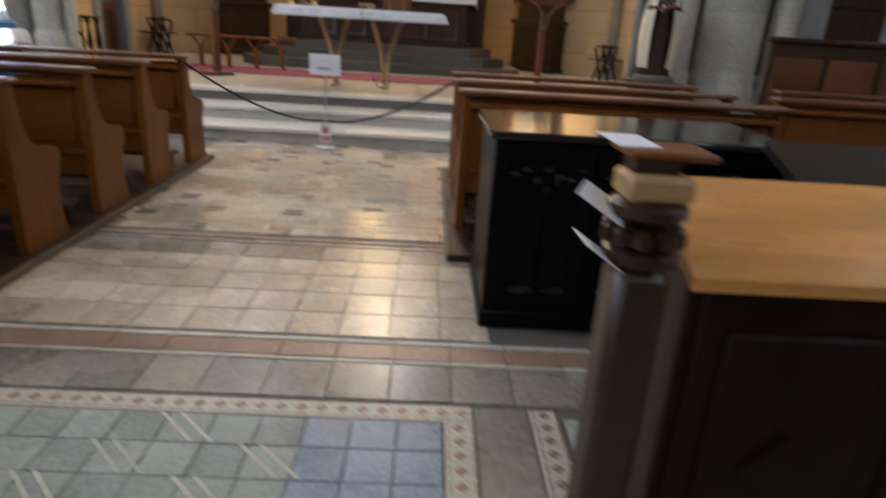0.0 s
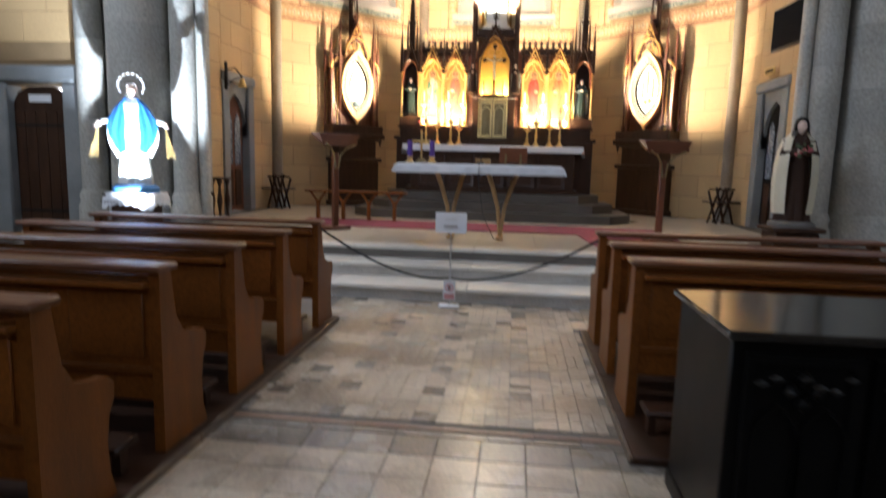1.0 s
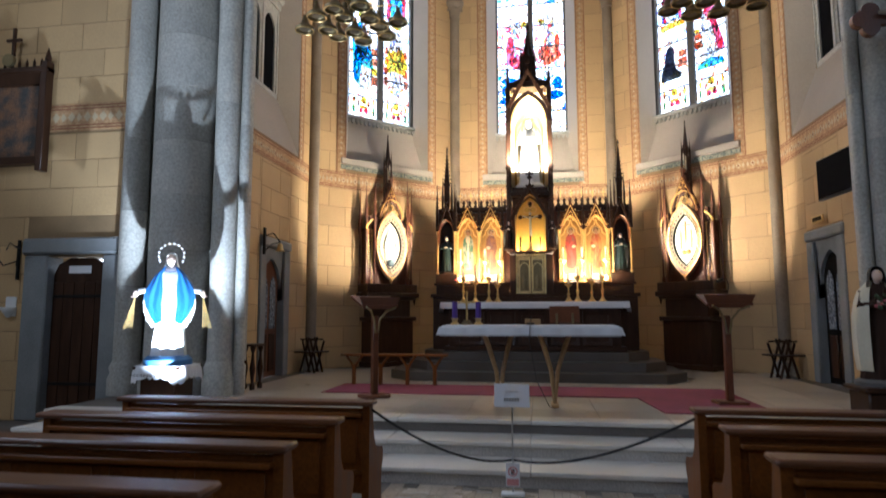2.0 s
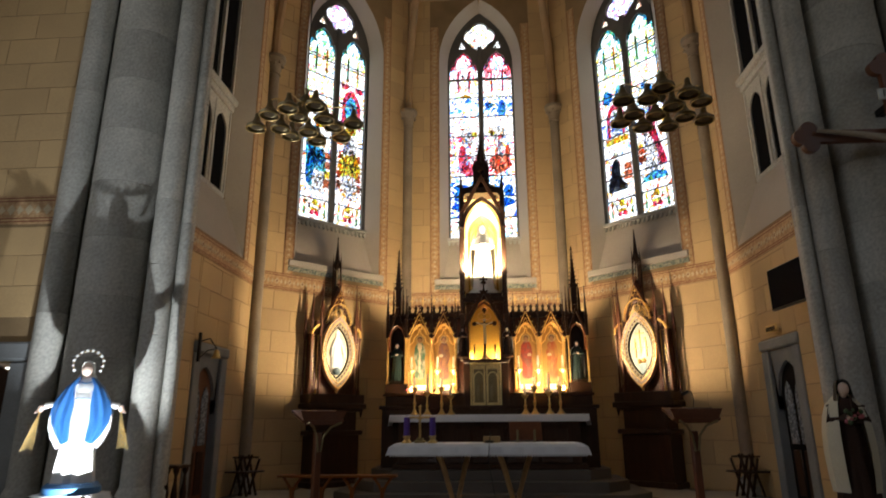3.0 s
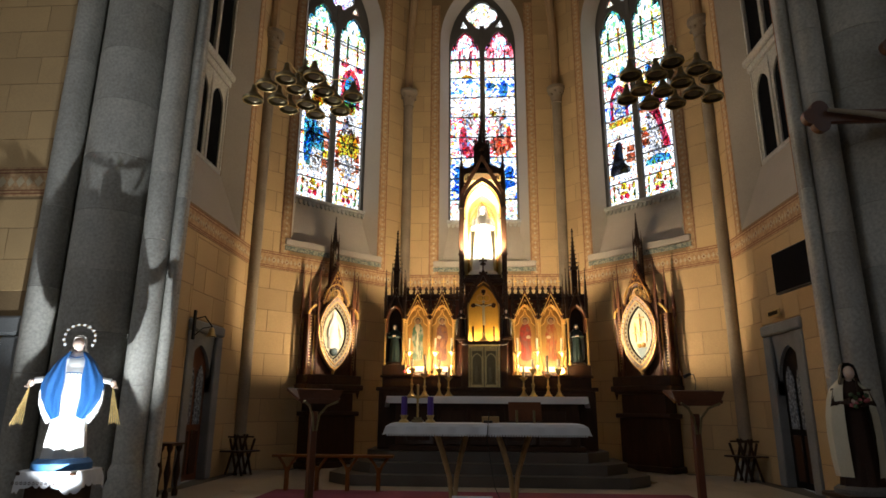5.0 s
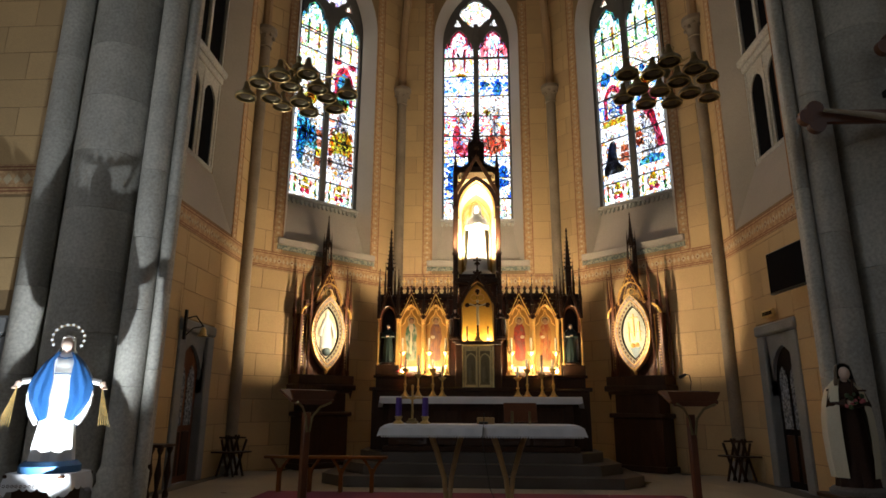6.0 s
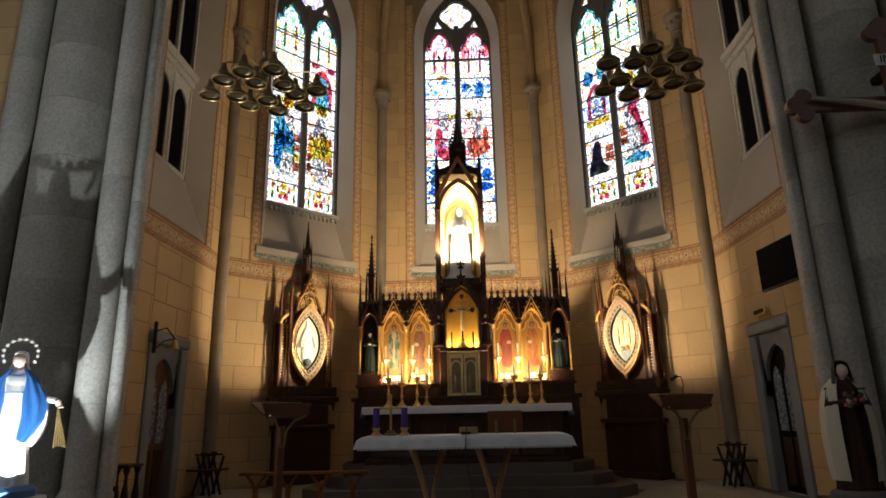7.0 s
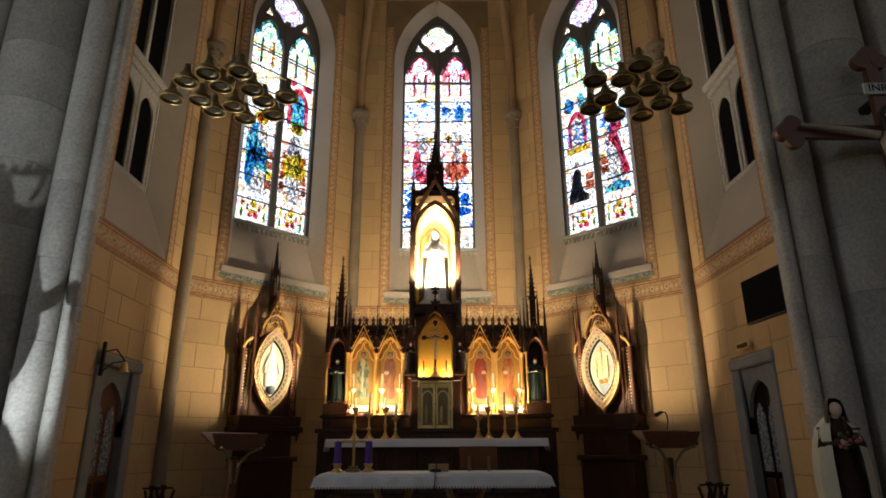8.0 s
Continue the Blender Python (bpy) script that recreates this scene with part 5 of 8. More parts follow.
q = Shape().box(-0.055, -0.0145, 0.09, 0.055, -0.0125, 0.15)
ring0 = [(0.045 * math.cos(2 * math.pi * i / 20), 0.215 + 0.045 * math.sin(2 * math.pi * i / 20)) for i in range(20)]
ring1 = [(0.034 * math.cos(2 * math.pi * i / 20), 0.215 + 0.034 * math.sin(2 * math.pi * i / 20)) for i in range(20)]
q.band(ring0, ring1, -0.0145, -0.0125)
q.plate([(-0.032, 0.24), (-0.024, 0.248), (0.032, 0.19), (0.024, 0.182)], -0.0145, -0.0125)
part("red_mark", q, mat("faded_red_print", (0.70, 0.33, 0.33), 0.6), low, "red prohibition ring and bar")
part("black_mark", Shape().box(-0.016, -0.0138, 0.19, 0.016, -0.0122, 0.235), BLACK, low)
a, mid_, b = Vector((-1.2, 5.08, 0.93)), Vector((-0.16, 6.29, 0.31)), Vector((1.22, 5.06, 0.93))
pts = []
for p, qv in ((a, mid_), (mid_, b)):
    for i in range(13):
        t = i / 12
        v = p.lerp(qv, t)
        rise = (t if p is a else 1 - t)
        v.z = 0.93 + (0.31 - 0.93) * (1 - (1 - rise) ** 1.75)
        pts.append(v)
solid("rope", Shape().sweep(pts, 0.011, 6), mat("black_cord", (0.02, 0.02, 0.022), 0.8, fine=200), "black rope slung between the front pews", "rope")

# ---- free-standing altar ----
al = thing("altar_table", pose(-0.03, 8.42, CHANCEL + 0.11), "wooden altar table on curved pale legs", "altar")
part("tabletop", Shape().box(-1.13, 0.02, 0.90, 1.13, 0.82, 0.955, 0.01), WOOD_D, al)
for x, k in ((-0.62, 1), (-0.22, -1), (0.12, 1), (0.58, -1)):
    foot = -0.40 if x < 0 else 0.33
    part("leg", Shape().sweep([(x, 0.22 if k > 0 else 0.62, 0.91), (x * 0.6 + foot * 0.4, 0.26 if k > 0 else 0.58, 0.66), (x * 0.2 + foot * 0.8, 0.32 if k > 0 else 0.52, 0.35), (foot, 0.36 if k > 0 else 0.48, -0.09)], lambda t: 0.038 - 0.012 * t, 8), WOOD_L, al)
for foot in (-0.40, 0.33):
    part("foot", Shape().box(foot - 0.05, 0.2, -0.11, foot + 0.05, 0.62, -0.07, 0.01), WOOD_L, al)
cl = Shape()
nx, hang = 46, 0.115
rows_ = [(-0.005, 0.955 - hang), (-0.012, 0.93), (0.012, 0.962), (0.42, 0.966), (0.82, 0.962), (0.84, 0.93), (0.84, 0.955 - hang)]
vs = []
for j, (y, z) in enumerate(rows_):
    for i in range(nx + 1):
        x = -1.18 + 2.36 * i / nx
        wav = 0.012 * math.sin(i * 1.3) + 0.006 * math.sin(i * 2.9 + 1)
        edge = (0.018 * abs(math.sin(i * math.pi / 2)) if j in (0, 6) else 0)
        out = 1.0
        if j in (2, 3, 4):
            x *= 0.955
        vs.append((x, y + (wav if j in (0, 6) else 0), z + edge * 0.4))
cl.add(vs, [(j * (nx + 1) + i, j * (nx + 1) + i + 1, (j + 1) * (nx + 1) + i + 1, (j + 1) * (nx + 1) + i) for j in range(6) for i in range(nx)], False)
for k in (0, nx):
    sgn = -1 if k == 0 else 1
    ids = [vs[j * (nx + 1) + k] for j in range(7)]
    lo = [(sgn * 1.22, y, 0.955 - hang - 0.01) for y in (0.0, 0.01, 0.02, 0.42, 0.80, 0.82, 0.84)]
    cl.add(ids + lo, [(i, i + 1, 8 + i, 7 + i) for i in range(6)])
n0 = 74
for i in range(n0):
    x = -1.17 + 2.34 * (i + 0.5) / n0
    cl.slot = 1
    cl.plate([(x - 0.014, 0.847), (x - 0.010, 0.828), (x, 0.818), (x + 0.010, 0.828), (x + 0.014, 0.847)], -0.022, -0.018)
cloth = solid("altar_cloth", cl, [CLOTH, LACE], "white linen altar cloth with a scalloped lace hem", "tablecloth", at=pose(-0.03, 8.42, CHANCEL + 0.112))
TT = CHANCEL + 1.082


def candle_purple(x, y):
    c = thing("candle", pose(x, y, TT), "thick purple candle in a low brass holder", "candle", "candles on the altar")
    part("holder", Shape().lathe([(0.065, 0), (0.06, 0.015), (0.03, 0.04), (0.045, 0.075), (0.05, 0.085), (0.02, 0.09)], n=12), BRASS, c)
    part("wax", Shape().lathe([(0.036, 0.08), (0.037, 0.1), (0.037, 0.30), (0.03, 0.305), (0.004, 0.30)], n=14), PURPLE, c)
    part("wick", Shape().tube((0, 0, 0.3), (0.003, 0, 0.32), 0.002, n=5), BLACK, c)


candle_purple(-1.02, 8.62)
candle_purple(-0.70, 8.62)
cx = thing("altar_crucifix", pose(-0.86, 8.66, TT), "small brass crucifix standing on the altar", "crucifix")
part("foot", Shape().box(-0.07, -0.05, 0, 0.07, 0.05, 0.03, 0.008).box(-0.045, -0.03, 0.03, 0.045, 0.03, 0.06, 0.006), BRASS_D, cx)
part("cross", Shape().box(-0.013, -0.01, 0.06, 0.013, 0.01, 0.43, 0.004).box(-0.115, -0.01, 0.29, 0.115, 0.01, 0.315, 0.004).ball((0, 0, 0.435), 0.02, 6).ball((-0.12, 0, 0.302), 0.018, 6).ball((0.12, 0, 0.302), 0.018, 6), BRASS, cx)
part("corpus", Shape().sweep([(-0.09, -0.016, 0.315), (0, -0.018, 0.28), (0.09, -0.016, 0.315)], 0.007).sweep([(0, -0.018, 0.30), (0, -0.02, 0.22), (0.006, -0.018, 0.13)], 0.013), BRASS, cx)
bx = thing("tabernacle_key_box", pose(0.02, 8.72, TT), "small wooden box with a microphone before it", "box")
part("box_body", Shape().box(-0.1, -0.04, 0, 0.11, 0.06, 0.075, 0.006), WOOD_L, bx)
mk = thing("table_microphone", pose(0.0, 8.58, TT), "black table microphone with its cable hanging down", "microphone")
part("mic_base", Shape().box(-0.06, -0.04, 0, 0.05, 0.04, 0.03, 0.008), PLASTIC, mk)
part("mic_neck", Shape().tube((0, 0, 0.02), (0.005, -0.02, 0.12), 0.006), PLASTIC, mk)
part("cable", Shape().sweep([(0, -0.04, 0.012), (-0.005, -0.12, 0.008), (-0.01, -0.185, -0.03), (-0.02, -0.19, -0.2), (0.06, -0.16, -0.7), (0.22, -0.1, -1.04), (0.3, -0.05, -1.075)], 0.005), PLASTIC, mk)
ms = thing("missal_stand", pose(0.45, 8.74, TT), "brown wooden book stand seen from behind", "book stand")
part("board", Shape().box(-0.2, 0, 0, 0.2, 0.02, 0.25, 0.004), WOOD_M, ms, at=pose(0, 0, 0.03, -28))
for x in (-0.105, 0.105):
    part("strut", Shape().box(x - 0.015, -0.02, 0, x + 0.015, 0.0, 0.15, 0.004), BRASS_D, ms)

# ---- lecterns ----
def lectern(at, mic):
    l = thing("lectern", at, "dark wooden lectern on a slim post with curved brackets", "lectern", "lecterns")
    s = Shape().add([(-0.31, -0.14, 1.33), (0.31, -0.14, 1.33), (0.34, 0.14, 1.47), (-0.34, 0.14, 1.47), (-0.31, -0.16, 1.36), (0.31, -0.16, 1.36), (0.34, 0.13, 1.50), (-0.34, 0.13, 1.50)],
                    [(3, 2, 1, 0), (4, 5, 6, 7), (0, 1, 5, 4), (1, 2, 6, 5), (2, 3, 7, 6), (3, 0, 4, 7)])
    part("board", s, WOOD_M, l)
    part("front_board", Shape().add([(-0.26, -0.15, 1.30), (0.26, -0.15, 1.30), (0.34, -0.17, 1.48), (-0.34, -0.17, 1.48), (-0.26, -0.125, 1.30), (0.26, -0.125, 1.30), (0.34, -0.145, 1.48), (-0.34, -0.145, 1.48)], [(0, 1, 2, 3), (7, 6, 5, 4), (0, 4, 5, 1), (1, 5, 6, 2), (2, 6, 7, 3), (3, 7, 4, 0)]), WOOD_M, l)
    part("post", Shape().box(-0.045, -0.045, 0.05, 0.045, 0.045, 1.2, 0.01), WOOD_M, l)
    part("foot", Shape().box(-0.2, -0.16, 0, 0.2, 0.16, 0.05, 0.012), WOOD_M, l)
    for k in (-1, 1):
        part("bracket", Shape().sweep([(k * 0.02, -0.06, 0.95), (k * 0.05, -0.07, 1.15), (k * 0.13, -0.12, 1.27), (k * 0.25, -0.2, 1.33)], 0.016), BRASS_D, l, "curved brass bracket")
    if mic:
        part("gooseneck", Shape().sweep([(0.08, 0.1, 1.5), (0.1, 0.1, 1.62), (0.06, 0.06, 1.70), (-0.02, 0.0, 1.70)], 0.006), PLASTIC, l)
        part("microphone_head", Shape().tube((-0.02, 0, 1.70), (-0.11, -0.05, 1.665), 0.02, 0.024), PLASTIC, l)
    return l


lectern(pose(2.65, 9.3, CHANCEL, 0, 0, 6), True)
lectern(pose(-2.32, 9.3, CHANCEL, 0, 0, 44), False)

# ---- the low bench with arched legs, stools and stands ----
bn = thing("communion_bench", pose(-2.4, 10.9, CHANCEL), "long low pale-wood bench on branching legs", "bench")
part("rail", Shape().box(-0.95, -0.10, 0.50, 0.95, 0.10, 0.54, 0.01), WOOD, bn)
for i in range(4):
    x = -0.72 + i * 0.48
    part("leg", Shape().box(x - 0.03, -0.04, 0, x + 0.03, 0.04, 0.36, 0.01).sweep([(x, 0, 0.25), (x - 0.05, 0, 0.38), (x - 0.15, 0, 0.51)], 0.022).sweep([(x, 0, 0.25), (x + 0.05, 0, 0.38), (x + 0.15, 0, 0.51)], 0.022), WOOD, bn)
tb = thing("turned_stand", pose(-4.74, 10.05, CHANCEL), "small dark table on turned baluster legs", "table")
part("tabletop", Shape().box(-0.25, -0.2, 0.70, 0.25, 0.2, 0.74, 0.008), WOOD_D, tb)
for x, y in ((-0.2, -0.14), (0.2, -0.14), (0.0, 0.0), (-0.2, 0.14), (0.2, 0.14)):
    part("leg", Shape().lathe([(0.04, 0), (0.045, 0.06), (0.02, 0.12), (0.03, 0.2), (0.05, 0.34), (0.025, 0.5), (0.02, 0.6), (0.045, 0.66), (0.045, 0.70)], (x, y, 0), 10), WOOD_D, tb)
for side in (-1, 1):
    for j in range(2):
        st = thing("folding_stool", pose(side * (4.76 - 0.1 * j), 12.9 + 0.22 * j, CHANCEL, 0, 0, side * 20), "dark wooden folding stool leaning by the wall", "stool", "folding stools")
        for k in (-1, 1):
            part("leg", Shape().box(-0.02, -0.015, 0, 0.02, 0.015, 0.78, 0.004), WOOD_D, st, at=pose(k * 0.2, 0, 0, 0, k * -18, 0))
            part("leg", Shape().box(-0.02, -0.015, 0, 0.02, 0.015, 0.70, 0.004), WOOD_D, st, at=pose(k * -0.03, 0.05, 0, 0, k * 18, 0))
        part("seat", Shape().box(-0.26, -0.14, 0.42, 0.26, 0.14, 0.45, 0.006), WOOD_D, st)
        part("stretcher", Shape().box(-0.2, -0.01, 0.68, 0.2, 0.02, 0.71, 0.004), WOOD_D, st)

# ---- television ----
tv = thing("television", pose(4.60, 10.264, 3.774, 0, 0, -86), "black flat television on a wall arm", "television")
part("case", Shape().box(-0.48, -0.03, -0.33, 0.48, 0.035, 0.33, 0.012).box(-0.30, 0.035, -0.22, 0.30, 0.07, 0.20, 0.02), PLASTIC, tv)
part("screen", Shape().box(-0.462, -0.034, -0.30, 0.462, -0.029, 0.312), SCREEN, tv)
arm = part("arm", Shape().box(-0.06, 0.07, -0.12, 0.06, 0.10, 0.12, 0.005).tube((0, 0.09, 0.04), (0.14, 0.26, 0.04), 0.02).tube((0.14, 0.26, 0.04), (0.06, 0.44, 0.04), 0.02), IRON, tv)
part("wall_plate", Shape().box(-0.05, 0.40, -0.16, 0.17, 0.445, 0.2, 0.006), PLASTIC, arm)

# ---- chandeliers ----
def chandelier(at):
    c = thing("chandelier", at, "brass chandelier with rings of bell-shaped shades, unlit", "chandelier", "chandeliers")
    part("hub", Shape().lathe([(0.01, 0.36), (0.04, 0.33), (0.03, 0.25), (0.085, 0.18), (0.085, 0.13), (0.03, 0.08), (0.06, 0.0), (0.03, -0.06), (0.01, -0.08)], n=14), BRASS_D, c)
    part("cord", Shape().tube((0, 0, 0.34), (0, 0, 8.0), 0.008, n=6), IRON, c)
    shade = Shape().lathe([(0.014, 0.20), (0.03, 0.185), (0.035, 0.13), (0.06, 0.07), (0.115, 0.02), (0.135, 0.0), (0.135, -0.035), (0.118, -0.038), (0.115, 0.0), (0.05, 0.05), (0.01, 0.06)], n=16).mesh("shade", BRASS_D)
    # brighter brass ring gives the highlight along the bell's rim
    lip = Shape().sweep([(0.128 * math.cos(2 * math.pi * q / 16), 0.128 * math.sin(2 * math.pi * q / 16), -0.036) for q in range(17)], 0.009, 5).mesh("lip", BRASS)
    # bulb colour is darkened for the shade inside the bell
    bulb = Shape().lathe([(0.065, -0.02), (0.055, 0.0), (0.01, 0.01)], n=14).mesh("bulb", mat("opal_glass", (0.10, 0.075, 0.045), 0.35) if "opal_glass" not in bpy.data.materials else bpy.data.materials["opal_glass"])
    for col, (x, ys) in enumerate(((-0.68, (0.04,)), (-0.38, (-0.30, 0.04, 0.36)), (-0.08, (-0.46, -0.16, 0.18, 0.48)), (0.28, (-0.48, -0.18, 0.14, 0.44)), (0.66, (0.02,)))):
        for i, y in enumerate(ys):
            a, z = math.atan2(y, x), -0.18 + 0.03 * math.sin(3.1 * col + 2 * i)
            ob = part("shade", shade, None, c, at=pose(x + 0.04 * i, y, z))
            part("bulb", bulb, None, ob)
            part("lip", lip, None, ob)
            part("arm", Shape().sweep([(0.03 * math.cos(a), 0.03 * math.sin(a), 0.1), (x * 0.5, y * 0.5, 0.04), (x * 0.85, y * 0.85, z + 0.24), (x + 0.04 * i, y, z + 0.2)], 0.009), BRASS, c)
    return c


chl = chandelier(pose(-2.38, 8.1, 5.84))
copy_thing(chl, pose(2.34, 8.1, 5.84, 0, 0, 208))


# ---- statues ----
def robed(name, at, height, mats, label, spread=0.0, halo=False, base=0.10, cape=True, seed=1, wrap=0.14):
    """A robed statue as one plain mesh: base, folded gown, mantle, sleeves, smooth head. Slots: gown, mantle, skin, base, hair or veil, metal."""
    s = Shape()
    h = height
    s.slot = 3
    s.lathe([(0.20 * h, 0), (0.20 * h, base * 0.6), (0.17 * h, base)], n=18)
    z0 = base
    k = h - base

    def folds(prof, n, amp, freq, sy, y=0.0, arc=None, ph=0.0):
        a, f = [], []
        lo, hi = arc or (0, 2 * math.pi)
        m = n if arc is None else n + 1
        for r, z in prof:
            fall = max(0.0, 1 - z / (0.85 * k))
            for i in range(m):
                t = lo + (hi - lo) * i / n
                q = r * (1 + amp * fall * math.sin(freq * t + ph) + amp * 0.4 * fall * math.sin(2.3 * freq * t + 1))
                a.append((q * math.cos(t), y + q * sy * math.sin(t), z0 + z))
        for i in range(len(prof) - 1):
            for j in range(n):
                jj = (j + 1) % m
                f.append((i * m + j, i * m + jj, (i + 1) * m + jj, (i + 1) * m + j))
        s.add(a, f, True)

    if spread > 0:
        # a row of raised letters at the waist, too worn to read
        s.slot = 3
        for i in range(9):
            s.box((-0.052 + 0.0125 * i) * k, -0.104 * k, z0 + (0.655 + 0.006 * (i % 2)) * k, (-0.045 + 0.0125 * i) * k, -0.06 * k, z0 + 0.668 * k)
        s.sweep([(-0.06 * k, -0.05 * k, z0 + 0.80 * k), (0, -0.088 * k, z0 + 0.785 * k), (0.06 * k, -0.05 * k, z0 + 0.80 * k)], 0.006, 5)
    s.slot = 0
    folds([(0.155 * k, 0), (0.145 * k, 0.10 * k), (0.125 * k, 0.3 * k), (0.115 * k, 0.48 * k), (0.10 * k, 0.58 * k), (0.118 * k, 0.70 * k), (0.115 * k, 0.78 * k), (0.06 * k, 0.83 * k), (0.03 * k, 0.86 * k)], 36, 0.09, 9, 0.72)
    if cape:
        s.slot = 1
        thin = 0.72 if spread > 0 else 1.0
        folds([(r * thin * k, z * k) for r, z in ((0.17, 0.07), (0.185, 0.2), (0.195, 0.4), (0.19, 0.55), (0.17, 0.68), (0.14, 0.77), (0.08, 0.835), (0.05, 0.86))], 40, 0.05, 11, 0.8, 0.02, (-wrap * math.pi, (1 + wrap) * math.pi))
    s.slot = 2
    s.ball((0, (-0.075 if spread > 0 else -0.055) * k, z0 + 0.90 * k), 0.043 * k, 14, 1.28)
    s.tube((0, -0.01, z0 + 0.82 * k), (0, -0.045 * k, z0 + 0.88 * k), 0.027 * k, n=10)
    s.slot = 4
    a, f = [], []
    prof = [(0.085 * k, 0.80 * k), (0.072 * k, 0.86 * k), (0.066 * k, 0.92 * k), (0.052 * k, 0.965 * k), (0.02 * k, 0.985 * k)]
    if spread > 0:
        prof = [(0.074 * k, 0.835 * k), (0.056 * k, 0.865 * k), (0.053 * k, 0.92 * k), (0.044 * k, 0.958 * k), (0.015 * k, 0.975 * k)]
    n = 20
    for r, z in prof:
        for i in range(n + 1):
            t = -0.18 * math.pi + 1.36 * math.pi * i / n
            a.append((r * math.cos(t), -0.032 * k + r * 0.95 * math.sin(t), z0 + z))
    for i in range(len(prof) - 1):
        f += [(i * (n + 1) + j, i * (n + 1) + j + 1, (i + 1) * (n + 1) + j + 1, (i + 1) * (n + 1) + j) for j in range(n)]
    s.add(a, f, True)
    for sd in (-1, 1):
        if spread > 0:
            # the mantle falls over the shoulder and the raised forearm in folds, its pale lining turned out below
            nu, nv = 12, 22
            edge_in = ((0.835, 0.044), (0.76, 0.070), (0.62, 0.060), (0.48, 0.070), (0.36, 0.060))
            edge_out = ((0.835, 0.060), (0.76, 0.135), (0.64, 0.205), (0.56, 0.225), (0.46, 0.212), (0.36, 0.165), (0.31, 0.12))

            def along(curve, z):
                for (za, xa), (zb, xb) in zip(curve, curve[1:]):
                    if z >= zb:
                        return xa + (xb - xa) * (za - z) / (za - zb)
                return curve[-1][1]
            va, fa = [], []
            for iv in range(nv + 1):
                z = 0.835 - 0.515 * iv / nv
                p, q = along(edge_in, z), along(edge_out, z)
                for iu in range(nu + 1):
                    w = iu / nu
                    deep = 0.048 + 0.045 * math.sqrt(max(0.0, 1 - w * w)) + 0.012 * math.sin(14 * w + 9 * z) * min(1, 2.5 * (0.85 - z))
                    va.append((sd * (p + (q - p) * w) * k, (-deep - 0.012) * k, z0 + (z - 0.035 * w * (iv / nv) ** 3 * math.sin(math.pi * w)) * k))
            m2 = len(va)
            va += [(x, max(y + 0.09 * k, 0.01), z) for x, y, z in va]
            for iv in range(nv):
                for iu in range(nu):
                    c = iv * (nu + 1) + iu
                    quad = (c, c + 1, c + nu + 2, c + nu + 1)
                    fa += [quad if sd < 0 else quad[::-1], tuple(m2 + e for e in (quad[::-1] if sd < 0 else quad))]
            rim = [i * (nu + 1) for i in range(nv + 1)] + [nv * (nu + 1) + i for i in range(1, nu + 1)] + [i * (nu + 1) + nu for i in range(nv - 1, -1, -1)] + list(range(nu - 1, 0, -1))
            fa += [(rim[i], rim[(i + 1) % len(rim)], m2 + rim[(i + 1) % len(rim)], m2 + rim[i]) for i in range(len(rim))]
            s.slot = 1
            s.add(va, fa, True)
            s.slot = 0
            drape = [(sd * 0.215 * k, z0 + 0.57 * k), (sd * 0.230 * k, z0 + 0.50 * k), (sd * 0.224 * k, z0 + 0.42 * k), (sd * 0.195 * k, z0 + 0.34 * k), (sd * 0.15 * k, z0 + 0.265 * k), (sd * 0.135 * k, z0 + 0.275 * k), (sd * 0.12 * k, z0 + 0.36 * k), (sd * 0.19 * k, z0 + 0.46 * k)]
            s.plate(drape if sd < 0 else drape[::-1], -0.075, 0.02)
            s.slot = 0
            s.sweep([(sd * 0.19 * k, -0.05, z0 + 0.615 * k), (sd * (0.19 + spread * 0.5) * k, -0.075, z0 + 0.60 * k)], 0.024 * k, 8)
            s.slot = 2
            hx = sd * (0.19 + spread * 0.62) * k
            s.ball((hx, -0.085, z0 + 0.58 * k), 0.024 * k, 8, 1.3)
            for e in range(3):
                s.tube((hx + sd * 0.008 * e * k, -0.095, z0 + 0.575 * k), (hx + sd * (0.012 + 0.012 * e) * k, -0.115, z0 + 0.545 * k), 0.007, n=6)
            s.slot = 5
            for r in range(6):
                s.tube((hx, -0.11, z0 + 0.56 * k), (hx + sd * (0.01 + 0.016 * r) * k, -0.13, z0 + (0.27 - 0.006 * abs(r - 2)) * k), 0.0045, n=5)
        else:
            s.slot = 0
            s.sweep([(sd * 0.10 * k, -0.01, z0 + 0.76 * k), (sd * 0.135 * k, -0.05, z0 + 0.64 * k), (sd * 0.03 * k, -0.12 * k, z0 + 0.66 * k)], 0.04 * k, 10)
            s.slot = 2
            s.ball((sd * 0.02 * k, -0.13 * k, z0 + 0.665 * k), 0.024 * k, 8)
    if halo:
        s.slot = 5
        c, r = z0 + 0.945 * k, 0.112 * k
        s.sweep([(r * math.cos(t), -0.09, c + r * math.sin(t)) for t in [math.pi * (-0.18 + 1.36 * i / 24) for i in range(25)]], 0.006, 6)
        s.slot = 6
        for i in range(12):
            t = math.pi * (-0.16 + 1.32 * i / 11)
            px, pz = (r + 0.002) * math.cos(t), c + (r + 0.002) * math.sin(t)
            s.plate([(px + (0.024 if q % 2 == 0 else 0.011) * math.cos(t + q * math.pi / 5), pz + (0.024 if q % 2 == 0 else 0.011) * math.sin(t + q * math.pi / 5)) for q in range(10)], -0.105, -0.097)
    return s, at


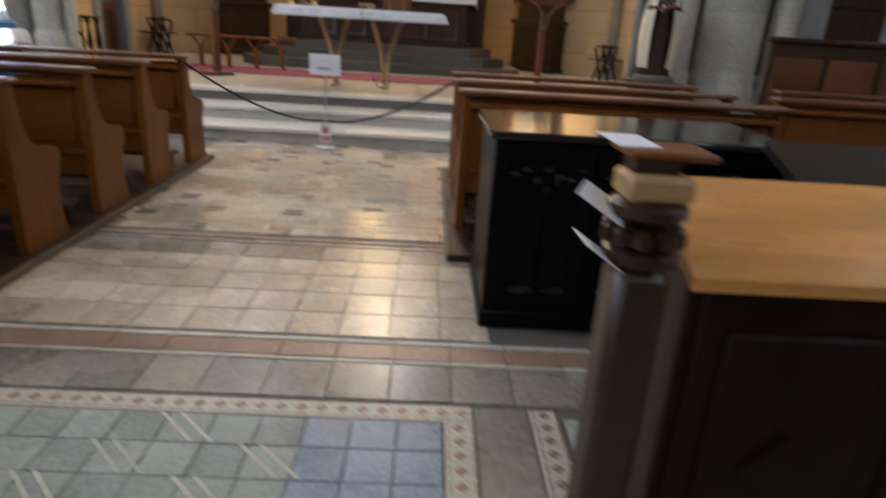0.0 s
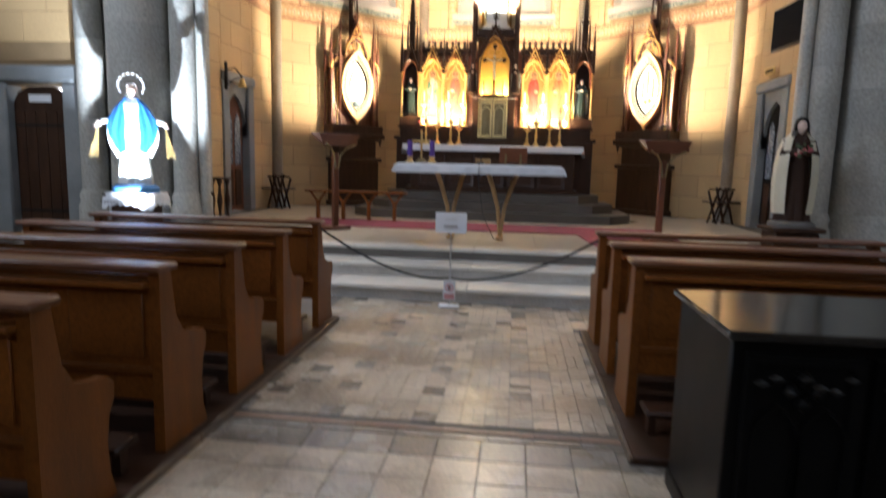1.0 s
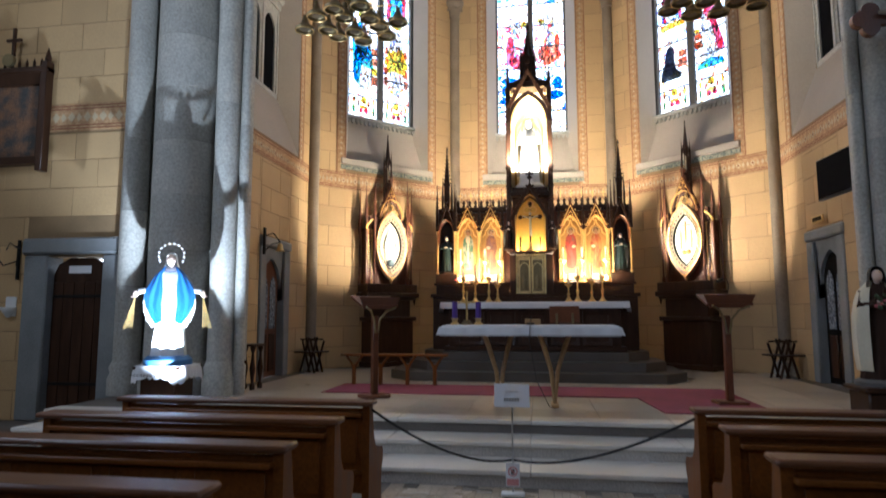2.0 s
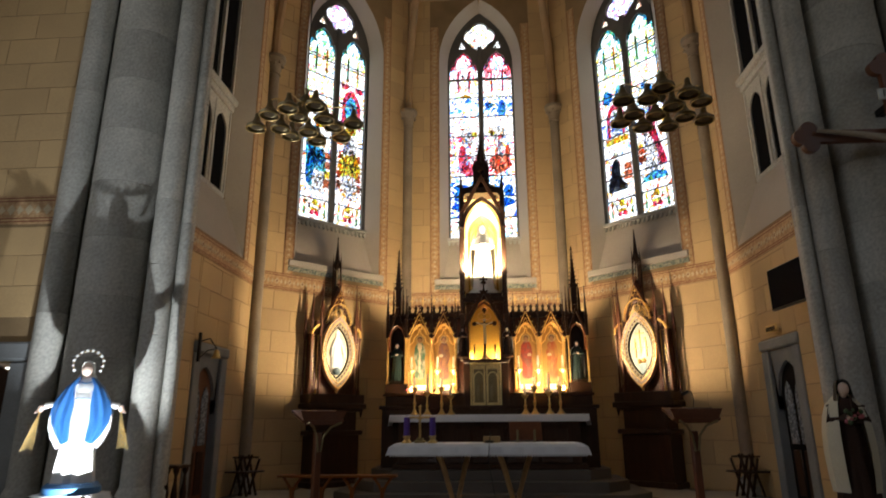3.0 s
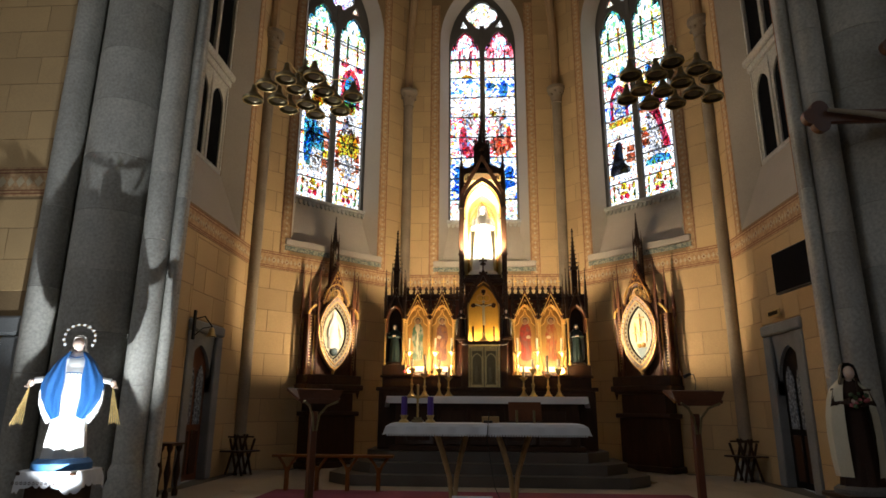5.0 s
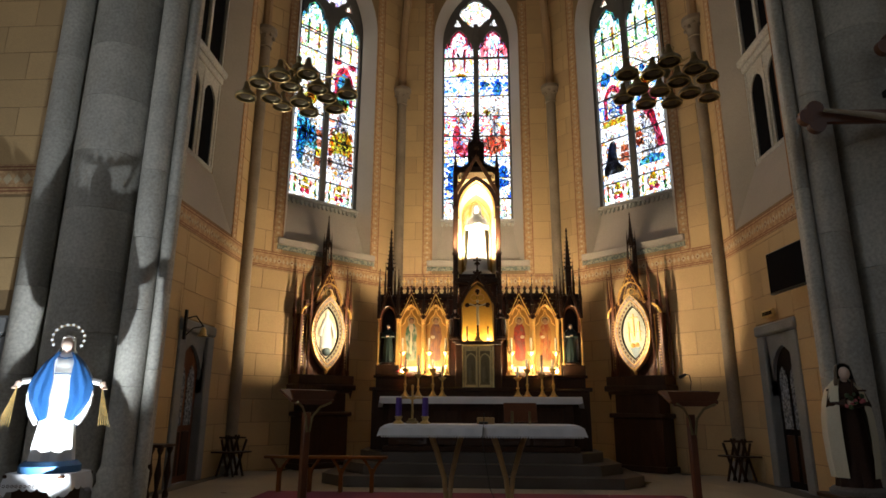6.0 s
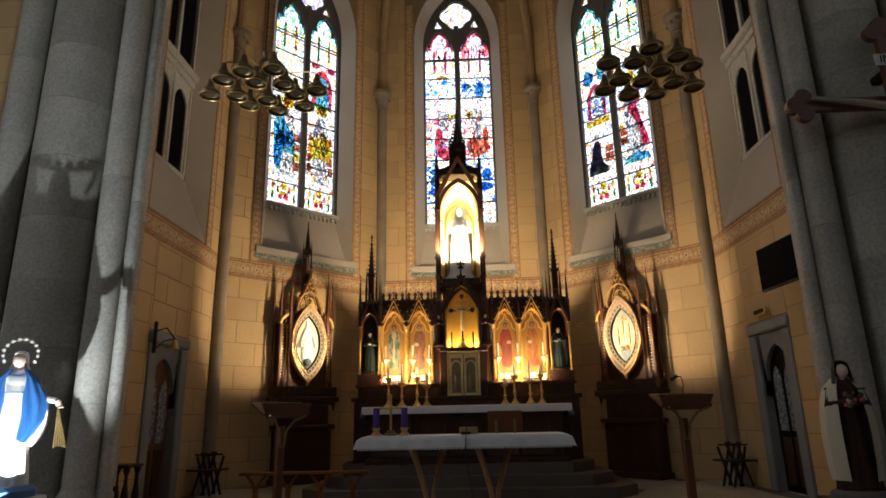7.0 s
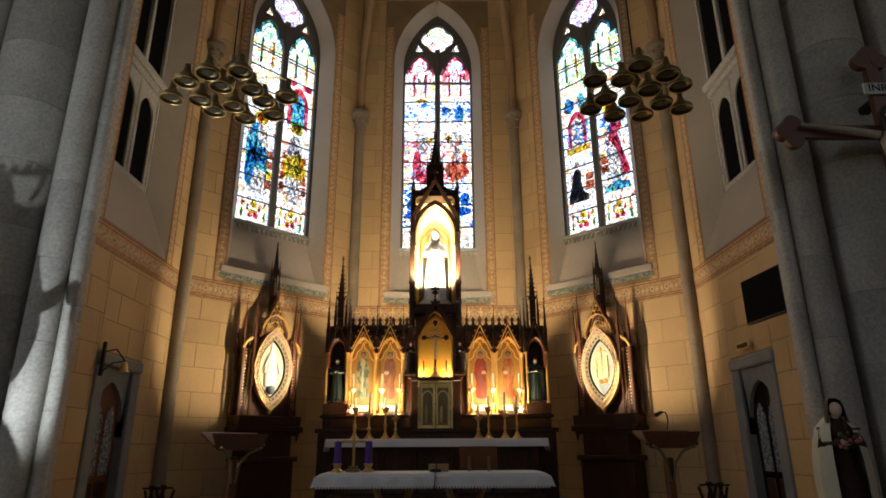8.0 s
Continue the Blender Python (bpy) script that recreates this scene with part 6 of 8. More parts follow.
BLUE_P = mat("sky_blue_mantle_paint", (0.03, 0.14, 0.40), 0.45, var=0.15)
SKIN_P = mat("pale_statue_face_paint", (0.78, 0.58, 0.47), 0.5, var=0.05)
BROWN_P = mat("dark_brown_habit_paint", (0.045, 0.022, 0.014), 0.6, var=0.25, spec=0.2)
CREAM_P = mat("cream_mantle_paint", (0.68, 0.63, 0.48), 0.5, var=0.12)
GREEN_P = mat("dark_green_robe_paint", (0.02, 0.04, 0.036), 0.5)
HAIR_P = mat("black_veil_paint", (0.02, 0.018, 0.016), 0.5)
NAVY_P = mat("blue_base_paint", (0.05, 0.16, 0.34), 0.5)
STAR = mat("silver_star", (0.88, 0.88, 0.88), 0.4, metal=0.0)
s, at = robed("statue", pose(-4.9, 8.12, 1.0, 0, 0, 24), 1.56, None, "", spread=0.17, halo=True, base=0.12, wrap=-0.06)
solid("statue", s, [WHITE_S, BLUE_P, SKIN_P, NAVY_P, WHITE_S, BRASS, STAR], "white robed statue with blue mantle and crown of stars", "statue", at=at)
ped = thing("statue_pedestal", pose(-4.9, 8.12, CHANCEL), "dark wooden pedestal under a lace-edged white cloth", "pedestal")
part("column", Shape().box(-0.26, -0.22, 0.0, 0.26, 0.22, 0.50, 0.02).box(-0.32, -0.27, 0, 0.32, 0.27, 0.08, 0.015), WOOD_D, ped)
part("top_board", Shape().box(-0.34, -0.28, 0.50, 0.34, 0.28, 0.54, 0.01), WOOD_D, ped)
cl = Shape()
m = 96
rows_c = []
for j, (grow, z) in enumerate(((0.97, 0.547), (1.0, 0.543), (1.02, 0.50), (1.045, 0.45), (1.06, 0.40))):
    ring = []
    for i in range(m):
        a = 2 * math.pi * i / m
        sq = 1 / max(abs(math.cos(a)) ** 5 + abs(math.sin(a)) ** 5, 1e-6) ** 0.2
        k = grow + (0.012 * j * math.sin(i * 0.8) if j > 1 else 0)
        low = 0.03 * abs(math.sin(a * 12)) + 0.07 * max(0.0, abs(math.sin(2 * a)) - 0.75) * 4 if j == 4 else 0
        ring.append((0.36 * sq * k * math.cos(a), 0.30 * sq * k * math.sin(a), z - low))
    rows_c += ring
cl.add(rows_c, [tuple(range(m))] + [(j * m + i, j * m + (i + 1) % m, j * m + m + (i + 1) % m, j * m + m + i) for j in range(4) for i in range(m)], True)
# pierced flowers of the lace edge
cl.slot = 1
for i in range(14):
    x = -0.31 + i * 0.048
    for q in range(5):
        cl.plate([(x + 0.013 * math.cos(2 * math.pi * q / 5) + 0.005 * math.cos(2 * math.pi * e / 6), 0.425 + 0.013 * math.sin(2 * math.pi * q / 5) + 0.005 * math.sin(2 * math.pi * e / 6)) for e in range(6)], -0.335, -0.328)
solid("pedestal_cloth", cl, [LACE, WOOD_D], "white cloth with lace edge over the pedestal", "cloth", at=pose(-4.9, 8.12, CHANCEL + 0.003))
fx = thing("statue_lamp", pose(-4.47, 7.24, 0.38), "small white spotlight at the statue's feet", "lamp")
part("foot", Shape().box(-0.02, -0.06, -0.08, 0.02, -0.02, 0.05, 0.004).box(-0.1, -0.12, -0.08, 0.1, 0.06, -0.055, 0.01), IRON, fx)
part("head", Shape().tube((0, -0.04, 0.03), (0, 0.01, 0.105), 0.05, 0.06, 12), PAPER, fx)
part("lens", Shape().tube((0, 0.0105, 0.106), (0, 0.013, 0.110), 0.05, 0.05, 12), glow("lamp_glow", (0.9, 0.95, 1.0), 12), fx, "lit lens")

s, at = robed("statue", pose(4.22, 8.62, 0.80, 0, 0, -10), 1.47, None, "", base=0.08, seed=5, wrap=0.33)
solid("statue", s, [BROWN_P, CREAM_P, SKIN_P, STONE_D, HAIR_P, BRASS, STAR], "statue in brown habit and cream mantle holding roses", "statue", at=at)
pd = thing("statue_pedestal", pose(4.22, 8.62, CHANCEL), "low dark wooden pedestal with a moulded edge", "pedestal")
part("column", Shape().box(-0.28, -0.24, 0, 0.28, 0.24, 0.29, 0.02), WOOD_D, pd)
part("top_board", Shape().box(-0.33, -0.29, 0.29, 0.33, 0.29, 0.348, 0.012), WOOD_D, pd)
fw = Shape()
rq = random.Random(4)
for i in range(14):
    fw.slot = i % 2
    fw.ball((rq.uniform(-0.10, 0.10), rq.uniform(-0.03, 0.03), rq.uniform(-0.09, 0.09)), rq.uniform(0.018, 0.032), 7)
fw.slot = 2
fw.box(-0.012, 0.0, -0.02, 0.012, 0.015, 0.26, 0.003).box(-0.01, 0.0, 0.12, 0.14, 0.015, 0.14, 0.003)
solid("rose_bouquet", fw, [mat("rose_pink", (0.5, 0.12, 0.14), 0.6), mat("leaf_green", (0.06, 0.10, 0.04), 0.6), WOOD_D], "small sheaf of roses with a crucifix held by the statue", "flowers", at=pose(4.20, 8.40, 1.80))

# ---- large crucifix on the south pier ----
cr = thing("wall_crucifix", pose(5.50, 8.55, 5.40), "large dark wooden crucifix with trefoil ends on the pier", "crucifix")
def trefoil(s, x, z, dx, dz):
    for ox, oz in ((dx, dz), (dz, dx), (-dz, -dx)):
        s.plate([(x + ox * 0.11 + 0.11 * math.cos(2 * math.pi * i / 14), z + oz * 0.11 + 0.11 * math.sin(2 * math.pi * i / 14)) for i in range(14)], -0.045 - 0.002 * abs(ox), 0.045)
cb = Shape().box(-0.09, -0.04, -2.0, 0.09, 0.04, 1.0, 0.012).box(-1.15, -0.038, -0.09, 1.15, 0.038, 0.09, 0.012)
for x, z, dx, dz in ((-1.15, 0, -1, 0), (1.15, 0, 1, 0), (0, 1.0, 0, 1)):
    trefoil(cb, x, z, dx, dz)
part("cross", cb, WOOD_M, cr)
tl = part("title_board", Shape().box(-0.19, -0.075, 0.50, 0.19, -0.045, 0.66, 0.006), mat("pale_board", (0.62, 0.66, 0.64), 0.6), cr, "pale board lettered INRI")
fc = bpy.data.curves.new("title_letters", "FONT")
fc.body, fc.size, fc.align_x, fc.align_y, fc.extrude = "INRI", 0.15, "CENTER", "CENTER", 0.002
fo = new("title_letters", fc)
dg = bpy.context.evaluated_depsgraph_get()
me = bpy.data.meshes.new_from_object(fo.evaluated_get(dg))
bpy.data.objects.remove(fo)
me.materials.clear()
me.materials.append(BLACK)
part("title_letters", me, None, tl, at=pose(0, -0.079, 0.58, 90, 0, 0))
co = Shape()
co.sweep([(-1.08, -0.09, 0.06), (-0.6, -0.12, -0.02), (-0.2, -0.13, -0.10)], lambda t: 0.024 + 0.026 * t, 10)
co.sweep([(1.08, -0.09, 0.06), (0.6, -0.12, -0.02), (0.2, -0.13, -0.10)], lambda t: 0.024 + 0.026 * t, 10)
co.lathe([(0.05, 0.02), (0.15, -0.06), (0.19, -0.18), (0.165, -0.36), (0.15, -0.5)], (0, -0.14, 0), 16, 1, 0.65)
for k in (-1, 1):
    co.sweep([(k * 0.07, -0.15, -0.68), (k * 0.09, -0.22, -1.1), (k * 0.03, -0.12, -1.6), (k * 0.02, -0.16, -1.72)], lambda t: 0.08 - 0.04 * t, 10)
co.ball((-0.03, -0.2, 0.13), 0.105, 12, 1.25)
co.slot = 1
co.lathe([(0.17, -0.46), (0.2, -0.6), (0.21, -0.75), (0.2, -0.86), (0.16, -0.88)], (0, -0.15, 0), 18, 1, 0.75)
co.box(0.10, -0.30, -0.98, 0.2, -0.22, -0.55, 0.03)
co.slot = 2
co.ball((-0.03, -0.165, 0.16), 0.118, 12, 1.2)
co.sweep([(-0.12, -0.17, 0.15), (-0.13, -0.18, 0.0), (-0.11, -0.2, -0.08)], 0.04, 8)
co.sweep([(0.06, -0.17, 0.15), (0.07, -0.18, 0.0), (0.06, -0.2, -0.08)], 0.04, 8)
part("corpus", co, [mat("pale_carved_body_paint", (0.46, 0.38, 0.28), 0.5), mat("grey_green_cloth_paint", (0.32, 0.38, 0.36), 0.6), HAIR_P], cr, "painted carved figure with a grey-green loincloth")
part("wall_fixing", Shape().box(-0.06, 0.04, -1.6, 0.06, 0.5, -1.5, 0.01).box(-0.06, 0.04, 0.4, 0.06, 0.5, 0.5, 0.01), IRON, cr)

# ---- picture with a gabled frame, sconce, on the aisle wall ----
stn = thing("station_picture", pose(-8.62, 9.17, 4.15), "dark carved gabled frame holding a dim painted relief", "picture")
part("frame", Shape().band([(-0.66, 0), (-0.66, 1.55), (0.66, 1.55), (0.66, 0)], [(-0.52, 0.14), (-0.52, 1.38), (0.52, 1.38), (0.52, 0.14)], -0.14, 0.02, -0.08), WOOD_D, stn)
part("painting", Shape().box(-0.52, -0.03, 0.14, 0.52, 0.0, 1.38), mat("dim_painted_scene", (0.20, 0.10, 0.05), 0.5, col2=(0.05, 0.05, 0.05), scale=12, fine=30, var=0.5, stain=0.2), stn)
g = Shape().box(-0.72, -0.17, 1.55, 0.72, 0.02, 1.66, 0.02)
for k in (-1, 1):
    g.box(k * 0.66 - 0.06, -0.16, -0.12, k * 0.66 + 0.06, 0.0, 1.75, 0.012)
    g.lathe([(0.06, 1.75), (0.07, 1.8), (0.005, 2.0)], (k * 0.66, -0.08, 0), 4)
for i in range(9):
    g.lathe([(0.03, 1.66), (0.03, 1.74), (0.004, 1.82)], (-0.56 + i * 0.14, -0.1, 0), 4)
part("cornice", g, WOOD_D, stn)
part("numeral_roundel", Shape().tube((0, -0.2, 1.78), (0, -0.14, 1.78), 0.11, n=16), BRASS_D, stn)
part("cross_finial", Shape().box(-0.025, -0.12, 1.85, 0.025, -0.07, 2.38, 0.006).box(-0.14, -0.12, 2.14, 0.14, -0.07, 2.19, 0.006), WOOD_D, stn)
sc = thing("wall_sconce", pose(-8.32, 9.16, 2.55), "black iron wall sconce with curled arms", "sconce")
part("bracket", Shape().box(-0.02, -0.02, -0.3, 0.02, 0.02, 0.35, 0.004).sweep([(0, -0.02, 0.0), (-0.12, -0.16, -0.08), (-0.2, -0.24, 0.08), (-0.2, -0.24, 0.2)], 0.012).sweep([(0, -0.02, 0.0), (0.1, -0.14, -0.08), (0.17, -0.2, 0.05), (0.17, -0.2, 0.2)], 0.012).sweep([(0, -0.02, 0.2), (-0.08, -0.1, 0.3), (-0.14, -0.1, 0.18)], 0.01), IRON, sc)
part("drip_pan", Shape().lathe([(0.05, 0.2), (0.05, 0.22), (0.02, 0.22)], (-0.2, -0.24, 0), 10).lathe([(0.05, 0.2), (0.05, 0.22), (0.02, 0.22)], (0.17, -0.2, 0), 10), IRON, sc)
fs = thing("holy_water_stoup", pose(-8.42, 9.14, 1.75), "small pale stone stoup on the aisle wall", "stoup")
part("bowl", Shape().lathe([(0.02, -0.12), (0.06, -0.06), (0.12, 0.02), (0.12, 0.05), (0.09, 0.04), (0.02, 0.0)], n=14).box(-0.1, 0.03, -0.1, 0.1, 0.06, 0.22, 0.01), WHITE_S, fs)


# ---- gothic joinery ----
def pinnacle(s, x, y, z0, z1, w, top, hooks=5):
    """A square shaft from z0 to z1, then a crocketed spire up to top."""
    s.box(x - w, y - w, z0, x + w, y + w, z1, w * 0.15)
    s.box(x - w * 1.35, y - w * 1.35, z1 - w * 0.5, x + w * 1.35, y + w * 1.35, z1 + w * 0.4, w * 0.2)
    s.lathe([(w * 1.35, z1 + w * 0.3), (w * 0.12, top - w)], (x, y, 0), 4, a0=math.pi / 4, smooth=False)
    for i in range(hooks):
        t = (i + 0.5) / hooks
        z, r = z1 + (top - w - z1) * t, w * 1.2 * (1 - t) + w * 0.2
        for a in (0, math.pi):
            s.ball((x + r * math.cos(a), y, z), w * 0.33 * (1.1 - 0.5 * t), 5)
        s.ball((x, y - r, z), w * 0.33 * (1.1 - 0.5 * t), 5)
    s.ball((x, y, top - w * 0.8), w * 0.5, 6)
    s.ball((x, y, top), w * 0.28, 6, 1.8)


def gable(s, x, z0, half, apex, y0, y1, t, hooks=5):
    """A steep open gable frame with crockets along its slopes and a finial."""
    o = [(x - half, z0), (x, apex), (x + half, z0)]
    k = t * 1.9
    i = [(x - half + k * 0.9, z0), (x, apex - k * 1.5), (x + half - k * 0.9, z0)]
    s.band(o, i, y0, y1, y0 + 0.012, closed=False)
    for sd in (-1, 1):
        for h in range(hooks):
            f = (h + 0.6) / (hooks + 0.4)
            s.ball((x + sd * half * (1 - f) + sd * t * 0.4, (y0 + y1) / 2, z0 + (apex - z0) * f + t * 0.3), t * 0.62, 5)
    s.tube((x, (y0 + y1) / 2, apex - t), (x, (y0 + y1) / 2, apex + t * 3), t * 0.35, n=6)
    s.plate([(x - t * 1.3, apex + t * 2.2), (x, apex + t * 1.5), (x + t * 1.3, apex + t * 2.2), (x, apex + t * 3.6)], y0 + 0.01, y1 - 0.01)


def colonette(x, y, z0, z1, r, parent, gold=True):
    c = part("colonette", Shape().lathe([(r * 1.7, z0), (r * 1.7, z0 + 0.05), (r, z0 + 0.08), (r, (z0 + z1) / 2 - 0.02), (r * 1.35, (z0 + z1) / 2), (r, (z0 + z1) / 2 + 0.02), (r, z1 - 0.08)], (x, y, 0), 8), GILT if gold else WOOD_M, parent)
    part("capital", Shape().lathe([(r, z1 - 0.085), (r * 1.5, z1 - 0.07), (r * 1.2, z1 - 0.05), (r * 2.1, z1 - 0.01), (r * 2.1, z1)], (x, y, 0), 8), GILT if gold else WOOD_M, c, "gilded capital" if gold else "")


# ---- high altar ----
ha = thing("high_altar", pose(0, 12.36, 0.96), "dark carved wooden high altar table", "altar")
part("body", Shape().box(-1.66, 0.10, 0, 1.66, 0.80, 0.86, 0.01), WOOD_D, ha)
for i in range(5):
    x = -1.5 + i * 0.61
    part("front_panel", Shape().band([(x, 0.12), (x, 0.76), (x + 0.54, 0.76), (x + 0.54, 0.12)], [(x + 0.06, 0.18), (x + 0.06, 0.70), (x + 0.48, 0.70), (x + 0.48, 0.18)], 0.05, 0.11, 0.08), WOOD_D, ha)
part("slab", Shape().box(-1.8, 0.0, 0.86, 1.8, 0.82, 0.945, 0.012), WOOD_D, ha)
part("plinth", Shape().box(-1.75, 0.05, 0, 1.75, 0.8, 0.09, 0.012), WOOD_D, ha)
hc = Shape()
n, vs = 40, []
for j, (y, z) in enumerate(((-0.02, 0.825), (-0.018, 0.93), (0.0, 0.953), (0.55, 0.953))):
    for i in range(n + 1):
        vs.append((-1.81 + 3.62 * i / n, y + (0.006 * math.sin(i * 1.7) if j == 0 else 0), z))
hc.add(vs, [(j * (n + 1) + i, j * (n + 1) + i + 1, (j + 1) * (n + 1) + i + 1, (j + 1) * (n + 1) + i) for j in range(3) for i in range(n)])
for sd in (-1, 1):
    hc.add([(sd * 1.81, -0.02, 0.953), (sd * 1.81, 0.55, 0.953), (sd * 1.84, 0.55, 0.76), (sd * 1.84, -0.02, 0.76)], [(0, 1, 2, 3)])
solid("high_altar_cloth", hc, CLOTH, "narrow white linen cloth over the high altar", "tablecloth", at=pose(0, 12.36, 0.96))

re = thing("reredos", pose(0, 13.2, 0.96), "carved gothic wooden reredos with gold panels, pinnacles and turret", "reredos")
Z = 0.96


def rz(*zs):
    return [z - Z for z in zs]


for nm, b in (("base_block", (-2.05, -0.30, 0.0, 2.05, 0.55, 2.02 - Z, 0.012)), ("lower_shelf", (-2.1, -0.34, 2.02 - Z, 2.1, 0.5, 2.09 - Z, 0.01)), ("gradine", (-2.0, -0.2, 2.09 - Z, 2.0, 0.4, 2.27 - Z, 0.01)), ("upper_shelf", (-2.04, -0.24, 2.27 - Z, 2.04, 0.4, 2.32 - Z, 0.008))):
    part(nm, Shape().box(*b), WOOD_D, re)
part("back_board", Shape().box(-1.98, 0.14, 2.3 - Z, 1.98, 0.24, 3.95 - Z, 0.005), WOOD_M, re)
PANELS = [(-1.36, (0.06, 0.13, 0.085), (0.30, 0.30, 0.22)), (-0.865, (0.24, 0.11, 0.05), (0.15, 0.07, 0.06)), (0.80, (0.28, 0.04, 0.025), (0.15, 0.05, 0.04)), (1.315, (0.28, 0.07, 0.03), (0.32, 0.16, 0.05))]
for i, (x, c1, c2) in enumerate(PANELS):
    f = part("painted_panel", Shape().plate(arch(0.205, 2.42 - Z, 3.32 - Z, 3.70 - Z, 6, x), 0.11, 0.145), GOLDP, re, "gold panel painted with a robed figure")
    zb = 2.62 - Z
    part("painted_robe", Shape().plate([(x + (1 - 2 * (i % 2)) * px, zb + pz) for px, pz in ((-0.045, 0.73), (0.05, 0.73), (0.095, 0.66), (0.12, 0.50), (0.10, 0.42), (0.115, 0.22), (0.10, 0.02), (0.03, -0.01), (-0.06, 0.0), (-0.10, 0.05), (-0.085, 0.30), (-0.12, 0.45), (-0.10, 0.64))], 0.1055, 0.108), mat("panel_robe", c1, 0.7, col2=c2, scale=25, var=0.3, stain=0.15, spec=0.2), f)
    part("painted_mantle", Shape().plate([(x + (1 - 2 * (i % 2)) * px, zb + pz) for px, pz in ((0.03, 0.70), (0.08, 0.60), (0.02, 0.42), (0.07, 0.20), (0.06, 0.02), (-0.01, 0.04), (0.0, 0.22), (-0.06, 0.36), (-0.05, 0.48), (0.01, 0.58))], 0.1025, 0.105), mat("panel_mantle", c2, 0.6, col2=c1, scale=25, var=0.3, stain=0.15), f)
    part("painted_head", Shape().plate(blob(x, zb + 0.78, 0.04, 0.052, 220 + i, 12), 0.1025, 0.105), mat("panel_flesh", (0.32, 0.18, 0.10), 0.6), f)
    fd = Shape()
    for px, z0, z1 in ((-0.055, 0.06, 0.40), (0.0, 0.03, 0.30), (0.045, 0.05, 0.52), (0.08, 0.10, 0.40)):
        fd.plate([(x + px - 0.006, zb + z0), (x + px + 0.006, zb + z0), (x + px * 0.7 + 0.003, zb + z1), (x + px * 0.7 - 0.002, zb + z1)], 0.0995, 0.102)
    part("painted_folds", fd, mat("panel_shadow_brown", (0.07, 0.035, 0.02), 0.7), f)
    sl = (1 - 2 * (i % 2))
    part("painted_band", Shape().plate([(x + sl * a, zb + b) for a, b in ((-0.03, 0.71), (0.035, 0.71), (0.05, 0.62), (0.012, 0.55), (0.012, 0.12), (-0.014, 0.12), (-0.014, 0.55), (-0.05, 0.62))] if i == 0 else blob(x + sl * 0.06, zb + 0.46, 0.045, 0.035, 240 + i, 8), 0.0965, 0.099), mat("panel_pale_paint", (0.55, 0.46, 0.32), 0.6), f, "pale painted stole or book")
    part("painted_hair", Shape().plate(blob(x, zb + 0.80, 0.05, 0.055, 260 + i, 12), 0.1052, 0.108), mat("panel_hair", (0.10, 0.05, 0.025), 0.7), f)
    part("painted_ground", Shape().plate([(x - 0.2, 2.43 - Z), (x + 0.2, 2.43 - Z), (x + 0.2, zb + 0.02), (x + 0.06, zb + 0.05), (x - 0.2, zb + 0.03)], 0.1085, 0.1095), mat("panel_ground_brown", (0.34, 0.20, 0.07), 0.7, var=0.3), f)
    hr = [(x + 0.075 * math.cos(2 * math.pi * q / 20), zb + 0.79 + 0.075 * math.sin(2 * math.pi * q / 20)) for q in range(20)]
    hi_ = [(x + 0.066 * math.cos(2 * math.pi * q / 20), zb + 0.79 + 0.066 * math.sin(2 * math.pi * q / 20)) for q in range(20)]
    part("nimbus", Shape().band(hr, hi_, 0.103, 0.108), OVAL_C, f)
    o = arch(0.205, 2.42 - Z, 3.32 - Z, 3.70 - Z, 6, x)
    fr = Shape().band(grown(o, 0.035), o, 0.02, 0.14, 0.05, closed=False)
    # trefoil cusps under the arch
    for k in (-1, 1):
        fr.sweep([(x + k * 0.2, 0.07, 3.30 - Z), (x + k * 0.13, 0.07, 3.36 - Z), (x + k * 0.11, 0.07, 3.45 - Z), (x + k * 0.03, 0.07, 3.53 - Z), (x, 0.07, 3.64 - Z)], 0.012, 5)
    part("arch_moulding", fr, GILT, re, "gilded arch moulding")
    g = Shape()
    gable(g, x, 3.45 - Z, 0.245, 4.02 - Z, -0.02, 0.06, 0.028, 5)
    g.lathe([(0.0 + 0.055, 0), (0.055, 0.03)], (x, 0.03, 3.80 - Z), 10)
    part("gable", g, WOOD_M, re, "crocketed gable over a panel")
    ln = Shape()
    ln.sweep([(x - 0.205, -0.028, 3.50 - Z), (x, -0.028, 3.93 - Z), (x + 0.205, -0.028, 3.50 - Z)], 0.015, 4)
    part("gable_gilding", ln, GILT, re)
    ln = Shape().sweep([(x - 0.15, -0.024, 3.50 - Z), (x, -0.024, 3.82 - Z), (x + 0.15, -0.024, 3.50 - Z)], 0.010, 4)
    for k in range(3):
        ln.ball((x + (k - 1) * 0.05, -0.022, 3.62 - Z + (0.06 if k == 1 else 0)), 0.022, 6)
    part("gable_tracery", ln, GILT, re)
    cr = Shape()
    for sd in (-1, 1):
        for k in range(5):
            f = (k + 0.6) / 5.4
            cr.ball((x + sd * 0.245 * (1 - f) + sd * 0.012, -0.03, 3.46 - Z + 0.57 * f), 0.013, 5)
    tagged(part("crocket_edging", cr, GILT, re), kind="stuff")
    lb = part("lamp_box", Shape().box(x - 0.15, 0.0, 2.33 - Z, x + 0.15, 0.09, 2.40 - Z, 0.006), WOOD_D, re)
    part("lit_strip", Shape().box(x - 0.14, 0.05, 2.402 - Z, x + 0.14, 0.1, 2.50 - Z, 0.004), glow("warm_strip", (1.0, 0.72, 0.32), 1.2), lb, "glowing warm lamp strip")
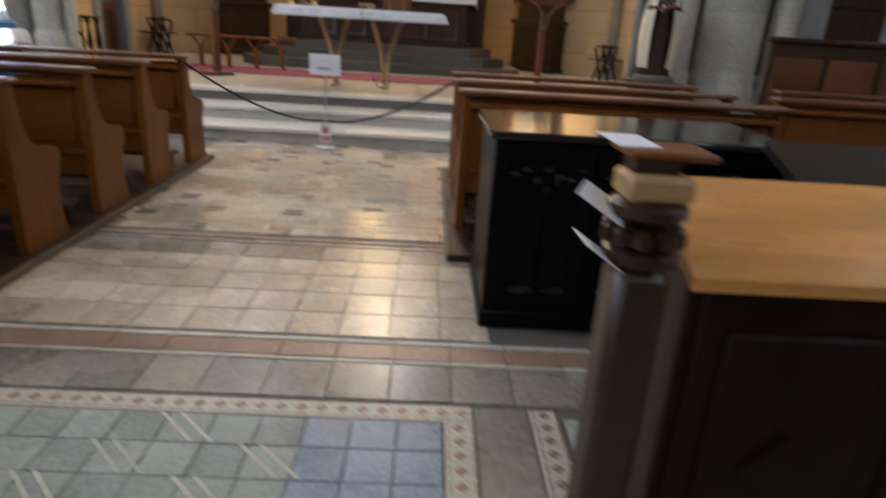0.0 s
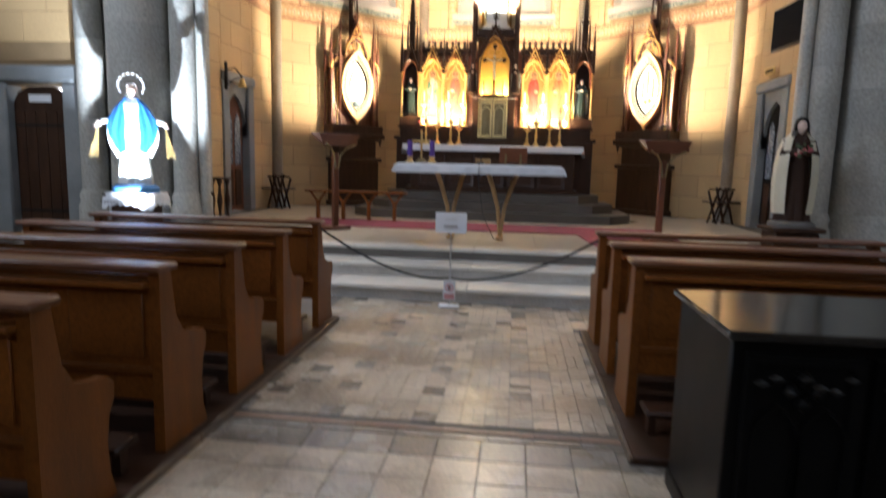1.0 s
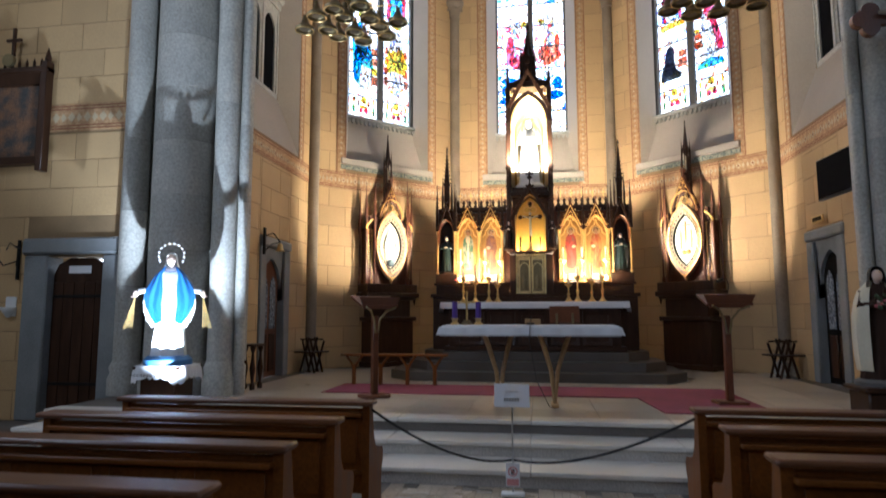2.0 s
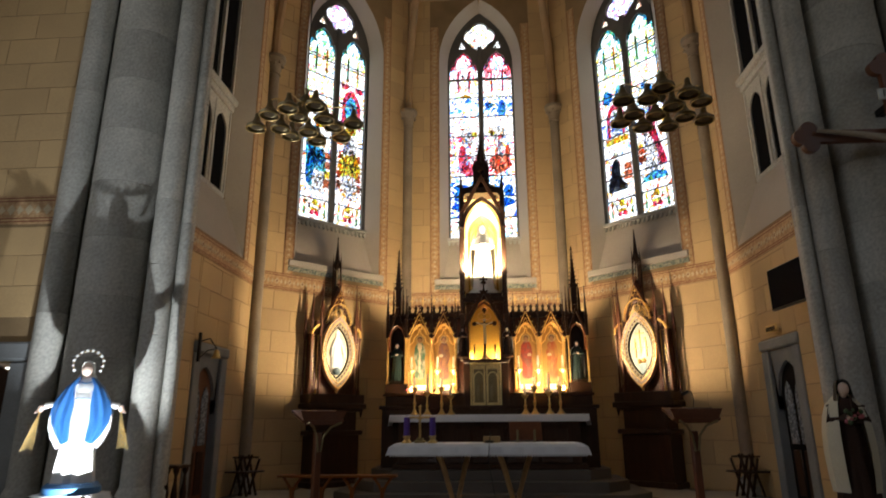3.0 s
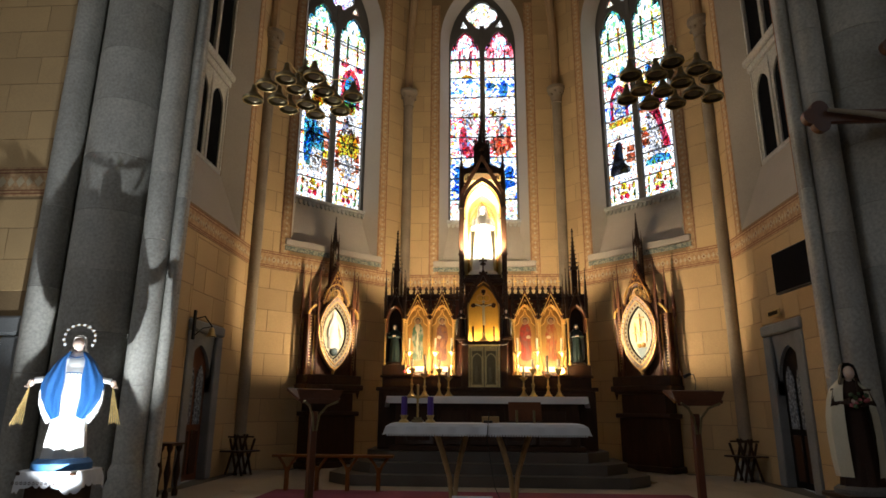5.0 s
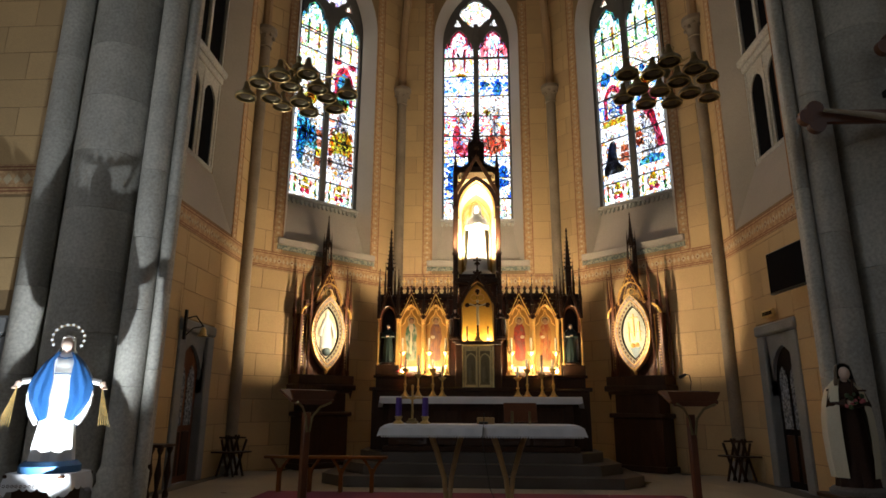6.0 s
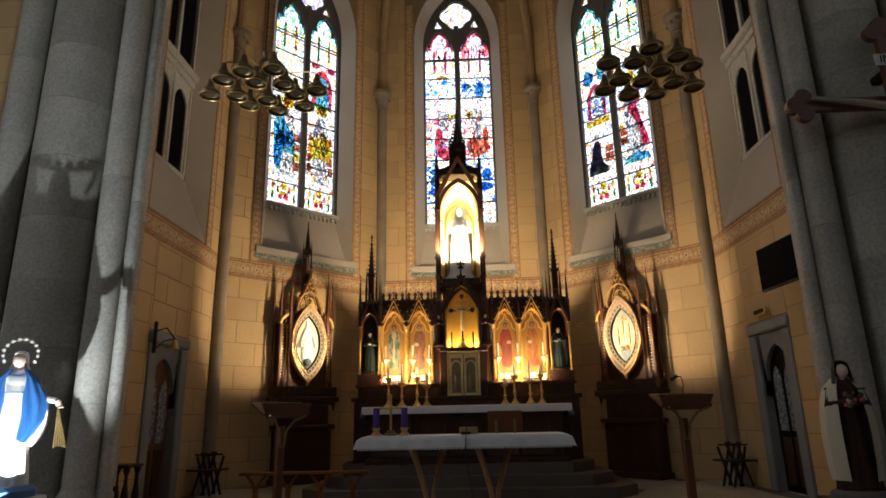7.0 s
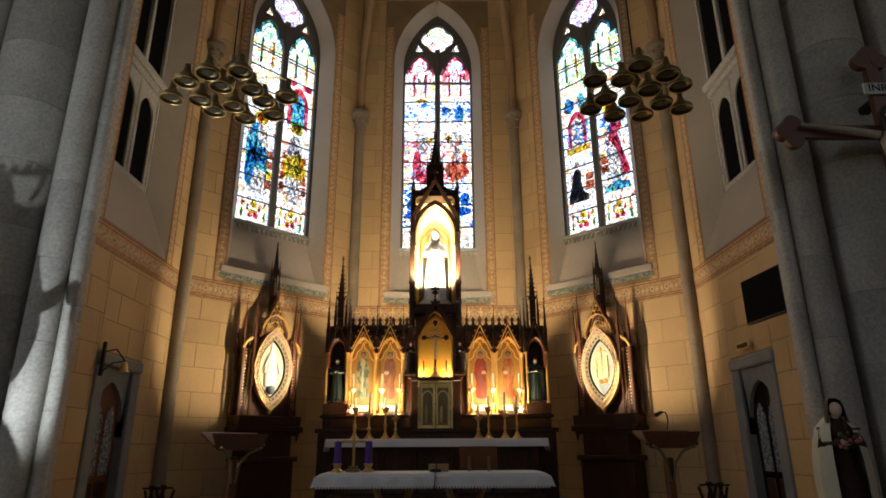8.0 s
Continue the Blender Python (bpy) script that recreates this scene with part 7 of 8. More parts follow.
for x in (-1.60, -1.11, -0.62, 0.56, 1.06, 1.56):
    colonette(x, 0.0, 2.30 - Z, 3.42 - Z, 0.026, re)
    p = Shape()
    pinnacle(p, x, 0.0, 3.42 - Z, 3.72 - Z, 0.026, 4.32 - Z, 5)
    part("pinnacle", p, WOOD_D, re)
# cresting along the top
for sd in (-1, 1):
    x0, x1 = (-1.64, -0.5) if sd < 0 else (0.5, 1.60)
    c = Shape().box(x0, 0.06, 3.84 - Z, x1, 0.2, 3.96 - Z, 0.01)
    n = 9
    for i in range(n):
        x = x0 + (x1 - x0) * (i + 0.5) / n
        c.plate([(x - 0.045, 3.95 - Z), (x - 0.02, 4.03 - Z), (x - 0.04, 4.06 - Z), (x, 4.13 - Z), (x + 0.04, 4.06 - Z), (x + 0.02, 4.03 - Z), (x + 0.045, 3.95 - Z)], 0.11, 0.14)
    part("cresting", c, WOOD_D, re)
    for i in range(5):
        x = x0 + (x1 - x0) * (i + 0.5) / 5
        part("cresting_cross", Shape().box(x - 0.008, 0.115, 4.12 - Z, x + 0.008, 0.135, 4.30 - Z, 0.002).box(x - 0.045, 0.115, 4.21 - Z, x + 0.045, 0.135, 4.228 - Z, 0.002), GILT, re)
# end turrets with their niches
for sd in (-1, 1):
    x = sd * 1.80
    t = Shape().box(x - 0.2, 0.1, 2.3 - Z, x + 0.2, 0.24, 3.95 - Z, 0.006).box(x - 0.22, -0.16, 2.32 - Z, x + 0.22, 0.2, 2.52 - Z, 0.01)
    tp = part("end_turret", t, WOOD_D, re)
    o = arch(0.135, 3.15 - Z, 3.42 - Z, 3.66 - Z, 6, x)
    part("niche_arch", Shape().band(grown(o, 0.03), o, -0.16, 0.06, -0.13, closed=False), WOOD_M, tp)
    g = Shape()
    gable(g, x, 3.45 - Z, 0.2, 4.0 - Z, -0.17, -0.08, 0.026, 5)
    part("niche_gable", g, WOOD_D, tp)
    for q in (-1, 1):
        colonette(x + q * 0.18, -0.13, 2.5 - Z, 3.42 - Z, 0.018, re, True)
        p = Shape()
        pinnacle(p, x + q * 0.19, -0.13, 3.42 - Z, 3.8 - Z, 0.03, 4.42 - Z, 6)
        part("pinnacle", p, WOOD_D, re)
    p = Shape()
    pinnacle(p, x, 0.02, 3.9 - Z, 4.45 - Z, 0.055, 5.28 - Z, 9)
    for q in (-1, 1):
        pinnacle(p, x + q * 0.1, 0.04, 3.9 - Z, 4.15 - Z, 0.022, 4.6 - Z, 4)
    part("tall_pinnacle", p, WOOD_D, re, "tall crocketed end pinnacle")
# centre: tabernacle tower
ct = Shape().box(-0.40, 0.10, 2.0 - Z, 0.36, 0.5, 4.3 - Z, 0.006).box(-0.46, -0.3, 2.0 - Z, -0.33, 0.2, 2.93 - Z, 0.01).box(0.28, -0.3, 2.0 - Z, 0.42, 0.2, 2.93 - Z, 0.01).box(-0.46, -0.32, 2.89 - Z, 0.42, 0.2, 2.96 - Z, 0.01)
part("centre_case", ct, WOOD_D, re)
o = arch(0.30, 2.95 - Z, 3.62 - Z, 4.13 - Z, 8, -0.03)
part("niche_arch", Shape().band(grown(o, 0.05), o, -0.27, 0.1, -0.24, closed=False), WOOD_M, re)
part("niche_gilding", Shape().band(grown(o, 0.012), o, -0.285, -0.2, closed=False), GILT, re, "gilded edge of the niche")
part("niche_back", Shape().plate(arch(0.30, 2.95 - Z, 3.62 - Z, 4.13 - Z, 8, -0.03), 0.07, 0.095), mat("bright_gold_leaf", (0.80, 0.50, 0.10), 0.4, metal=0.4, var=0.15, fine=40), re, "gold-leaf back of the niche")
fo = Shape()
for k in range(3):
    a = math.pi / 2 + 2 * math.pi * k / 3
    ro = [(-0.03 + 0.075 * math.cos(a) + 0.075 * math.cos(2 * math.pi * q / 16), 3.86 - Z + 0.075 * math.sin(a) + 0.075 * math.sin(2 * math.pi * q / 16)) for q in range(16)]
    ri = [(-0.03 + 0.075 * math.cos(a) + 0.06 * math.cos(2 * math.pi * q / 16), 3.86 - Z + 0.075 * math.sin(a) + 0.06 * math.sin(2 * math.pi * q / 16)) for q in range(16)]
    fo.band(ro, ri, -0.24 - 0.003 * k, -0.21)
part("trefoil_tracery", fo, GILT, re)
g = Shape()
gable(g, -0.03, 3.62 - Z, 0.42, 4.40 - Z, -0.30, -0.18, 0.045, 7)
part("centre_gable", g, WOOD_D, re, "steep crocketed gable over the niche")
part("gable_cross", Shape().box(-0.045, -0.26, 4.42 - Z, -0.015, -0.22, 4.68 - Z, 0.005).box(-0.11, -0.26, 4.56 - Z, 0.05, -0.22, 4.59 - Z, 0.005), WOOD_D, re)
for sd in (-1, 1):
    x = -0.03 + sd * 0.44
    p = Shape()
    pinnacle(p, x, -0.16, 2.95 - Z, 3.9 - Z, 0.045, 4.62 - Z, 7)
    part("buttress", p, WOOD_D, re)
    p = Shape()
    p.box(x - 0.05, -0.02, 3.9 - Z, x + 0.05, 0.1, 6.55 - Z, 0.012)
    for z in (4.35, 4.75, 5.75):
        p.box(x - 0.065, -0.035, z - Z, x + 0.065, 0.11, z + 0.05 - Z, 0.01)
    pinnacle(p, x, 0.04, 6.5 - Z, 6.72 - Z, 0.035, 7.12 - Z, 4)
    part("turret_post", p, WOOD_D, re)
tw = Shape().box(-0.43, 0.42, 4.2 - Z, 0.37, 0.46, 6.6 - Z, 0.004)
part("turret_back", tw, mat("pale_gold_turret_lining", (0.75, 0.60, 0.34), 0.55, var=0.12), re, "pale gilded lining of the turret")
for sd in (-1, 1):
    part("turret_side", Shape().box(-0.03 + sd * 0.40 - 0.015, 0.1, 4.2 - Z, -0.03 + sd * 0.40 + 0.015, 0.42, 6.6 - Z), bpy.data.materials["pale_gold_turret_lining"], re)
part("turret_floor", Shape().box(-0.5, -0.14, 4.14 - Z, 0.44, 0.46, 4.24 - Z, 0.015).box(-0.4, -0.08, 4.24 - Z, 0.34, 0.42, 4.33 - Z, 0.01), WOOD_D, re)
o = arch(0.36, 5.55 - Z, 5.75 - Z, 6.33 - Z, 8, -0.03)
part("turret_arch", Shape().band([(-0.03 + (x + 0.03) * 1.16, z + (0.12 if 0 < i < len(o) - 1 else 0)) for i, (x, z) in enumerate(o)], o, -0.03, 0.1, 0.0, closed=False), WOOD_D, re)
part("turret_arch_gilding", Shape().band(grown(o, 0.018), o, -0.045, -0.01, closed=False), GILT, re)
ia, ib = arch(0.315, 4.35 - Z, 5.62 - Z, 6.12 - Z, 8, -0.03), arch(0.275, 4.35 - Z, 5.58 - Z, 6.0 - Z, 8, -0.03)
part("inner_arch", Shape().band(ia, ib, 0.20, 0.30, 0.24, closed=False), OVAL_G, re, "gold inner arch of the turret")
cu = Shape()
for k in (-1, 1):
    cu.sweep([(-0.03 + k * 0.26, 0.22, 5.52 - Z), (-0.03 + k * 0.20, 0.22, 5.68 - Z), (-0.03 + k * 0.15, 0.22, 5.74 - Z), (-0.03 + k * 0.10, 0.22, 5.88 - Z), (-0.03, 0.22, 5.97 - Z)], 0.014, 6)
part("arch_cusp", cu, GILT, re)
g = Shape()
gable(g, -0.03, 6.1 - Z, 0.47, 6.95 - Z, -0.05, 0.06, 0.05, 6)
g.plate([(-0.47, 6.45 - Z), (-0.03, 6.85 - Z), (0.41, 6.45 - Z), (0.41, 6.62 - Z), (0.33, 6.68 - Z), (-0.39, 6.68 - Z), (-0.47, 6.62 - Z)], 0.01, 0.08)
part("turret_gable", g, WOOD_D, re)
sp = Shape().box(-0.45, 0.0, 6.55 - Z, 0.39, 0.42, 6.68 - Z, 0.01)
sp.box(-0.17, 0.04, 6.66 - Z, 0.11, 0.32, 7.2 - Z, 0.01)
for q in (-1, 1):
    pinnacle(sp, -0.03 + q * 0.15, 0.05, 6.7 - Z, 7.15 - Z, 0.028, 7.45 - Z, 4)
    pinnacle(sp, -0.03 + q * 0.08, 0.03, 6.9 - Z, 7.2 - Z, 0.02, 7.38 - Z, 3)
pinnacle(sp, -0.03, 0.18, 7.1 - Z, 7.25 - Z, 0.10, 8.06 - Z, 9)
part("spire", sp, WOOD_D, re, "dark openwork spire")

s, at = robed("statue", pose(-0.03, 13.36, 4.33), 1.55, None, "", base=0.10, seed=8)
solid("statue", s, [WHITE_S, OVAL_W, WHITE_S, WHITE_S, WHITE_S, GILT, STAR], "white robed statue with cream mantle standing in the lit turret", "statue", at=at)
tq = [(-0.03 + 0.17 * math.cos(2 * math.pi * q / 24), 5.72 + 0.17 * math.sin(2 * math.pi * q / 24)) for q in range(24)]
ti = [(-0.03 + 0.13 * math.cos(2 * math.pi * q / 24), 5.72 + 0.13 * math.sin(2 * math.pi * q / 24)) for q in range(24)]
solid("halo_ring", Shape().band(tq, ti, 13.60, 13.622), GILT, "gilded ring on the turret's back wall", "halo")
for i, (x, m1, m2) in enumerate(((-1.80, GREEN_P, BROWN_P), (1.78, GREEN_P, WHITE_S), (-0.47, BROWN_P, STONE), (0.41, BROWN_P, STONE))):
    z = 2.52 if abs(x) > 1 else 3.0
    s, at = robed("statue", pose(x, 13.15 if abs(x) > 1 else 12.96, z), 0.82 if abs(x) > 1 else 0.6, None, "", base=0.05, seed=20 + i)
    solid("statue", s, [m1, m2, SKIN_P, WOOD_D, HAIR_P, GILT, STAR], "small painted statue standing in a reredos niche", "statue", "small statues of the reredos", at=at)

tb = thing("tabernacle", pose(-0.03, 12.86, 2.09), "gilded brass tabernacle with two embossed doors", "tabernacle")
part("case", Shape().box(-0.30, 0.04, -0.05, 0.30, 0.35, 0.80, 0.008), WOOD_D, tb)
part("door_frame", Shape().band([(-0.30, -0.05), (-0.30, 0.80), (0.30, 0.80), (0.30, -0.05)], [(-0.265, -0.01), (-0.265, 0.765), (0.265, 0.765), (0.265, -0.01)], 0.0, 0.05, 0.02), BRASS_LIT, tb)
for k in (-1, 1):
    x0, x1 = (-0.262, -0.004) if k < 0 else (0.004, 0.262)
    dr = part("door", Shape().box(x0, 0.02, -0.008, x1, 0.045, 0.762, 0.006), BRASS_D, tb, "embossed gilt door")
    xm = (x0 + x1) / 2
    o = arch(0.085, 0.08, 0.5, 0.62, 6, xm)
    part("embossed_arch", Shape().band(grown(o, 0.022), o, 0.008, 0.025, closed=False), BRASS_LIT, dr)
    # borders take the paler brass in place of real reflections
    part("door_border", Shape().band([(x0 + 0.004, 0.0), (x0 + 0.004, 0.755), (x1 - 0.004, 0.755), (x1 - 0.004, 0.0)], [(x0 + 0.035, 0.035), (x0 + 0.035, 0.72), (x1 - 0.035, 0.72), (x1 - 0.035, 0.035)], 0.004, 0.024, 0.014), BRASS_LIT, dr, "gilt border with its reflections painted in as a paler colour")
    part("embossed_figure", Shape().lathe([(0.05, 0.10), (0.055, 0.2), (0.045, 0.34), (0.02, 0.4), (0.03, 0.44), (0.01, 0.48)], (xm, 0.03, 0), 10, 1, 0.5), BRASS_D, dr)
    for z in (0.03, 0.70):
        part("embossed_band", Shape().box(x0 + 0.02, 0.01, z - 0.02, x1 - 0.02, 0.024, z + 0.02, 0.006), BRASS_LIT, dr)
nc = thing("niche_crucifix", pose(-0.03, 13.0, 2.96), "gilded crucifix standing in the lit niche", "crucifix")
part("cross_foot", Shape().lathe([(0.10, 0), (0.10, 0.02), (0.05, 0.06), (0.025, 0.12), (0.035, 0.16), (0.015, 0.2)], n=12), BRASS_D, nc)
part("cross", Shape().box(-0.018, -0.012, 0.18, 0.018, 0.012, 0.98, 0.004).box(-0.19, -0.012, 0.70, 0.19, 0.012, 0.735, 0.004).plate(blob(0, 1.0, 0.045, 0.045, 3, 12), -0.012, 0.012).plate(blob(-0.2, 0.717, 0.045, 0.045, 4, 12), -0.012, 0.012).plate(blob(0.2, 0.717, 0.045, 0.045, 5, 12), -0.012, 0.012), WOOD_D, nc)
part("corpus", Shape().sweep([(-0.16, -0.02, 0.74), (0, -0.03, 0.68), (0.16, -0.02, 0.74)], 0.014).sweep([(0, -0.03, 0.72), (0, -0.035, 0.55), (0.01, -0.03, 0.32)], 0.026).ball((0.0, -0.035, 0.78), 0.032, 8), CREAM_P, nc)
for x in (-0.24, 0.17):
    ca = thing("niche_candle", pose(x, 13.0, 2.96), "dark slim candle beside the niche crucifix", "candle", "niche candles")
    part("stick", Shape().lathe([(0.03, 0), (0.03, 0.02), (0.012, 0.05), (0.022, 0.1)], n=8), BRASS_D, ca)
    part("wax", Shape().tube((0, 0, 0.1), (0, 0, 0.3), 0.016, n=8), WOOD_D, ca)


def candlestick(x, y, z, h, wax, lit_label="tall brass candlestick with an ivory candle"):
    c = thing("candlestick", pose(x, y, z), lit_label, "candlestick", "candlesticks of the high altar")
    part("stick", Shape().lathe([(0.085, 0), (0.085, 0.015), (0.05, 0.05), (0.03, 0.09), (0.016, 0.13), (0.028, h * 0.4), (0.035, h * 0.43), (0.016, h * 0.5), (0.015, h * 0.8), (0.05, h * 0.9), (0.075, h * 0.97), (0.075, h), (0.02, h)], n=12), BRASS, c)
    part("wax", Shape().tube((0, 0, h), (0, 0, h + wax), 0.022, 0.021, 10), WAX, c)
    part("wick", Shape().tube((0, 0, h + wax), (0.002, 0, h + wax + 0.02), 0.002, n=5), BLACK, c)


for x, z, h, w in ((-1.40, 1.91, 0.52, 0.17), (-1.15, 1.91, 0.42, 0.34), (-0.88, 1.91, 0.52, 0.17), (-0.70, 1.91, 0.36, 0.2), (0.70, 1.91, 0.36, 0.2), (0.88, 1.91, 0.52, 0.17), (1.15, 1.91, 0.42, 0.34), (1.36, 1.91, 0.52, 0.17)):
    candlestick(x, 12.70 + 0.06 * (h > 0.5), z, h, w)
for x in (-1.50, -0.98, -0.66, 0.62, 1.0, 1.48):
    candlestick(x, 13.08, 2.32, 0.46, 0.26, "slim brass candlestick with an ivory candle on the shelf")
for x in (-1.5, 1.44):
    fl2 = Shape()
    rq = random.Random(int(x * 10))
    for i in range(26):
        fl2.slot = i % 2
        fl2.ball((rq.gauss(0, 0.05), rq.gauss(0, 0.03), 0.10 + rq.gauss(0, 0.035)), rq.uniform(0.014, 0.026), 6)
    fl2.slot = 2
    fl2.lathe([(0.03, 0), (0.045, 0.04), (0.03, 0.08)], n=10)
    solid("flower_vase", fl2, [mat("red_blossom", (0.5, 0.05, 0.05), 0.6), mat("leaf_dark", (0.05, 0.08, 0.03), 0.6), BRASS], "small brass vase of red flowers on the shelf", "flowers", "flower vases", at=pose(x, 12.97, 2.32))
# small lamps seen glowing among the candlesticks
for x in (-1.47, 1.45):
    vl = thing("votive_lamp", pose(x, 12.93, 2.325), "small lit votive lamp on the shelf", "lamp", "votive lamps")
    part("cup", Shape().lathe([(0.03, 0), (0.045, 0.03), (0.04, 0.035)], n=10), BRASS, vl)
    part("flame_glass", Shape().ball((0, 0, 0.08), 0.045, 10, 1.2), glow("votive_glow", (1.0, 0.62, 0.25), 7), vl, "glowing glass")


# ---- shrines on the slanting walls ----
def shrine(at, sgn, relief, label):
    """A gothic wall shrine with a pointed-oval picture; local y = 0 is the wall, the front lies at negative y."""
    h = thing("wall_shrine", at, label, "shrine", "shrines of the apse")
    part("pedestal", Shape().box(-0.58, -0.5, CHANCEL, 0.58, -0.01, 1.52, 0.015).box(-0.64, -0.55, CHANCEL, 0.64, -0.01, CHANCEL + 0.12, 0.015).box(-0.64, -0.56, 1.52, 0.64, -0.01, 1.62, 0.02), WOOD_D, h, "dark wooden pedestal")
    part("console", Shape().box(-0.52, -0.46, 1.62, 0.52, -0.01, 2.02, 0.012).box(-0.74, -0.54, 2.08, 0.74, -0.01, 2.2, 0.02).box(-0.66, -0.5, 2.02, 0.66, -0.01, 2.08, 0.015).box(-0.70, -0.5, 2.2, 0.70, -0.01, 2.4, 0.015), WOOD_D, h)
    bd = part("back_board", Shape().box(-0.5, -0.24, 2.4, 0.5, -0.06, 4.05, 0.008), WOOD_M, h)
    st = Shape()
    for i in range(9):
        x = -0.44 + i * 0.11
        st.box(x - 0.008, -0.25, 2.42, x + 0.008, -0.235, 4.0)
    part("board_moulding", st, WOOD_M, bd)
    oz, half, hh = 3.34, 0.43, 0.84

    def mandorla(k):
        r = (hh * hh + half * half) / (2 * half)
        c = r - half
        t = math.asin(hh / r)
        a = [(-(r * math.cos(-t + 2 * t * i / 16) - c) * k, oz + r * math.sin(-t + 2 * t * i / 16) * k) for i in range(17)]
        return a + [(-x, z) for x, z in a[::-1][1:-1]]
    fr = part("oval_frame", Shape().band(mandorla(1.0), mandorla(0.84), -0.44, -0.30, -0.42), OVAL_P, h, "rose-brown pointed-oval frame with gilded edges")
    for ko, ki in ((1.010, 0.990), (0.852, 0.836)):
        part("gilded_edge", Shape().band(mandorla(ko), mandorla(ki), -0.452, -0.40), GILT, fr)
    bd2 = Shape()
    for x, z in mandorla(0.92):
        bd2.ball((x, -0.442, z), 0.026, 6)
    tagged(part("beading", bd2, OVAL_C, fr, "row of pale beads"), kind="stuff")
    dn = Shape()
    ma, mb = mandorla(0.80), mandorla(0.745)
    for q in range(len(ma)):
        (xa, za), (xb, zb), (xc, zc) = ma[q], ma[(q + 1) % len(ma)], mb[q]
        dn.add([(xa, -0.418, za), (xa + (xb - xa) * 0.5, -0.418, za + (zb - za) * 0.5), (xc + (xb - xa) * 0.5, -0.405, zc + (zb - za) * 0.5), (xc, -0.405, zc)], [(0, 1, 2, 3)])
    tagged(part("dentil_edging", dn, WOOD_M, fr, "row of dark dentils"), kind="stuff")
    part("gable_gilding", Shape().sweep([(-0.33, -0.405, 4.05), (0, -0.405, 4.77), (0.33, -0.405, 4.05)], 0.012, 4), GILT, h)
    part("gable_inner_gilding", Shape().sweep([(-0.2, -0.402, 4.10), (0, -0.402, 4.60), (0.2, -0.402, 4.10)], 0.008, 4), GILT, h)
    part("oval_rim", Shape().band(mandorla(0.84), mandorla(0.70), -0.43, -0.3, -0.37), OVAL_C, fr)
    part("oval_ground", Shape().plate(mandorla(0.84), -0.33, -0.26), OVAL_W if relief else mat("pale_grey_green_ground", (0.46, 0.47, 0.38), 0.5, var=0.2), fr, "pale ground of the oval")
    part("oval_line", Shape().band(mandorla(0.71), mandorla(0.68), -0.385, -0.33), BLACK, fr)
    part("oval_back", Shape().plate(mandorla(0.98), -0.30, -0.245), WOOD_D, fr)
    part("drop_finial", Shape().ball((0, -0.40, oz - hh - 0.03), 0.035, 8, 1.5).plate([(-0.09, oz - hh + 0.10), (0, oz - hh - 0.03), (0.09, oz - hh + 0.10), (0, oz - hh + 0.05)], -0.46, -0.43), GILT, fr)
    if relief:
        s = Shape().lathe([(0.15, -0.38), (0.15, -0.2), (0.10, 0.05), (0.13, 0.22), (0.05, 0.32), (0.045, 0.36), (0.06, 0.41), (0.03, 0.47)], (0, -0.35, oz + 0.03), 14, 1, 0.45)
        for k in (-1, 1):
            s.sweep([(k * 0.08, -0.37, oz + 0.24), (k * 0.15, -0.38, oz + 0.08), (k * 0.18, -0.4, oz - 0.1)], 0.03, 8)
        part("relief", s, WHITE_S, fr, "white robed relief")
        part("globe", Shape().ball((0, -0.38, oz - 0.42), 0.095, 12), mat("blue_grey_globe", (0.16, 0.22, 0.26), 0.3), fr)
    else:
        s = Shape()
        for k in (-1, 1):
            s.box(k * 0.13 - 0.014, -0.37, oz - 0.2, k * 0.13 + 0.014, -0.335, oz + 0.24, 0.004)
            s.add([(k * 0.13, -0.372, oz + 0.24), (k * 0.10, -0.372, oz + 0.24), (0, -0.372, oz - 0.16), (k * 0.02, -0.372, oz - 0.19)], [(0, 1, 2, 3)])
        s.box(-0.012, -0.38, oz - 0.1, 0.012, -0.345, oz + 0.42, 0.004).box(-0.11, -0.378, oz + 0.32, 0.11, -0.345, oz + 0.345, 0.004).box(-0.19, -0.376, oz + 0.0, 0.19, -0.343, oz + 0.02, 0.003)
        part("monogram", s, BRASS, fr, "gilded monogram of crossed bars")
        part("two_hearts", Shape().ball((-0.05, -0.36, oz - 0.28), 0.055, 8).ball((0.06, -0.36, oz - 0.27), 0.055, 8), GILT, fr)
        part("blue_foot", Shape().plate([(-0.13, oz - 0.32), (0.13, oz - 0.32), (0, oz - 0.62)], -0.345, -0.331), mat("grey_blue_enamel", (0.25, 0.33, 0.36), 0.5), fr)
    g = Shape()
    gable(g, 0, 4.02, 0.36, 4.85, -0.40, -0.28, 0.045, 6)
    o = arch(0.27, 4.0, 4.08, 4.40, 6)
    g.band(grown(o, 0.03), o, -0.38, -0.3, -0.36, closed=False)
    g.plate([(-0.33, 4.06), (0, 4.80), (0.33, 4.06), (0.25, 4.10), (0.17, 4.32), (0, 4.44), (-0.17, 4.32), (-0.25, 4.10)], -0.36, -0.31)
    part("gable", g, WOOD_M, h, "steep crocketed gable")
    ga = arch(0.30, 3.98, 4.08, 4.46, 6)
    part("gable_arch", Shape().band(grown(ga, 0.02), ga, -0.43, -0.34, -0.41, closed=False), GILT, h, "gilded cusped arch")
    for k in (-1, 0, 1):
        part("carved_leaf", Shape().ball((k * 0.07, -0.375, 4.56 + (0.1 if k == 0 else 0)), 0.032, 6), GILT, h)
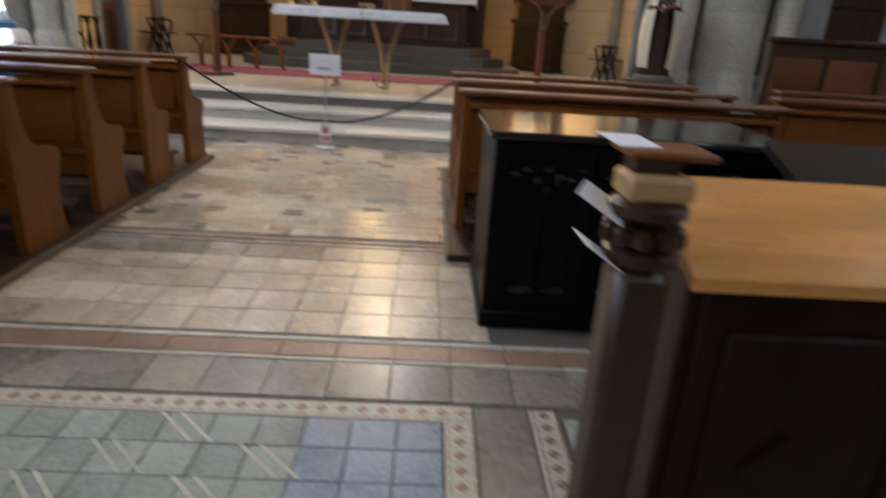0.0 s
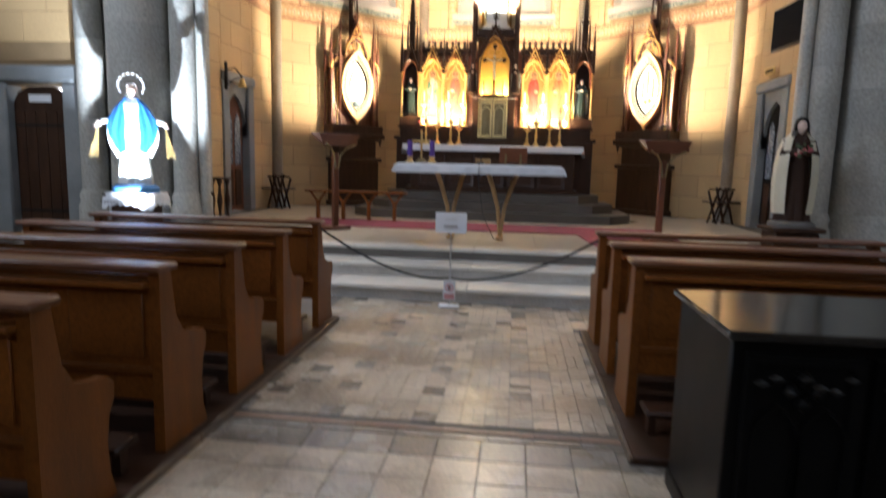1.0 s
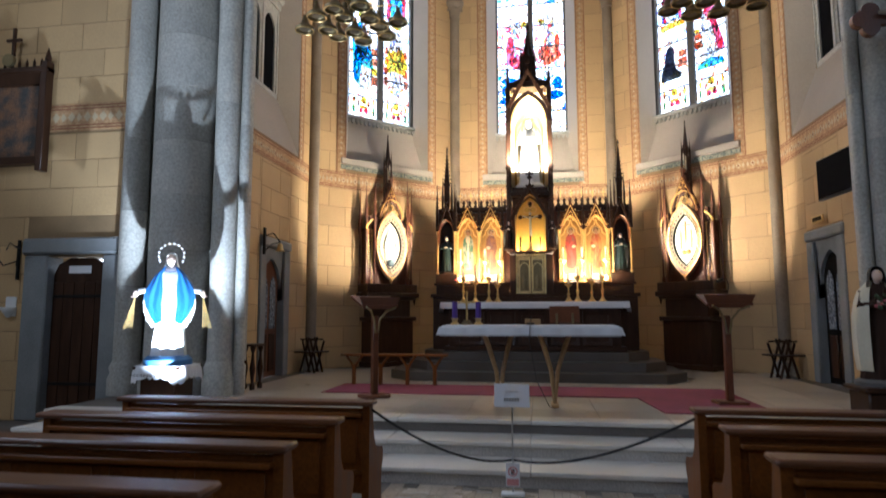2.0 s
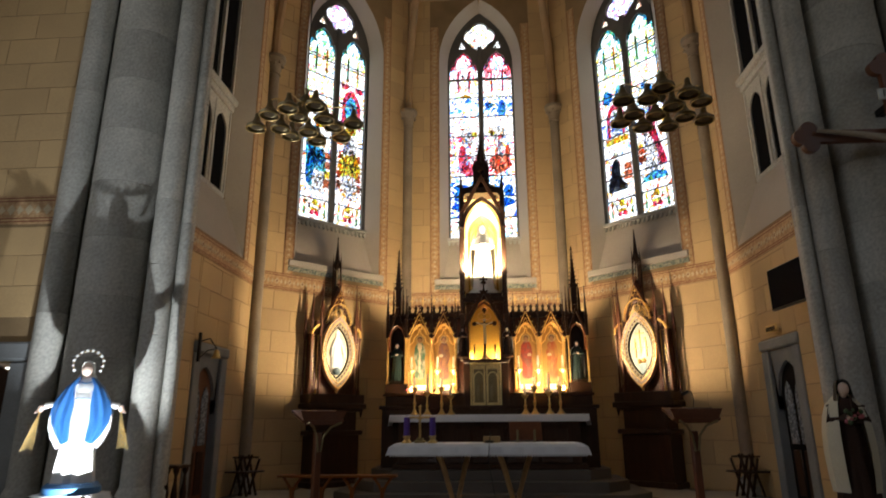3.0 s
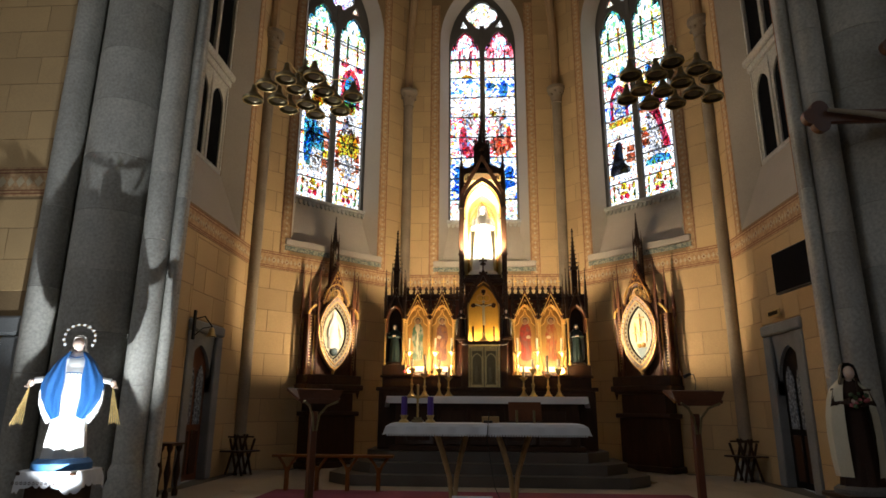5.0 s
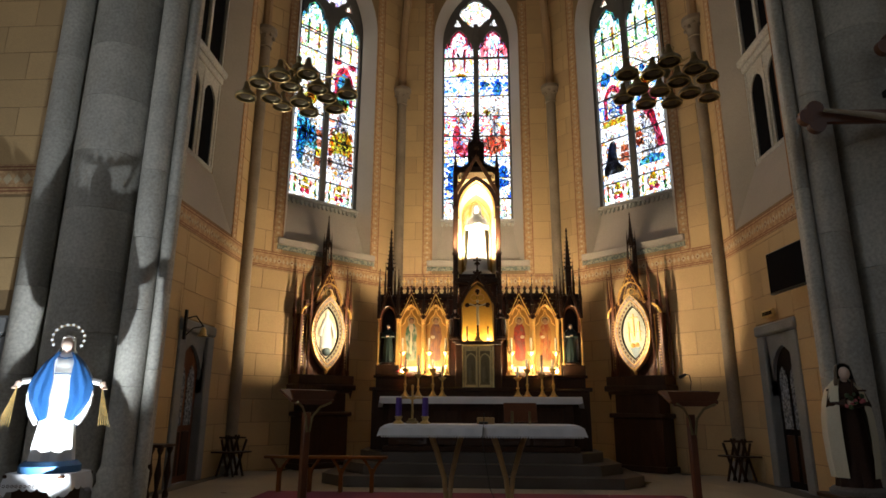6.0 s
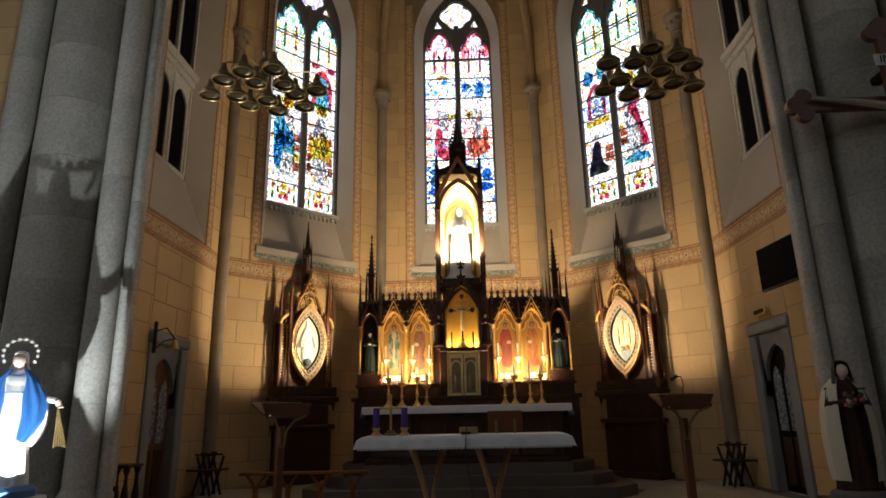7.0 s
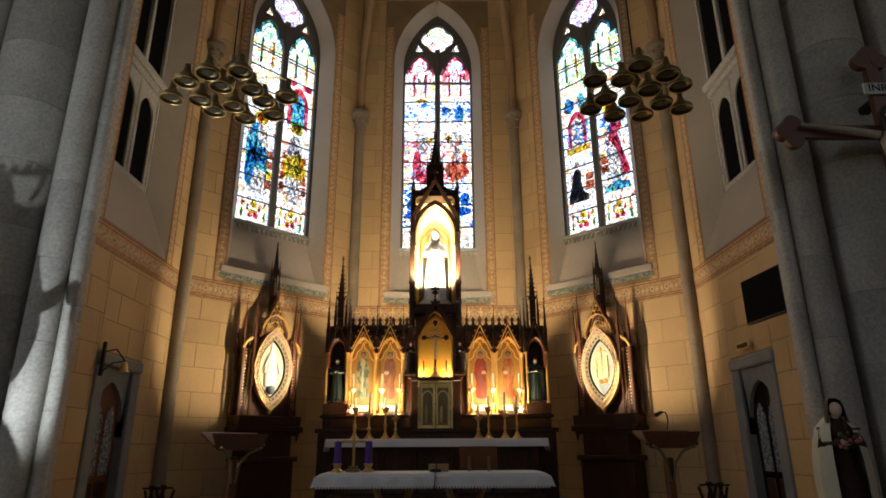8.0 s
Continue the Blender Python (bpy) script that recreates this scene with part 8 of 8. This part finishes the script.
    for k in (-1, 1):
        dots = Shape()
        for q in range(9):
            dots.ball((k * 0.56, -0.29, 2.6 + q * 0.13), 0.016, 5)
            dots.plate([(k * 0.56 - 0.02, 2.66 + q * 0.13), (k * 0.56, 2.645 + q * 0.13), (k * 0.56 + 0.02, 2.66 + q * 0.13), (k * 0.56, 2.675 + q * 0.13)], -0.30, -0.285)
        part("side_board", Shape().box(k * 0.56 - 0.055, -0.28, 2.4, k * 0.56 + 0.055, -0.05, 3.75, 0.008), WOOD_M, h)
        tagged(part("studded_moulding", dots, GILT, h, "row of small gilded rosettes"), kind="stuff")
        part("thin_shaft", Shape().lathe([(0.03, 2.4), (0.03, 2.48), (0.014, 2.52), (0.014, 3.1), (0.022, 3.12), (0.014, 3.14), (0.014, 3.62), (0.03, 3.7)], (k * 0.50, -0.34, 0), 8), GILT, h, "thin gilded shaft")
    tr = Shape()
    for k in (-1, 0, 1):
        ro = [(k * 0.12 + 0.085 * math.cos(2 * math.pi * q / 16), 4.13 + (0.13 if k == 0 else 0) + 0.085 * math.sin(2 * math.pi * q / 16)) for q in range(16)]
        ri = [(k * 0.12 + 0.068 * math.cos(2 * math.pi * q / 16), 4.13 + (0.13 if k == 0 else 0) + 0.068 * math.sin(2 * math.pi * q / 16)) for q in range(16)]
        tr.band(ro, ri, -0.36 + 0.003 * k, -0.33)
    part("gable_tracery", tr, GILT, h)
    sp = Shape()
    for qx in (-1, 1):
        for qy in (-1, 1):
            pinnacle(sp, qx * 0.065, -0.2 + qy * 0.065, 4.3, 5.42, 0.013, 5.72, 4)
        gable(sp, 0, 5.30, 0.08, 5.60, -0.2 + qx * 0.07 - 0.012, -0.2 + qx * 0.07 + 0.012, 0.016, 3)
    sp.box(-0.075, -0.275, 4.55, 0.075, -0.125, 4.92, 0.01)
    pinnacle(sp, 0, -0.2, 5.36, 5.50, 0.042, 6.14, 8)
    for k in (-1, 1):
        pinnacle(sp, k * 0.09, -0.24, 4.7, 5.1, 0.02, 5.4, 4)
    part("spire", sp, WOOD_D, h, "tall dark openwork spire")
    part("spire_figure", Shape().lathe([(0.035, 4.92), (0.038, 5.0), (0.024, 5.12), (0.03, 5.2), (0.012, 5.24), (0.02, 5.28), (0.006, 5.32)], (0, -0.2, 0), 8), OVAL_C, h, "small pale carved figure")
    for k in (-1, 1):
        for x, z1, top, y in ((0.46, 4.05, 4.95, -0.40), (0.64, 3.9, 4.75, -0.30), (0.70, 3.85, 4.7, -0.10)):
            c = part("colonette", Shape().lathe([(0.04, 2.4), (0.04, 2.5), (0.022, 2.55), (0.022, 3.6), (0.045, 3.68), (0.045, 3.72)], (k * x, y, 0), 8), WOOD_M, h)
            p = Shape()
            pinnacle(p, k * x, y, 3.7, z1, 0.03, top, 6)
            part("pinnacle", p, WOOD_M, c)
        part("half_arch", Shape().sweep([(k * 0.66, -0.32, 3.72), (k * 0.60, -0.36, 3.85), (k * 0.52, -0.38, 3.92), (k * 0.42, -0.38, 3.95)], 0.03, 6), GILT, h)
        part("drop", Shape().lathe([(0.05, 2.2), (0.06, 2.1), (0.03, 2.0), (0.01, 1.9)], (k * 0.66, -0.42, 0), 8), WOOD_D, h)
    return h


shrine(AT_L @ pose(-0.15, 0, 0), -1, True, "carved wall shrine with a white relief in a pointed oval")
shrine(AT_R @ pose(0.15, 0, 0), 1, False, "carved wall shrine with a gilded monogram in a pointed oval")
# the housings of the lamps hidden behind the reredos
for sd in (-1, 1):
    hs = thing("spotlight", pose(sd * 1.80, 13.92, 2.35), "small black spotlight behind the reredos", "lamp", "spotlights behind the reredos")
    part("stand", Shape().box(-0.02, -0.02, -1.9, 0.02, 0.02, 0.82, 0.004), IRON, hs)
    part("head", Shape().tube((-sd * 0.10, -0.03, 0.9), (sd * 0.0, 0.0, 0.9), 0.05, 0.05, 10), IRON, hs)
# daylight haze behind the glass
bk = Shape()
pts = [(14 * math.sin(a), 12 + 14 * math.cos(a)) for a in [math.radians(-100 + 10 * i) for i in range(21)]]
bk.add([(x, y, 0) for x, y in pts] + [(x, y, 30) for x, y in pts], [(i, i + 1, 22 + i, 21 + i) for i in range(20)])
solid("backdrop", bk, glow("bright_overcast_sky", (0.95, 0.98, 1.0), SKYGLOW), "bright white overcast sky outside the windows", "sky", kind="structure")
